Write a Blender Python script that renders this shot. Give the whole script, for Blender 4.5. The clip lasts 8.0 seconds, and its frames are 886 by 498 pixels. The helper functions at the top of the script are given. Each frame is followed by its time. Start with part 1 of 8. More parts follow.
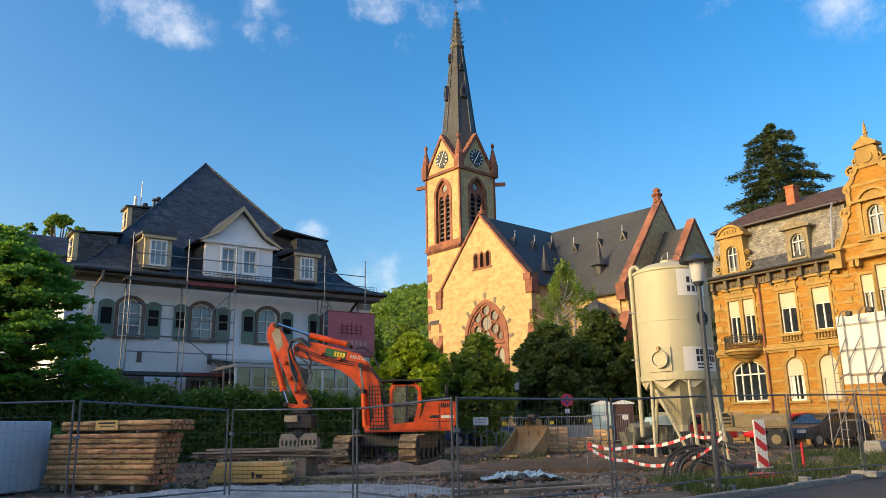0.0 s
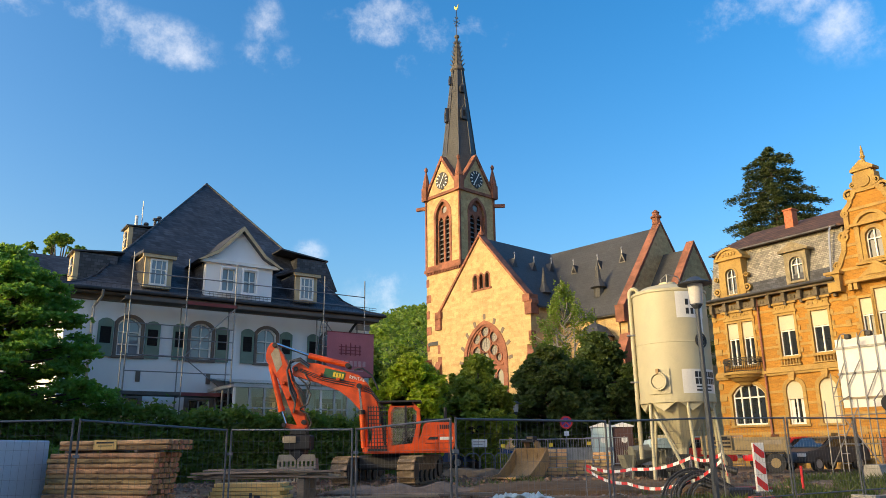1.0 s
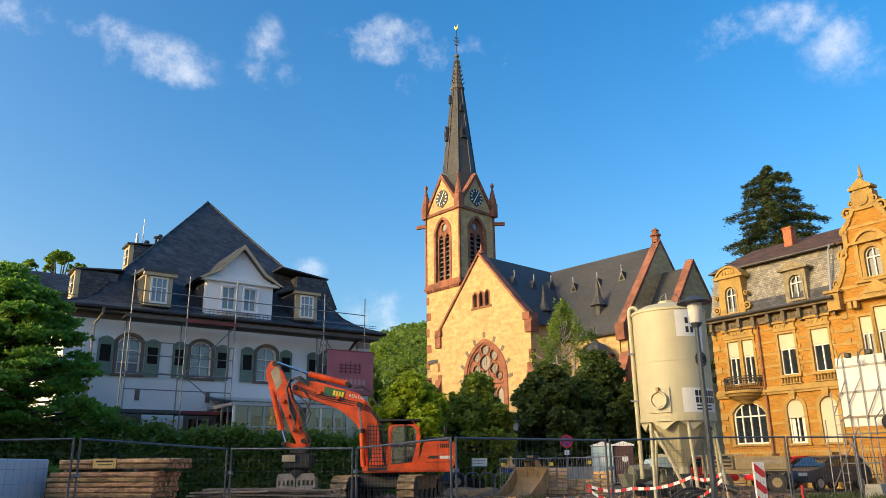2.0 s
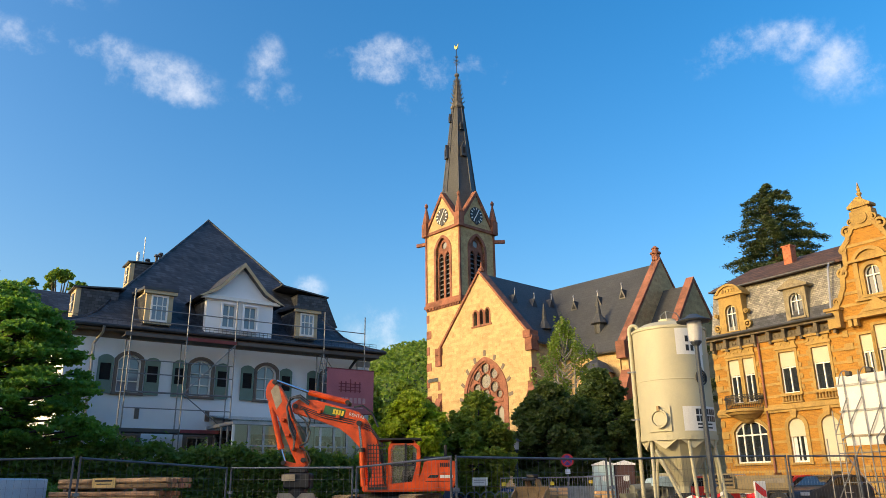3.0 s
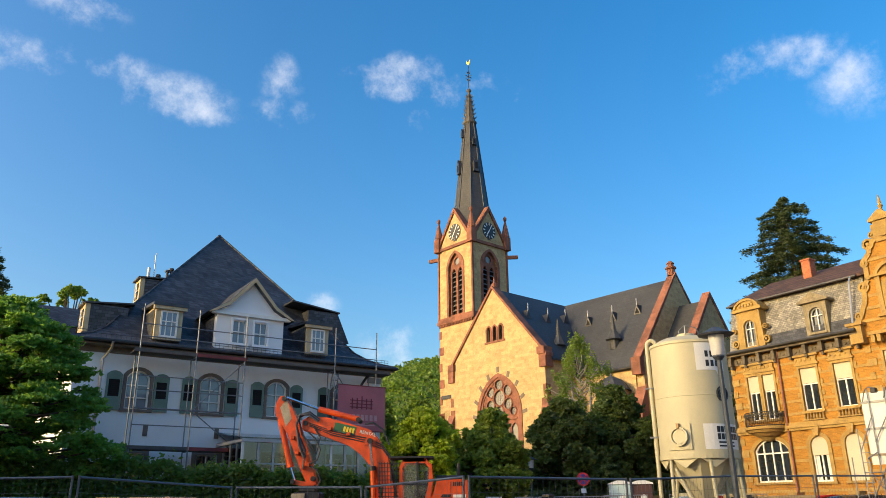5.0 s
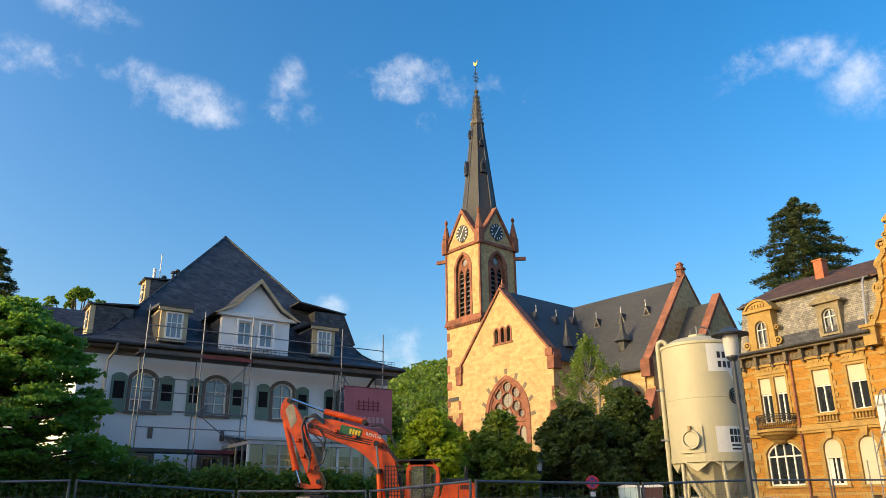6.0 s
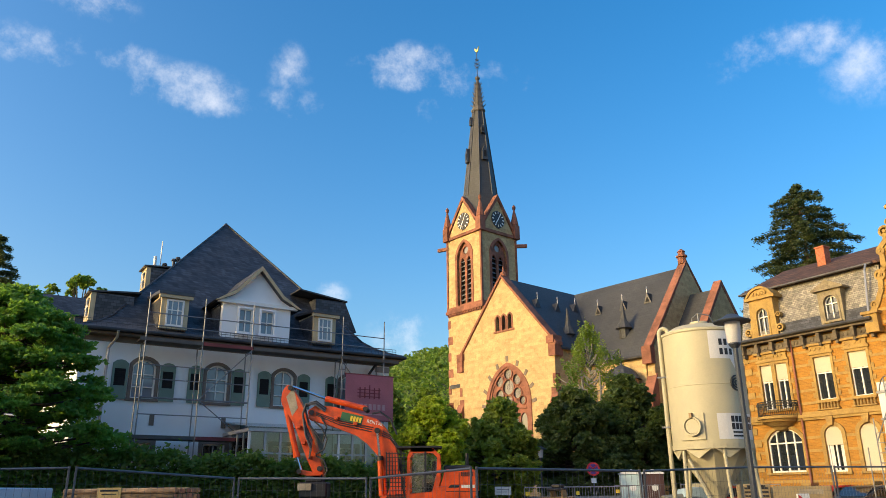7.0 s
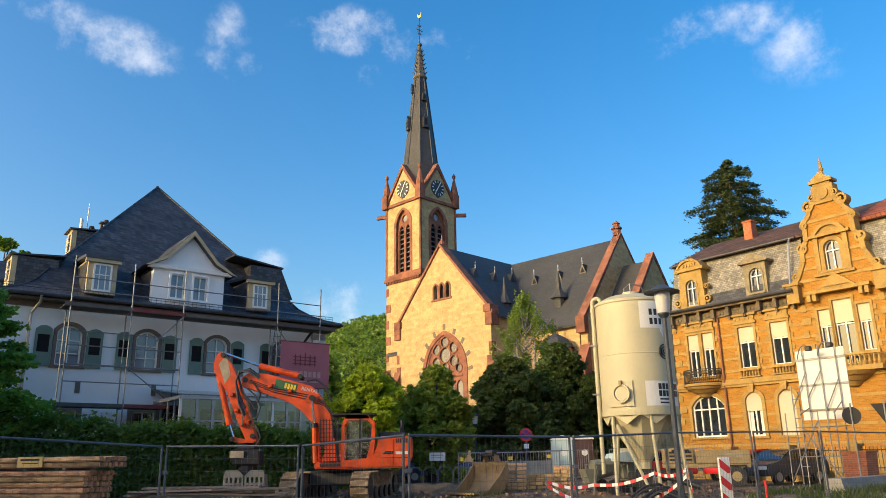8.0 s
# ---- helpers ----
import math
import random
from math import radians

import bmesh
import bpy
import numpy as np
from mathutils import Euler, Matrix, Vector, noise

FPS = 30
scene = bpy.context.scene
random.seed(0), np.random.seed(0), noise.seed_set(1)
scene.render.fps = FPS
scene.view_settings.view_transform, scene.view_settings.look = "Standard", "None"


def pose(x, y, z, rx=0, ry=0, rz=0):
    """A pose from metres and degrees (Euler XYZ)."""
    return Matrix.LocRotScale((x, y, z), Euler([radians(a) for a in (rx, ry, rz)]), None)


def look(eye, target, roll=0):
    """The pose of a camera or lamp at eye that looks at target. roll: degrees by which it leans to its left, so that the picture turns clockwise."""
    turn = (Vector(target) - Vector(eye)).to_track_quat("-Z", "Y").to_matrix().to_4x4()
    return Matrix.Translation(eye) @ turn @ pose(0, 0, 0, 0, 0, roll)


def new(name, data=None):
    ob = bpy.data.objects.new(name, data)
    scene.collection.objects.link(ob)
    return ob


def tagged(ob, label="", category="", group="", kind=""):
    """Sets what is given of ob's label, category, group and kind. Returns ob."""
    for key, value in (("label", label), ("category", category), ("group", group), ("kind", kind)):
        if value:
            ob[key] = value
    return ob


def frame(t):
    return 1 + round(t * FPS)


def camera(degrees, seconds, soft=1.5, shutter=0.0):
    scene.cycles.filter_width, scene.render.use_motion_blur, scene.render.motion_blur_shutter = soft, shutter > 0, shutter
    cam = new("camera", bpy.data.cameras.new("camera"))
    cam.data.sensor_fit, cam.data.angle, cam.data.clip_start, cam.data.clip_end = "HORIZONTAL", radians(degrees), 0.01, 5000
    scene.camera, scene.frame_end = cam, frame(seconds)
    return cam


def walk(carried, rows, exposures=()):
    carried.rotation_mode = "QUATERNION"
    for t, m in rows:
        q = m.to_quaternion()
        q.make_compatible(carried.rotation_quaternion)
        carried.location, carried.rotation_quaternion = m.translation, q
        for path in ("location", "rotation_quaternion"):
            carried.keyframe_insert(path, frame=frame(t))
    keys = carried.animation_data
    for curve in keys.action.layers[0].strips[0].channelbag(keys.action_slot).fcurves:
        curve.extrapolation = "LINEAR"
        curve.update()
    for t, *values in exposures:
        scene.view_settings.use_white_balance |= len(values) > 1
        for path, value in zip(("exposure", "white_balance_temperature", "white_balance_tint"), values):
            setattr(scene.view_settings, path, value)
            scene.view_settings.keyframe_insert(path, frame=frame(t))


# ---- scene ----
cam = camera(61.0, 8.0, soft=0.6)
PATH = [
    (0, 0.003, -0.100, 1.442, 0.308, 13.303, 1.065),
    (0.5, -0.005, -0.181, 1.424, 0.266, 14.133, 0.880),
    (1, -0.003, -0.204, 1.418, 0.194, 14.902, 0.771),
    (1.5, -0.014, -0.253, 1.419, 0.159, 15.576, 0.718),
    (3, -0.012, -0.371, 1.416, 0.192, 17.607, 0.750),
    (3.5, -0.022, -0.394, 1.409, 0.197, 18.187, 0.744),
    (4, -0.020, -0.326, 1.419, 0.333, 18.450, 0.737),
    (4.5, -0.008, -0.107, 1.439, 0.733, 18.686, 0.682),
    (6, 0.032, 0.542, 1.505, 1.763, 19.053, 0.519),
    (6.5, 0.036, 0.579, 1.511, 1.839, 18.803, 0.510),
    (7, 0.045, 0.652, 1.519, 1.870, 18.114, 0.531),
    (7.5, 0.099, 0.773, 1.537, 1.086, 17.060, 0.670),
    (8, 0.102, 0.758, 1.532, -2.814, 15.658, 0.963),
]

walk(cam, [(t, pose(x, y, z, 90 + pitch, roll, yaw)) for t, x, y, z, yaw, pitch, roll in PATH])

# ---- light ----
SUN_TO = Vector((-0.885, -0.44, 0.29)).normalized()   # low evening sun
sun_data = bpy.data.lights.new("sun", "SUN")
sun_data.energy, sun_data.angle, sun_data.color = 1.0, radians(0.6), (1.0, 0.73, 0.33)
sun = new("sun", sun_data)
sun.matrix_world = look((-40, -10, 30), Vector((-40, -10, 30)) - SUN_TO)
scene.view_settings.exposure = 1.2

world = bpy.data.worlds.new("sky")
scene.world = world
world.use_nodes = True


def build_sky():
    nt = world.node_tree
    N, L = nt.nodes, nt.links
    N.clear()
    out, bg = N.new("ShaderNodeOutputWorld"), N.new("ShaderNodeBackground")
    sky = N.new("ShaderNodeTexSky")
    sky.sky_type, sky.sun_disc = "NISHITA", False
    sky.sun_elevation = math.asin(SUN_TO.z)
    sky.sun_rotation = math.atan2(SUN_TO.x, SUN_TO.y)
    sky.air_density, sky.dust_density, sky.ozone_density = 1.0, 4.0, 1.9
    hs = N.new("ShaderNodeHueSaturation")
    hs.inputs["Saturation"].default_value = 1.48
    L.new(sky.outputs[0], hs.inputs["Color"])
    tc = N.new("ShaderNodeTexCoord")
    # wisps of fair-weather cloud, each a soft patch of noise round a direction of the sky
    dist = N.new("ShaderNodeTexNoise")
    dist.inputs["Scale"].default_value, dist.inputs["Detail"].default_value, dist.inputs["Roughness"].default_value = 8.5, 9.0, 0.66
    L.new(tc.outputs["Generated"], dist.inputs["Vector"])
    total = None
    for az, el, wide, high, dense in CLOUDS:
        d = Vector((math.sin(radians(az)) * math.cos(radians(el)), math.cos(radians(az)) * math.cos(radians(el)), math.sin(radians(el))))
        right = Vector((math.cos(radians(az)), -math.sin(radians(az)), 0))
        up = right.cross(d)
        dots = []
        for axis, size in ((right, wide), (up, high)):
            dp = N.new("ShaderNodeVectorMath")
            dp.operation = "DOT_PRODUCT"
            dp.inputs[1].default_value = axis
            L.new(tc.outputs["Generated"], dp.inputs[0])
            sub = N.new("ShaderNodeMath")
            sub.operation = "SUBTRACT"
            sub.inputs[1].default_value = axis.dot(d)
            L.new(dp.outputs["Value"], sub.inputs[0])
            div = N.new("ShaderNodeMath")
            div.operation = "DIVIDE"
            div.inputs[1].default_value = math.sin(radians(size))
            L.new(sub.outputs[0], div.inputs[0])
            sq = N.new("ShaderNodeMath")
            sq.operation = "MULTIPLY"
            L.new(div.outputs[0], sq.inputs[0]), L.new(div.outputs[0], sq.inputs[1])
            dots.append(sq)
        add = N.new("ShaderNodeMath")
        L.new(dots[0].outputs[0], add.inputs[0]), L.new(dots[1].outputs[0], add.inputs[1])
        one = N.new("ShaderNodeMath")
        one.operation, one.use_clamp = "SUBTRACT", True
        one.inputs[0].default_value = 1.0
        L.new(add.outputs[0], one.inputs[1])
        mul = N.new("ShaderNodeMath")
        mul.operation = "MULTIPLY"
        mul.inputs[1].default_value = dense
        L.new(one.outputs[0], mul.inputs[0])
        if total is None:
            total = mul
        else:
            mx = N.new("ShaderNodeMath")
            mx.operation = "MAXIMUM"
            L.new(total.outputs[0], mx.inputs[0]), L.new(mul.outputs[0], mx.inputs[1])
            total = mx
    # patch + noise, then a soft threshold
    nz = N.new("ShaderNodeMath")
    nz.operation = "MULTIPLY_ADD"
    nz.inputs[1].default_value, nz.inputs[2].default_value = 5.0, -2.92
    L.new(dist.outputs["Fac"], nz.inputs[0])
    sm = N.new("ShaderNodeMath")
    L.new(total.outputs[0], sm.inputs[0]), L.new(nz.outputs[0], sm.inputs[1])
    rm = N.new("ShaderNodeMapRange")
    rm.interpolation_type = "SMOOTHSTEP"
    rm.inputs["From Min"].default_value, rm.inputs["From Max"].default_value = 0.0, 1.55
    L.new(sm.outputs[0], rm.inputs["Value"])
    only = N.new("ShaderNodeMath")
    only.operation, only.use_clamp = "MULTIPLY", True
    gate = N.new("ShaderNodeMath")
    gate.operation, gate.use_clamp = "MULTIPLY", True
    gate.inputs[1].default_value = 1.6
    L.new(total.outputs[0], gate.inputs[0])
    L.new(rm.outputs[0], only.inputs[0]), L.new(gate.outputs[0], only.inputs[1])
    thin = N.new("ShaderNodeMath")
    thin.operation = "MULTIPLY"
    thin.inputs[1].default_value = 0.64
    L.new(only.outputs[0], thin.inputs[0])
    mix = N.new("ShaderNodeMixRGB")
    mix.inputs["Color2"].default_value = (3.7, 3.7, 3.85, 1)
    L.new(thin.outputs[0], mix.inputs["Fac"]), L.new(hs.outputs[0], mix.inputs["Color1"])
    L.new(mix.outputs[0], bg.inputs["Color"])
    bg.inputs["Strength"].default_value = 0.138
    L.new(bg.outputs[0], out.inputs[0])


# azimuth, elevation, half width, half height (degrees), density
CLOUDS = [(-23.2, 28.3, 5.6, 2.5, 1.12), (-28.5, 29.6, 5.0, 1.9, 0.95), (-14.2, 28.4, 3.2, 1.8, 0.85), (-14.6, 31.0, 2.0, 2.6, 0.66), (-33.5, 29.2, 4.2, 1.8, 0.9), (-30.5, 33.6, 3.6, 2.4, 0.75),
          (-4.6, 31.6, 5.4, 2.2, 1.3), (1.4, 30.8, 6.2, 2.4, 1.2), (-2.4, 28.6, 3.2, 1.8, 0.9), (25.6, 29.6, 6.4, 2.2, 0.95), (32.0, 27.4, 4.6, 3.2, 0.68), (-4.6, 11.4, 3.4, 2.8, 0.85), (-11.0, 14.6, 2.2, 1.4, 0.85),
          (60, 25, 9, 3, 0.8), (-75, 30, 10, 4, 0.8), (150, 35, 14, 5, 0.8)]
build_sky()

# ---- materials ----
def material(name, color, rough=0.8, metal=0.0, dark=0.75, scale=3.0, fine=40.0, bump=0.15, stain=None, island=0.0, pattern=None, detail=6.0, coat=0.0, grain=0.35, along=1.0):
    """A surface with variation at two scales; dark: how deep the patches go; island: per-piece variation;
    pattern: (width, height, joint, colours) adds courses of stone, slate or brick; along: stretch of the grain down x."""
    m = bpy.data.materials.new(name)
    m.use_nodes = True
    N, L = m.node_tree.nodes, m.node_tree.links
    b = N["Principled BSDF"]
    b.inputs["Roughness"].default_value, b.inputs["Metallic"].default_value = rough, metal
    b.inputs["Coat Weight"].default_value = coat
    tc = N.new("ShaderNodeTexCoord")
    n1, n2 = N.new("ShaderNodeTexNoise"), N.new("ShaderNodeTexNoise")
    place = tc.outputs["Object"]
    if island:      # every piece is cut from another stretch of the grain
        own, far, sh = N.new("ShaderNodeObjectInfo"), N.new("ShaderNodeMath"), N.new("ShaderNodeVectorMath")
        far.operation, far.inputs[1].default_value = "MULTIPLY", 60.0
        L.new(own.outputs["Random"], far.inputs[0])
        sh.operation, sh.inputs[1].default_value = "MULTIPLY_ADD", (along, 1, 1)
        L.new(place, sh.inputs[0]), L.new(far.outputs[0], sh.inputs[2])
        place = sh.outputs[0]
    for n, s in ((n1, scale), (n2, fine)):
        n.inputs["Scale"].default_value, n.inputs["Detail"].default_value = s, detail
        L.new(place, n.inputs["Vector"])
    base = N.new("ShaderNodeMixRGB")
    base.inputs["Color1"].default_value = (*[c * dark for c in color], 1)
    base.inputs["Color2"].default_value = (*color, 1)
    r1 = N.new("ShaderNodeMapRange")
    r1.inputs["From Min"].default_value, r1.inputs["From Max"].default_value = 0.32, 0.62
    L.new(n1.outputs["Fac"], r1.inputs["Value"])
    L.new(r1.outputs[0], base.inputs["Fac"])
    col = base.outputs[0]
    if stain:
        mx = N.new("ShaderNodeMixRGB")
        mx.inputs["Color2"].default_value = (*stain, 1)
        r2 = N.new("ShaderNodeMapRange")
        r2.inputs["From Min"].default_value, r2.inputs["From Max"].default_value, r2.inputs["To Max"].default_value = 0.52, 0.7, 0.8
        n3 = N.new("ShaderNodeTexNoise")
        n3.inputs["Scale"].default_value, n3.inputs["Detail"].default_value = scale * 2.3, 8
        L.new(place, n3.inputs["Vector"])
        L.new(n3.outputs["Fac"], r2.inputs["Value"])
        L.new(r2.outputs[0], mx.inputs["Fac"]), L.new(col, mx.inputs["Color1"])
        col = mx.outputs[0]
    height = n2.outputs["Fac"]
    if pattern:
        wide, high, joint, colors = pattern
        sp, cb = N.new("ShaderNodeSeparateXYZ"), N.new("ShaderNodeCombineXYZ")
        L.new(tc.outputs["Object"], sp.inputs[0])
        ad = N.new("ShaderNodeMath")
        L.new(sp.outputs[0], ad.inputs[0]), L.new(sp.outputs[1], ad.inputs[1])
        L.new(ad.outputs[0], cb.inputs[0]), L.new(sp.outputs[2], cb.inputs[1])
        br = N.new("ShaderNodeTexBrick")
        br.inputs["Scale"].default_value = 1.0
        br.inputs["Brick Width"].default_value, br.inputs["Row Height"].default_value = wide, high
        br.inputs["Mortar Size"].default_value, br.inputs["Mortar Smooth"].default_value = joint, 0.3
        br.inputs["Bias"].default_value = 0.0
        br.inputs["Color1"].default_value, br.inputs["Color2"].default_value, br.inputs["Mortar"].default_value = [(*c, 1) for c in colors]
        L.new(cb.outputs[0], br.inputs["Vector"])
        mp = N.new("ShaderNodeMixRGB")
        mp.blend_type = "MULTIPLY"
        mp.inputs["Fac"].default_value = 1.0
        L.new(col, mp.inputs["Color1"]), L.new(br.outputs["Color"], mp.inputs["Color2"])
        col = mp.outputs[0]
        hm = N.new("ShaderNodeMath")
        hm.operation = "MULTIPLY_ADD"
        hm.inputs[1].default_value = -1.2
        L.new(br.outputs["Fac"], hm.inputs[0]), L.new(n2.outputs["Fac"], hm.inputs[2])
        height = hm.outputs[0]
    vary = N.new("ShaderNodeMixRGB")
    vary.blend_type = "OVERLAY"
    vary.inputs["Fac"].default_value = grain
    L.new(col, vary.inputs["Color1"]), L.new(n2.outputs["Fac"], vary.inputs["Color2"])
    col = vary.outputs[0]
    if island:
        geo, oi, hs = N.new("ShaderNodeNewGeometry"), N.new("ShaderNodeObjectInfo"), N.new("ShaderNodeHueSaturation")
        ad = N.new("ShaderNodeMath")
        ad.operation = "ADD"
        L.new(geo.outputs["Random Per Island"], ad.inputs[0]), L.new(oi.outputs["Random"], ad.inputs[1])
        fr = N.new("ShaderNodeMath")
        fr.operation = "FRACT"
        L.new(ad.outputs[0], fr.inputs[0])
        va = N.new("ShaderNodeMapRange")
        va.inputs["To Min"].default_value, va.inputs["To Max"].default_value = 1 - island, 1 + island
        L.new(fr.outputs[0], va.inputs["Value"])
        hu = N.new("ShaderNodeMapRange")
        hu.inputs["To Min"].default_value, hu.inputs["To Max"].default_value = 0.5 - island * 0.05, 0.5 + island * 0.04
        L.new(oi.outputs["Random"], hu.inputs["Value"])
        L.new(va.outputs[0], hs.inputs["Value"]), L.new(hu.outputs[0], hs.inputs["Hue"])
        L.new(col, hs.inputs["Color"])
        col = hs.outputs[0]
    L.new(col, b.inputs["Base Color"])
    if bump:
        bp = N.new("ShaderNodeBump")
        bp.inputs["Strength"].default_value, bp.inputs["Distance"].default_value = bump, 0.03
        L.new(height, bp.inputs["Height"]), L.new(bp.outputs[0], b.inputs["Normal"])
    return m


def leaf_material(name, color, pale):
    m = material(name, color, 0.55, dark=0.6, scale=0.6, fine=9.0, bump=0, island=0.45)
    N, L = m.node_tree.nodes, m.node_tree.links
    b, out = N["Principled BSDF"], N["Material Output"]
    tr, mx = N.new("ShaderNodeBsdfTranslucent"), N.new("ShaderNodeMixShader")
    tr.inputs["Color"].default_value = (*pale, 1)
    mx.inputs["Fac"].default_value = 0.42
    L.new(b.outputs[0], mx.inputs[1]), L.new(tr.outputs[0], mx.inputs[2]), L.new(mx.outputs[0], out.inputs[0])
    return m


def glass_material(name, tint=(0.02, 0.025, 0.03), rough=0.04):
    m = bpy.data.materials.new(name)
    m.use_nodes = True
    N, L = m.node_tree.nodes, m.node_tree.links
    b = N["Principled BSDF"]
    b.inputs["Base Color"].default_value = (*tint, 1)
    b.inputs["Roughness"].default_value = rough
    b.inputs["IOR"].default_value = 1.6
    b.inputs["Coat Weight"].default_value = 0.6
    b.inputs["Coat Roughness"].default_value = 0.02
    n, bp, tc = N.new("ShaderNodeTexNoise"), N.new("ShaderNodeBump"), N.new("ShaderNodeTexCoord")
    n.inputs["Scale"].default_value = 1.3
    L.new(tc.outputs["Object"], n.inputs["Vector"])
    bp.inputs["Strength"].default_value, bp.inputs["Distance"].default_value = 0.12, 0.02
    L.new(n.outputs["Fac"], bp.inputs["Height"]), L.new(bp.outputs[0], b.inputs["Normal"]), L.new(bp.outputs[0], b.inputs["Coat Normal"])
    return m


def clear_glass(name):
    m = bpy.data.materials.new(name)
    m.use_nodes = True
    N, L = m.node_tree.nodes, m.node_tree.links
    N.remove(N["Principled BSDF"])
    gl, tr, mx, fr = N.new("ShaderNodeBsdfGlossy"), N.new("ShaderNodeBsdfTransparent"), N.new("ShaderNodeMixShader"), N.new("ShaderNodeFresnel")
    gl.inputs["Roughness"].default_value = 0.03
    tr.inputs["Color"].default_value = (0.82, 0.88, 0.88, 1)
    fr.inputs["IOR"].default_value = 1.9
    L.new(fr.outputs[0], mx.inputs["Fac"]), L.new(tr.outputs[0], mx.inputs[1]), L.new(gl.outputs[0], mx.inputs[2])
    L.new(mx.outputs[0], N["Material Output"].inputs[0])
    return m


SLATE = material("slate", (0.052, 0.055, 0.062), 0.5, dark=0.6, scale=0.9, fine=14, bump=0.5, pattern=(0.27, 0.15, 0.01, [(1.75, 1.75, 1.85), (0.6, 0.6, 0.66), (0.2, 0.2, 0.22)]))
SLATE_CHURCH = material("church slate", (0.06, 0.062, 0.065), 0.6, dark=0.75, scale=0.3, fine=10, bump=0.4, pattern=(0.5, 0.3, 0.012, [(1.12, 1.12, 1.12), (0.9, 0.9, 0.92), (0.55, 0.55, 0.55)]))
SLATE_GREY = material("mansard slate", (0.3, 0.29, 0.27), 0.75, dark=0.6, scale=1.2, fine=14, bump=0.8, stain=(0.44, 0.41, 0.35), pattern=(0.21, 0.115, 0.01, [(1.3, 1.27, 1.2), (0.72, 0.71, 0.7), (0.42, 0.41, 0.4)]))
PLASTER = material("white render", (0.89, 0.89, 0.9), 0.9, dark=0.9, scale=0.35, fine=60, bump=0.1, stain=(0.81, 0.81, 0.83))
TIMBER_WHITE = material("white joinery", (0.8, 0.78, 0.74), 0.5, dark=0.9, bump=0.05)
CASING = material("grey stone casing", (0.19, 0.15, 0.125), 0.85, dark=0.8, scale=2, bump=0.2)
QUOIN = material("grey quoin paint", (0.34, 0.32, 0.31), 0.9, dark=0.85, scale=1.0, bump=0.1)
SHUTTER = material("green shutter paint", (0.16, 0.24, 0.195), 0.6, dark=0.8, scale=1.5, bump=0.08)
SANDSTONE = material("yellow sandstone ashlar", (0.54, 0.4, 0.205), 0.9, dark=0.84, scale=0.9, fine=9, bump=0.4, stain=(0.4, 0.245, 0.12), pattern=(0.62, 0.3, 0.012, [(1.1, 1.09, 1.07), (0.87, 0.84, 0.79), (0.9, 0.88, 0.84)]))
RED_STONE = material("red sandstone", (0.3, 0.125, 0.08), 0.9, dark=0.55, scale=0.9, fine=12, bump=0.3, pattern=(0.6, 0.42, 0.01, [(1.15, 1.1, 1.1), (0.85, 0.85, 0.85), (0.9, 0.9, 0.9)]))
GOLD_BRICK = material("ochre brick", (0.37, 0.172, 0.022), 0.85, dark=0.85, scale=0.7, fine=18, bump=0.3, pattern=(0.25, 0.078, 0.008, [(1.2, 1.15, 1.0), (0.8, 0.8, 0.8), (1.1, 1.3, 1.9)]))
GOLD_STONE = material("carved yellow sandstone", (0.4, 0.26, 0.08), 0.9, dark=0.75, scale=1.5, fine=14, bump=0.4, stain=(0.27, 0.17, 0.065))
SOOT_GREY = material("sooty grey stone", (0.15, 0.14, 0.13), 0.95, dark=0.55, scale=1.5, fine=12, bump=0.4)
WORN_STONE = material("worn grey-yellow stone", (0.3, 0.25, 0.16), 0.95, dark=0.6, scale=2.0, fine=14, bump=0.4, stain=(0.16, 0.13, 0.09))
# much darker than the carved yellow stone, with uneven patches
FRIEZE_STONE = material("dark frieze stone", (0.17, 0.14, 0.1), 0.95, dark=0.5, scale=2.5, fine=12, bump=0.5)
TILE_BROWN = material("brown clay tile", (0.11, 0.06, 0.042), 0.85, dark=0.6, scale=1.2, fine=14, bump=0.6, pattern=(0.24, 0.3, 0.02, [(1.3, 1.2, 1.1), (0.7, 0.7, 0.7), (0.4, 0.4, 0.4)]))
TILE_RED = material("red clay tile", (0.36, 0.105, 0.05), 0.85, dark=0.6, scale=1.2, fine=14, bump=0.6, pattern=(0.24, 0.3, 0.02, [(1.3, 1.2, 1.1), (0.7, 0.7, 0.7), (0.4, 0.4, 0.4)]))
CHIMNEY_BRICK = material("chimney brick", (0.42, 0.13, 0.06), 0.9, dark=0.75, scale=2, fine=20, bump=0.3, pattern=(0.25, 0.08, 0.012, [(1.2, 1.2, 1.2), (0.8, 0.8, 0.8), (1.2, 1.5, 1.8)]))
ZINC = material("dark zinc", (0.09, 0.09, 0.095), 0.5, 0.6, dark=0.7, scale=2, bump=0.1)
PALE_ZINC = material("pale zinc", (0.45, 0.45, 0.46), 0.45, 0.7, dark=0.8, scale=2, bump=0.05)
GALV = material("galvanised steel", (0.26, 0.27, 0.29), 0.5, 0.6, dark=0.7, scale=4, fine=60, bump=0.1)
FENCE_STEEL = material("dull fence steel", (0.15, 0.16, 0.175), 0.5, 0.5, dark=0.7, scale=4, fine=60, bump=0.1)
GLASS = glass_material("window glass")
# pale blue base colour stands in for bright sky reflected in the panes
SKY_GLASS = glass_material("window glass tinted as sky reflection", (0.2, 0.24, 0.28))
CHURCH_GLASS = glass_material("leaded church glass", (0.22, 0.21, 0.19), 0.3)
CLEAR = clear_glass("conservatory glass")
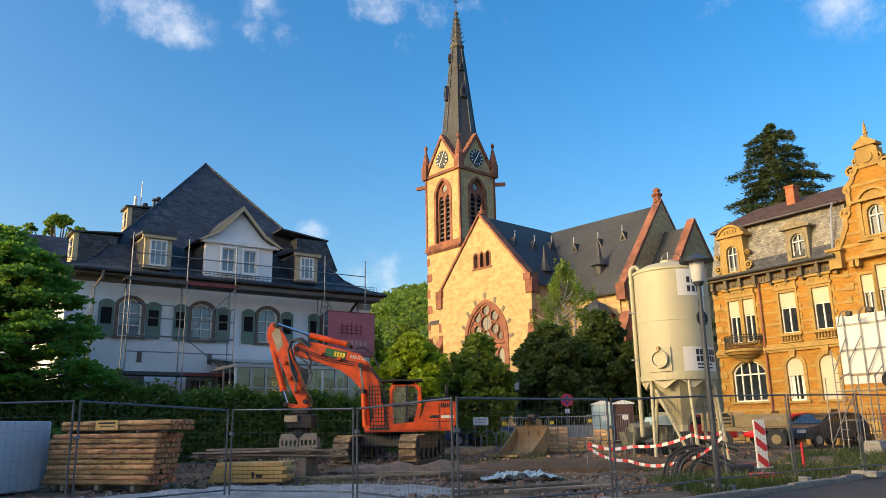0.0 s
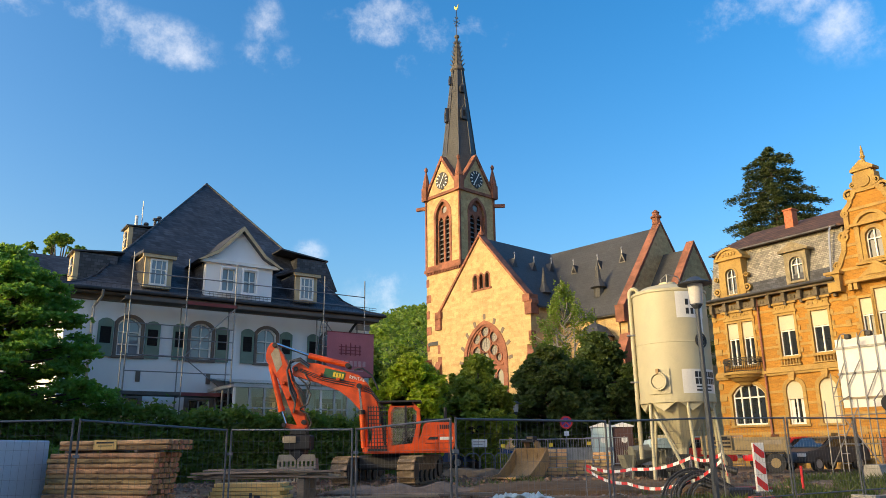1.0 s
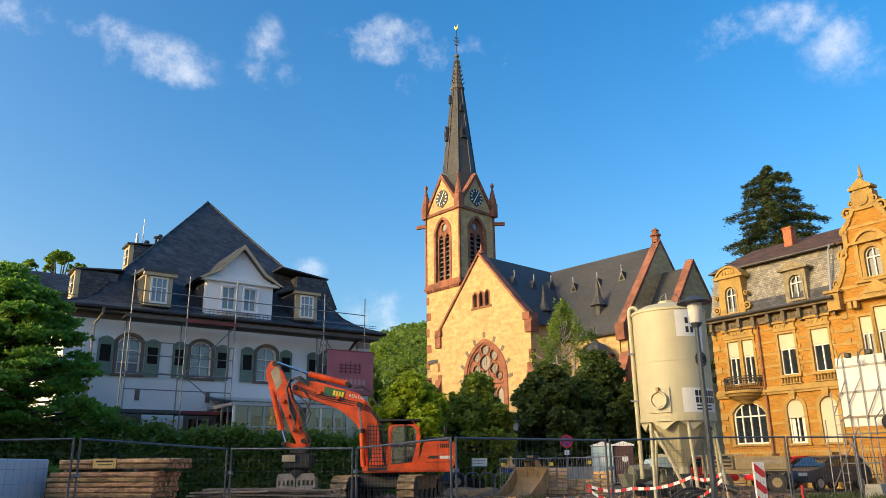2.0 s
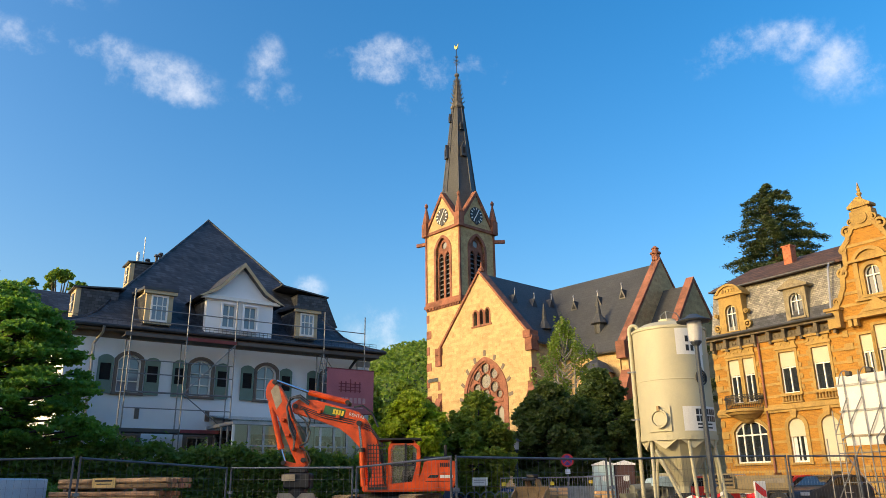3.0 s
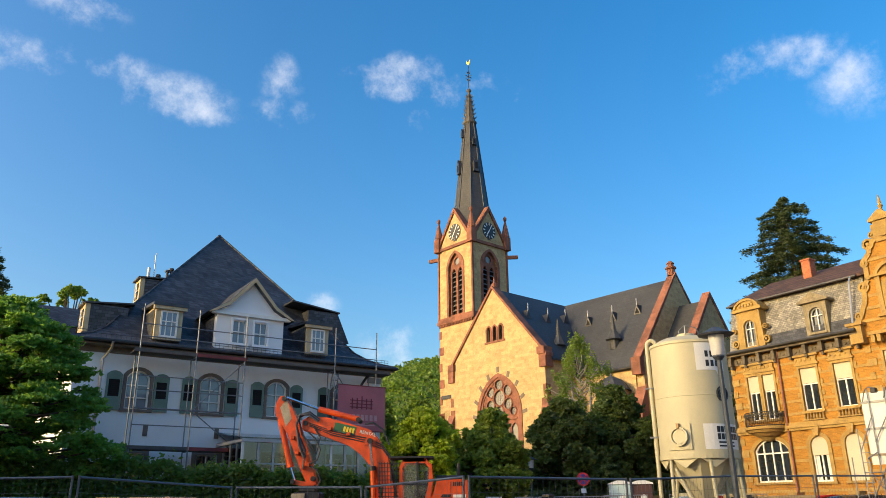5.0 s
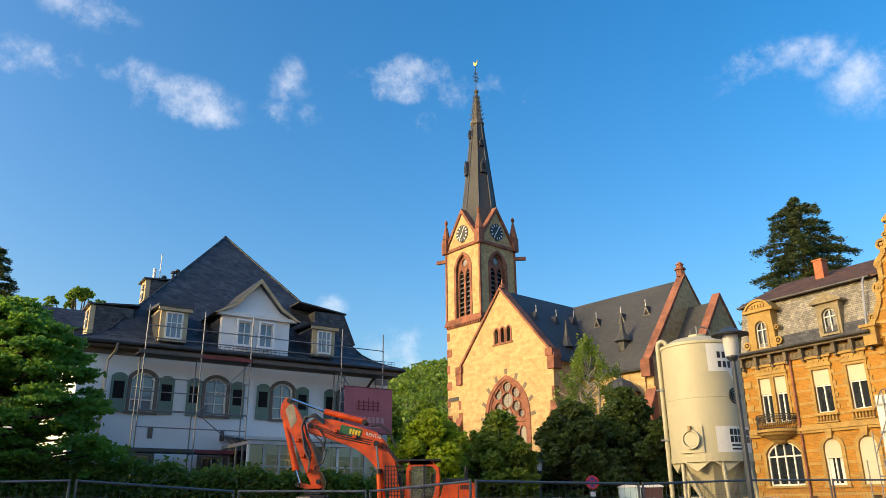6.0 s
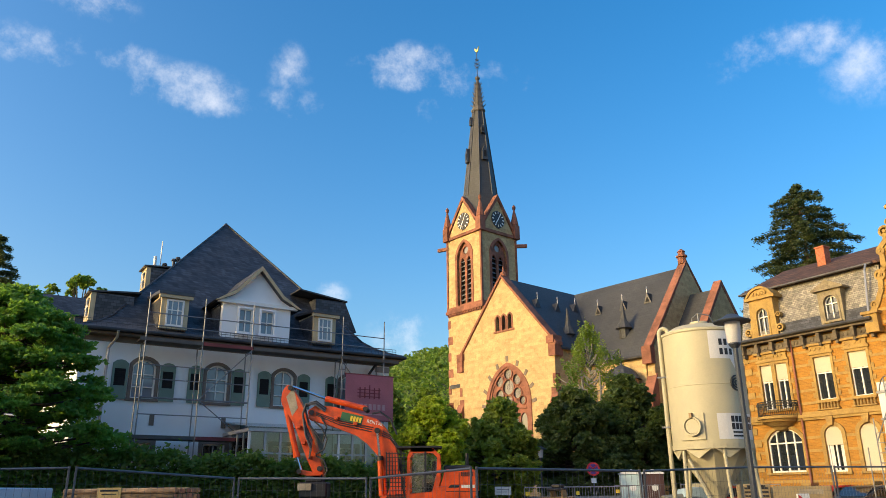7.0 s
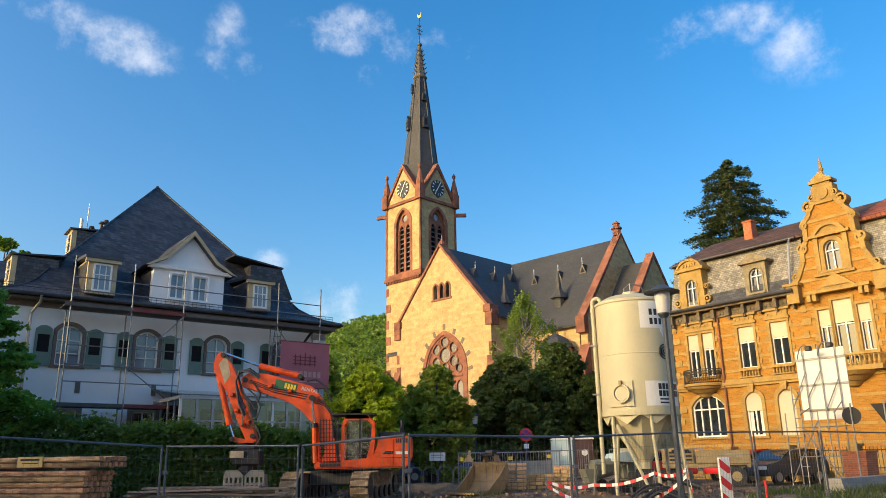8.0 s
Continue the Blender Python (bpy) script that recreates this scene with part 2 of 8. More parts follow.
# near-black colour that stands in for shade inside openings and rooms
DARK = material("near-black interior shade", (0.012, 0.012, 0.013), 0.9, bump=0)
BLIND = material("cream roller blind", (0.56, 0.5, 0.38), 0.8, dark=0.92, scale=1, bump=0.05)
CREAM_CHEEK = material("cream painted timber", (0.52, 0.42, 0.26), 0.7, dark=0.8, scale=2, bump=0.15)
RED_BOARD = material("faded red board", (0.22, 0.045, 0.05), 0.75, dark=0.7, scale=1.5, bump=0.2, island=0.2)
GREY_BOARD = material("weathered deck board", (0.12, 0.105, 0.095), 0.85, dark=0.7, scale=1.5, bump=0.3, island=0.25)
RED_PANEL = material("dusty pink banner", (0.42, 0.13, 0.16), 0.7, dark=0.85, scale=1, bump=0.05)
RED_PRINT = material("dark banner print", (0.2, 0.035, 0.05), 0.7, bump=0)
PALE_PRINT = material("pale banner print", (0.55, 0.3, 0.32), 0.7, bump=0)
ORANGE = material("orange machine paint", (0.74, 0.085, 0.006), 0.38, dark=0.6, scale=2.2, fine=30, bump=0.05, grain=0.25, stain=(0.4, 0.06, 0.015))
BLACK_PAINT = material("black machine paint", (0.018, 0.018, 0.02), 0.5, dark=0.7, bump=0.1)
TRACK_STEEL = material("muddy track steel", (0.22, 0.16, 0.1), 0.8, 0.1, dark=0.6, scale=3, fine=30, bump=0.5, stain=(0.4, 0.3, 0.2))
RUST_STEEL = material("worn bucket steel", (0.42, 0.27, 0.12), 0.6, 0.1, dark=0.6, scale=1.6, fine=20, bump=0.25, stain=(0.3, 0.2, 0.12))
HOSE_GREY = material("worn grey hose", (0.12, 0.115, 0.11), 0.6, dark=0.7, scale=4, bump=0.1)
MIXER_PAINT = material("dusty grey-green paint", (0.2, 0.2, 0.16), 0.7, 0.1, dark=0.7, scale=3, bump=0.2)
GRAB_STEEL = material("pale dusty steel", (0.4, 0.34, 0.25), 0.7, 0.2, dark=0.7, scale=3, bump=0.3)
CHROME = material("chromed rod", (0.75, 0.75, 0.76), 0.15, 1.0, dark=0.95, bump=0)
RUBBER = material("black rubber", (0.035, 0.035, 0.037), 0.55, dark=0.7, bump=0.15)
SILO_PAINT = material("cream silo paint", (0.5, 0.455, 0.3), 0.55, dark=0.9, scale=0.8, fine=25, bump=0.02, stain=(0.43, 0.395, 0.28), grain=0.08)
LABEL_WHITE = material("white label film", (0.7, 0.69, 0.66), 0.45, dark=0.93, bump=0)
PRINT_BLACK = material("black print", (0.02, 0.02, 0.022), 0.5, bump=0)
PRINT_YELLOW = material("yellow print", (0.8, 0.6, 0.04), 0.5, bump=0)
PRINT_GREEN = material("dark green print", (0.03, 0.13, 0.05), 0.5, bump=0)
PLANK = material("sawn timber", (0.68, 0.4, 0.17), 0.85, dark=0.45, scale=5.0, fine=22, bump=0.5, island=0.35, stain=(0.1, 0.05, 0.025), along=0.3)
PLANK_END = material("sawn timber ends", (0.6, 0.24, 0.1), 0.85, dark=0.7, scale=4, fine=24, bump=0.3, island=0.3)
BATTEN = material("sawn yellow batten", (0.66, 0.42, 0.19), 0.85, dark=0.7, scale=4, fine=20, bump=0.3, island=0.35, along=0.4)
FORM_YELLOW = material("yellow formwork board", (0.74, 0.46, 0.15), 0.7, dark=0.8, scale=2, bump=0.1, island=0.15)
OLD_PLANK = material("grey weathered plank", (0.3, 0.24, 0.17), 0.85, dark=0.5, scale=3.0, bump=0.3, island=0.35, along=0.25)
BARK = material("bark", (0.11, 0.085, 0.06), 0.95, dark=0.6, scale=3, fine=18, bump=0.7)
BIRCH_BARK = material("birch bark", (0.42, 0.38, 0.32), 0.9, dark=0.5, scale=3, fine=12, bump=0.4)
LEAF_MAPLE = leaf_material("maple leaf", (0.125, 0.26, 0.04), (0.34, 0.56, 0.055))
LEAF_BRIGHT = leaf_material("bright young leaf", (0.3, 0.43, 0.025), (0.68, 0.82, 0.05))
LEAF_DARK = leaf_material("dark evergreen leaf", (0.085, 0.13, 0.032), (0.19, 0.26, 0.04))
LEAF_MID = leaf_material("hazel leaf", (0.22, 0.29, 0.04), (0.46, 0.55, 0.055))
LEAF_HEDGE = leaf_material("hedge leaf", (0.1, 0.18, 0.032), (0.28, 0.44, 0.045))
LEAF_SPRUCE = leaf_material("spruce needles", (0.06, 0.088, 0.03), (0.11, 0.15, 0.03))
LEAF_BIRCH = leaf_material("birch leaf", (0.18, 0.25, 0.04), (0.4, 0.5, 0.06))
LEAF_FAR = leaf_material("woodland leaf", (0.15, 0.24, 0.035), (0.32, 0.46, 0.045))
GRASS_BLADE = leaf_material("grass blade", (0.075, 0.105, 0.028), (0.16, 0.22, 0.04))
PALE_GRAVEL = material("pale crushed gravel", (0.42, 0.41, 0.39), 0.95, dark=0.6, scale=2.0, fine=16, bump=0.9)
CONCRETE = material("grey concrete", (0.33, 0.32, 0.3), 0.9, dark=0.7, scale=2.5, fine=30, bump=0.3)
KERB_STONE = material("kerb stone", (0.3, 0.27, 0.23), 0.9, dark=0.75, scale=2.5, fine=30, bump=0.3, island=0.12)
ASPHALT = material("asphalt", (0.06, 0.06, 0.063), 0.85, dark=0.75, scale=0.8, fine=90, bump=0.4)
EARTH = material("trodden building earth", (0.2, 0.135, 0.08), 0.95, dark=0.5, scale=0.7, fine=7, bump=0.9, stain=(0.26, 0.2, 0.14))
SAND_HEAP = material("brown excavated soil", (0.15, 0.095, 0.05), 0.95, dark=0.65, scale=1.4, fine=14, bump=0.7)
RUBBLE = material("broken rubble", (0.25, 0.175, 0.12), 0.95, dark=0.6, scale=3, fine=18, bump=0.5, island=0.35)
TARP = material("pale blue tarpaulin", (0.42, 0.55, 0.6), 0.4, dark=0.75, scale=2, bump=0.2)
PALE_SHEET = material("pale grey site cabin panel", (0.55, 0.6, 0.66), 0.6, dark=0.88, scale=1, bump=0.05)
RED_PLASTIC = material("red plastic", (0.62, 0.03, 0.035), 0.45, dark=0.85, bump=0.03)
WHITE_PLASTIC = material("white plastic", (0.8, 0.8, 0.78), 0.45, dark=0.92, bump=0.02)
MINT = material("pale mint plastic", (0.52, 0.66, 0.66), 0.5, dark=0.9, bump=0.03)
BROWN_PLASTIC = material("brown plastic", (0.09, 0.042, 0.035), 0.5, dark=0.85, bump=0.03)
SIGN_BLUE = material("sign blue", (0.13, 0.05, 0.28), 0.4, bump=0)
CAR_RED = material("red car paint", (0.6, 0.012, 0.015), 0.4, dark=0.95, bump=0, coat=0.2)
CAR_DARK = material("dark blue car paint", (0.03, 0.042, 0.06), 0.4, dark=0.95, bump=0, coat=0.2)
CAR_BLUE = material("blue car paint", (0.05, 0.12, 0.32), 0.25, dark=0.95, bump=0, coat=0.8)
KHAKI = material("dusty khaki truck paint", (0.35, 0.265, 0.135), 0.65, dark=0.8, scale=1.5, bump=0.1, stain=(0.24, 0.18, 0.1))
GOLD = material("gilded metal", (0.85, 0.6, 0.15), 0.3, 1.0, dark=0.9, bump=0)
CLOCK_BLACK = material("black clock dial", (0.025, 0.025, 0.027), 0.5, bump=0)
LAMP_GREY = material("lamp post paint", (0.075, 0.085, 0.1), 0.5, 0.3, dark=0.8, bump=0.1)
OPAL = material("opal lamp glass", (0.7, 0.68, 0.66), 0.35, dark=0.9, bump=0)
CURTAIN = material("white curtain", (0.7, 0.7, 0.68), 0.9, dark=0.8, scale=6, bump=0.2)
FAR_WALL = material("far house render", (0.74, 0.68, 0.58), 0.9, dark=0.85, scale=0.5, bump=0.1)
HILL = material("wooded hillside", (0.055, 0.085, 0.022), 0.95, dark=0.55, scale=0.05, fine=0.4, bump=0.0, stain=(0.11, 0.14, 0.035))

# ---- building helpers ----
def thing(name, x, y, z, rz, label, category, group=""):
    ob = new(name)
    ob.empty_display_size = 0.2
    ob.matrix_basis = pose(x, y, z, 0, 0, rz)
    return tagged(ob, label, category, group)


def mesh_of(name, bm, mat, smooth=False):
    bmesh.ops.recalc_face_normals(bm, faces=bm.faces)
    me = bpy.data.meshes.new(name)
    bm.to_mesh(me)
    bm.free()
    for m in (mat if isinstance(mat, (list, tuple)) else [mat]):
        me.materials.append(m)
    if smooth:
        me.shade_smooth()
        me.set_sharp_from_angle(angle=radians(40))
    return me


def part(name, bm, mat, parent, label="", m=None, smooth=False):
    ob = new(name, mesh_of(name, bm, mat, smooth))
    ob.parent = parent
    if m is not None:
        ob.matrix_basis = m
    if label:
        ob["label"] = label
    return ob


def setting(name, bm, mat, label, category, smooth=False, m=None):
    ob = new(name, mesh_of(name, bm, mat, smooth))
    if m is not None:
        ob.matrix_basis = m
    return tagged(ob, label, category, kind="structure")


def B():
    return bmesh.new()


def face(bm, pts):
    return bm.faces.new([bm.verts.new(p) for p in pts])


def box(bm, x0, x1, y0, y1, z0, z1, bevel=0.0):
    v = [bm.verts.new((x, y, z)) for x in (x0, x1) for y in (y0, y1) for z in (z0, z1)]
    fs = [bm.faces.new([v[i] for i in q]) for q in ((0, 1, 3, 2), (4, 6, 7, 5), (0, 4, 5, 1), (2, 3, 7, 6), (0, 2, 6, 4), (1, 5, 7, 3))]
    if bevel:
        es = list({e for f in fs for e in f.edges})
        bmesh.ops.bevel(bm, geom=es, offset=bevel, segments=1, affect="EDGES")
    return bm


def slab(bm, pts, vec):
    """A polygon drawn out along vec."""
    vec = Vector(vec)
    a = [bm.verts.new(p) for p in pts]
    b = [bm.verts.new(Vector(p) + vec) for p in pts]
    bm.faces.new(a), bm.faces.new(b[::-1])
    for i in range(len(a)):
        j = (i + 1) % len(a)
        bm.faces.new((a[i], b[i], b[j], a[j]))
    return bm


def tube(bm, p, q, r, n=8, r2=None):
    p, q = Vector(p), Vector(q)
    r2 = r if r2 is None else r2
    d = (q - p).normalized()
    s = d.orthogonal().normalized()
    t = d.cross(s)
    ring = lambda c, k: [bm.verts.new(c + (s * math.cos(2 * math.pi * i / n) + t * math.sin(2 * math.pi * i / n)) * k) for i in range(n)]
    a, b = ring(p, r), ring(q, max(r2, 1e-4))
    for i in range(n):
        bm.faces.new((a[i], a[(i + 1) % n], b[(i + 1) % n], b[i]))
    bm.faces.new(a[::-1]), bm.faces.new(b)
    return bm


def pipe(bm, pts, r, n=7):
    """A round tube swept along the points, mitred at the bends."""
    pts = [Vector(p) for p in pts]
    ways = [(b - a).normalized() for a, b in zip(pts, pts[1:])]
    s = ways[0].orthogonal().normalized()
    rows = []
    for i, p in enumerate(pts):
        d = ways[0] if i == 0 else ways[-1] if i == len(pts) - 1 else (ways[i - 1] + ways[i])
        d = d.normalized() if d.length > 1e-4 else ways[i]
        s = s - d * s.dot(d)
        s = s.normalized() if s.length > 1e-4 else d.orthogonal().normalized()
        t = d.cross(s)
        rows.append([bm.verts.new(p + (s * math.cos(2 * math.pi * k / n) + t * math.sin(2 * math.pi * k / n)) * r) for k in range(n)])
    for a, b in zip(rows, rows[1:]):
        for k in range(n):
            bm.faces.new((a[k], a[(k + 1) % n], b[(k + 1) % n], b[k]))
    bm.faces.new(rows[0][::-1]), bm.faces.new(rows[-1])
    return bm


def bar(bm, p, q, w, h):
    """A rectangular bar from p to q, w across, h high."""
    p, q = Vector(p), Vector(q)
    d = (q - p).normalized()
    s = Vector((-d.y, d.x, 0))
    s = s.normalized() if s.length > 1e-4 else Vector((1, 0, 0))
    t = d.cross(s)
    quad = [p + s * a * w / 2 + t * b * h / 2 for a, b in ((-1, -1), (1, -1), (1, 1), (-1, 1))]
    return slab(bm, quad, q - p)


def lathe(bm, prof, n=24, cx=0.0, cy=0.0):
    """Rings (radius, z) turned about a vertical axis."""
    rings = []
    for r, z in prof:
        rings.append([bm.verts.new((cx + max(r, 1e-3) * math.cos(2 * math.pi * i / n), cy + max(r, 1e-3) * math.sin(2 * math.pi * i / n), z)) for i in range(n)])
    for a, b in zip(rings, rings[1:]):
        for i in range(n):
            bm.faces.new((a[i], a[(i + 1) % n], b[(i + 1) % n], b[i]))
    bm.faces.new(rings[0][::-1]), bm.faces.new(rings[-1])
    return bm


def arch(x0, x1, z, rise, n=10, pointed=False):
    """Points of an arch from (x0, z) over to (x1, z)."""
    c, w = (x0 + x1) / 2, (x1 - x0) / 2
    pts = []
    if pointed:
        rad = (w * w + rise * rise) / (2 * w)
        a1 = math.atan2(rise, rad - w)
        left = [(x0 + rad - rad * math.cos(a1 * i / n), z + rad * math.sin(a1 * i / n)) for i in range(n + 1)]
        return left + [(2 * c - x, h) for x, h in left[-2::-1]]
    rad = (w * w + rise * rise) / (2 * rise)
    a0 = math.asin(min(1, w / rad))
    if rise > w:
        a0 = math.pi - a0
    for i in range(n + 1):
        a = -a0 + 2 * a0 * i / n
        pts.append((c + rad * math.sin(a), z + rise - rad + rad * math.cos(a)))
    return pts


def wall(bm, outline, holes, y0, thick):
    """A wall in the x-z plane: an outline with holes (each a list of x, z), drawn from y0 back by thick."""
    loops = [outline] + list(holes)
    edges = []
    for pts in loops:
        vs = [bm.verts.new((x, y0, z)) for x, z in pts]
        edges += [bm.edges.new((vs[i], vs[(i + 1) % len(vs)])) for i in range(len(vs))]
    made = bmesh.ops.triangle_fill(bm, edges=edges, use_beauty=True, use_dissolve=False)
    fs = [g for g in made["geom"] if isinstance(g, bmesh.types.BMFace)]
    ext = bmesh.ops.extrude_face_region(bm, geom=fs)
    bmesh.ops.translate(bm, verts=[g for g in ext["geom"] if isinstance(g, bmesh.types.BMVert)], vec=(0, thick, 0))
    return bm


def hole(x0, x1, z0, z1, rise=0.0, n=8, pointed=False):
    """Outline of an opening; z1 is the springing where there is an arch."""
    top = arch(x0, x1, z1, rise, n, pointed) if rise else [(x0, z1), (x1, z1)]
    return [(x0, z0)] + top + [(x1, z0)]


def ring(bm, inner, outer, y0, y1):
    """A frame between two open outlines of as many points each, from y0 to y1."""
    k = len(inner)
    vi = [[bm.verts.new((x, y, z)) for x, z in inner] for y in (y0, y1)]
    vo = [[bm.verts.new((x, y, z)) for x, z in outer] for y in (y0, y1)]
    for i in range(k - 1):
        bm.faces.new((vi[0][i], vi[0][i + 1], vo[0][i + 1], vo[0][i]))
        bm.faces.new((vi[1][i], vo[1][i], vo[1][i + 1], vi[1][i + 1]))
        bm.faces.new((vo[0][i], vo[0][i + 1], vo[1][i + 1], vo[1][i]))
        bm.faces.new((vi[0][i], vi[1][i], vi[1][i + 1], vi[0][i + 1]))
    for i in (0, k - 1):
        bm.faces.new((vi[0][i], vo[0][i], vo[1][i], vi[1][i]))
    return bm


def text_mesh(words, size, mat, parent, m, name="lettering", align="CENTER"):
    cu = bpy.data.curves.new(name, "FONT")
    cu.body, cu.size, cu.align_x, cu.align_y, cu.extrude = words, size, align, "CENTER", 0.004
    cu.materials.append(mat)
    ob = new(name, cu)
    ob.parent, ob.matrix_basis = parent, m
    return ob


UPRIGHT = pose(0, 0, 0, 90, 0, 0)      # turns flat lettering to face -y
def ground_z(x, y):
    """The lie of the land: nearly level building ground that rises gently behind."""
    k = min(1.0, max(0.0, (y - 33.0) / 30.0))
    return 0.9 * k * k * (3 - 2 * k) + 0.28 * min(1, max(0, (y - 22) / 5)) * (1 - k)

# ---- ground ----
def kerb_side(x, y):
    """Metres behind the kerb line (negative: on the road)."""
    return (-(x - 5.92) * 0.667 + (y - 16.33) * 0.745)


def build_ground():
    n = 130
    xs = [40 * math.sinh(3.6 * (i / n * 2 - 1)) * 1.0 for i in range(n + 1)]
    ys = [8 + 42 * math.sinh(3.6 * (i / n * 2 - 0.9)) * 1.0 for i in range(n + 1)]
    bm = B()
    vs = []
    for y in ys:
        row = []
        for x in xs:
            z = ground_z(x, y)
            k = kerb_side(x, y)
            if k > 1.0 and y < 45 and abs(x) < 30:
                z += 0.10 * noise.noise(Vector((x * 0.55, y * 0.55, 1))) + 0.05 * noise.noise(Vector((x * 1.7, y * 1.7, 5)))
            if k < 0.3:
                z -= 0.12
            row.append(bm.verts.new((x, y, z - 0.02)))
        vs.append(row)
    for a, b in zip(vs, vs[1:]):
        for i in range(n):
            bm.faces.new((a[i], a[i + 1], b[i + 1], b[i]))
    setting("ground", bm, EARTH, "trodden brown earth of the building site", "ground", smooth=True)


build_ground()

# ---- windows ----
def shrink(pts, t):
    xs, zs = [p[0] for p in pts], [p[1] for p in pts]
    cx, w, z0, h = (min(xs) + max(xs)) / 2, max(xs) - min(xs), min(zs), max(zs) - min(zs)
    return [(cx + (x - cx) * (1 - 2 * t / w), z0 + t + (z - z0) * (1 - 2 * t / h)) for x, z in pts]


def grow(pts, t, base=0.0):
    z0 = min(p[1] for p in pts)
    out = shrink(pts, -t)
    return [(x, z0 - base if abs(q[1] - z0) < 1e-6 else z) for (x, z), q in zip(out, pts)]


def window(parent, x0, x1, z0, z1, rise=0.0, y=0.0, casing=CASING, frame_mat=TIMBER_WHITE, border=0.13, proud=0.05, cols=2, rows=(0.55,), glass=None, blind=0.0, sill=True, pointed=False, m=None, bar_w=0.05, label="", curtain=False, fw=0.06):
    """An opening's casing, its frame with glazing bars, its pane and a blind drawn down by a share of its height."""
    o = hole(x0, x1, z0, z1, rise, 8, pointed)
    top = z1 + rise
    bm = B()
    ring(bm, o, grow(o, border), y - proud, y + 0.02)
    if sill:
        box(bm, x0 - border - 0.05, x1 + border + 0.05, y - proud - 0.06, y + 0.03, z0 - 0.12, z0 - 0.002)
    w = part("window", bm, casing, parent, label, m)
    bm = B()
    inner = shrink(o, fw)
    ring(bm, inner, o, y + 0.1, y + 0.17)
    box(bm, x0, x1, y + 0.1, y + 0.17, z0, z0 + fw)
    for i in range(1, cols):
        cx = x0 + (x1 - x0) * i / cols
        box(bm, cx - bar_w / 2, cx + bar_w / 2, y + 0.095, y + 0.165, z0 + fw, top - fw * 0.9)
    for r in rows:
        zz = z0 + (top - z0) * r
        box(bm, x0 + fw, x1 - fw, y + 0.09, y + 0.16, zz - bar_w / 2, zz + bar_w / 2)
    part("window_frame", bm, frame_mat, w)
    bm = B()
    slab(bm, [(x, y + 0.18, z) for x, z in o], (0, 0.02, 0))
    part("pane", bm, glass or GLASS, w)
    if blind:
        zb = top - (top - z0) * blind
        bm = B()
        pts = [(x, max(z, zb)) for x, z in o]
        slab(bm, [(x, y + 0.05, z) for x, z in pts], (0, 0.03, 0))
        part("blind", bm, BLIND, w, "cream roller blind drawn part way")
    if curtain:
        bm = B()
        for s in (0, 1):
            a, b = (x0 + 0.07, x0 + (x1 - x0) * 0.3) if s == 0 else (x1 - (x1 - x0) * 0.3, x1 - 0.07)
            box(bm, a, b, y + 0.172, y + 0.179, z0 + 0.05, top - (top - z0) * max(blind, 0.05))
        part("curtain", bm, CURTAIN, w, "white curtain")
    return w


def disc(bm, cx, cz, r, y0, y1, n=20):
    slab(bm, [(cx + r * math.cos(2 * math.pi * i / n), y0, cz + r * math.sin(2 * math.pi * i / n)) for i in range(n)], (0, y1 - y0, 0))
    return bm


def circle(cx, cz, r, n=16):
    return [(cx + r * math.cos(2 * math.pi * i / n), cz + r * math.sin(2 * math.pi * i / n)) for i in range(n)]


def annulus(bm, cx, cz, r0, r1, y0, y1, n=24):
    a, b = circle(cx, cz, r0, n), circle(cx, cz, r1, n)
    ring(bm, a + a[:1], b + b[:1], y0, y1)
    return bm


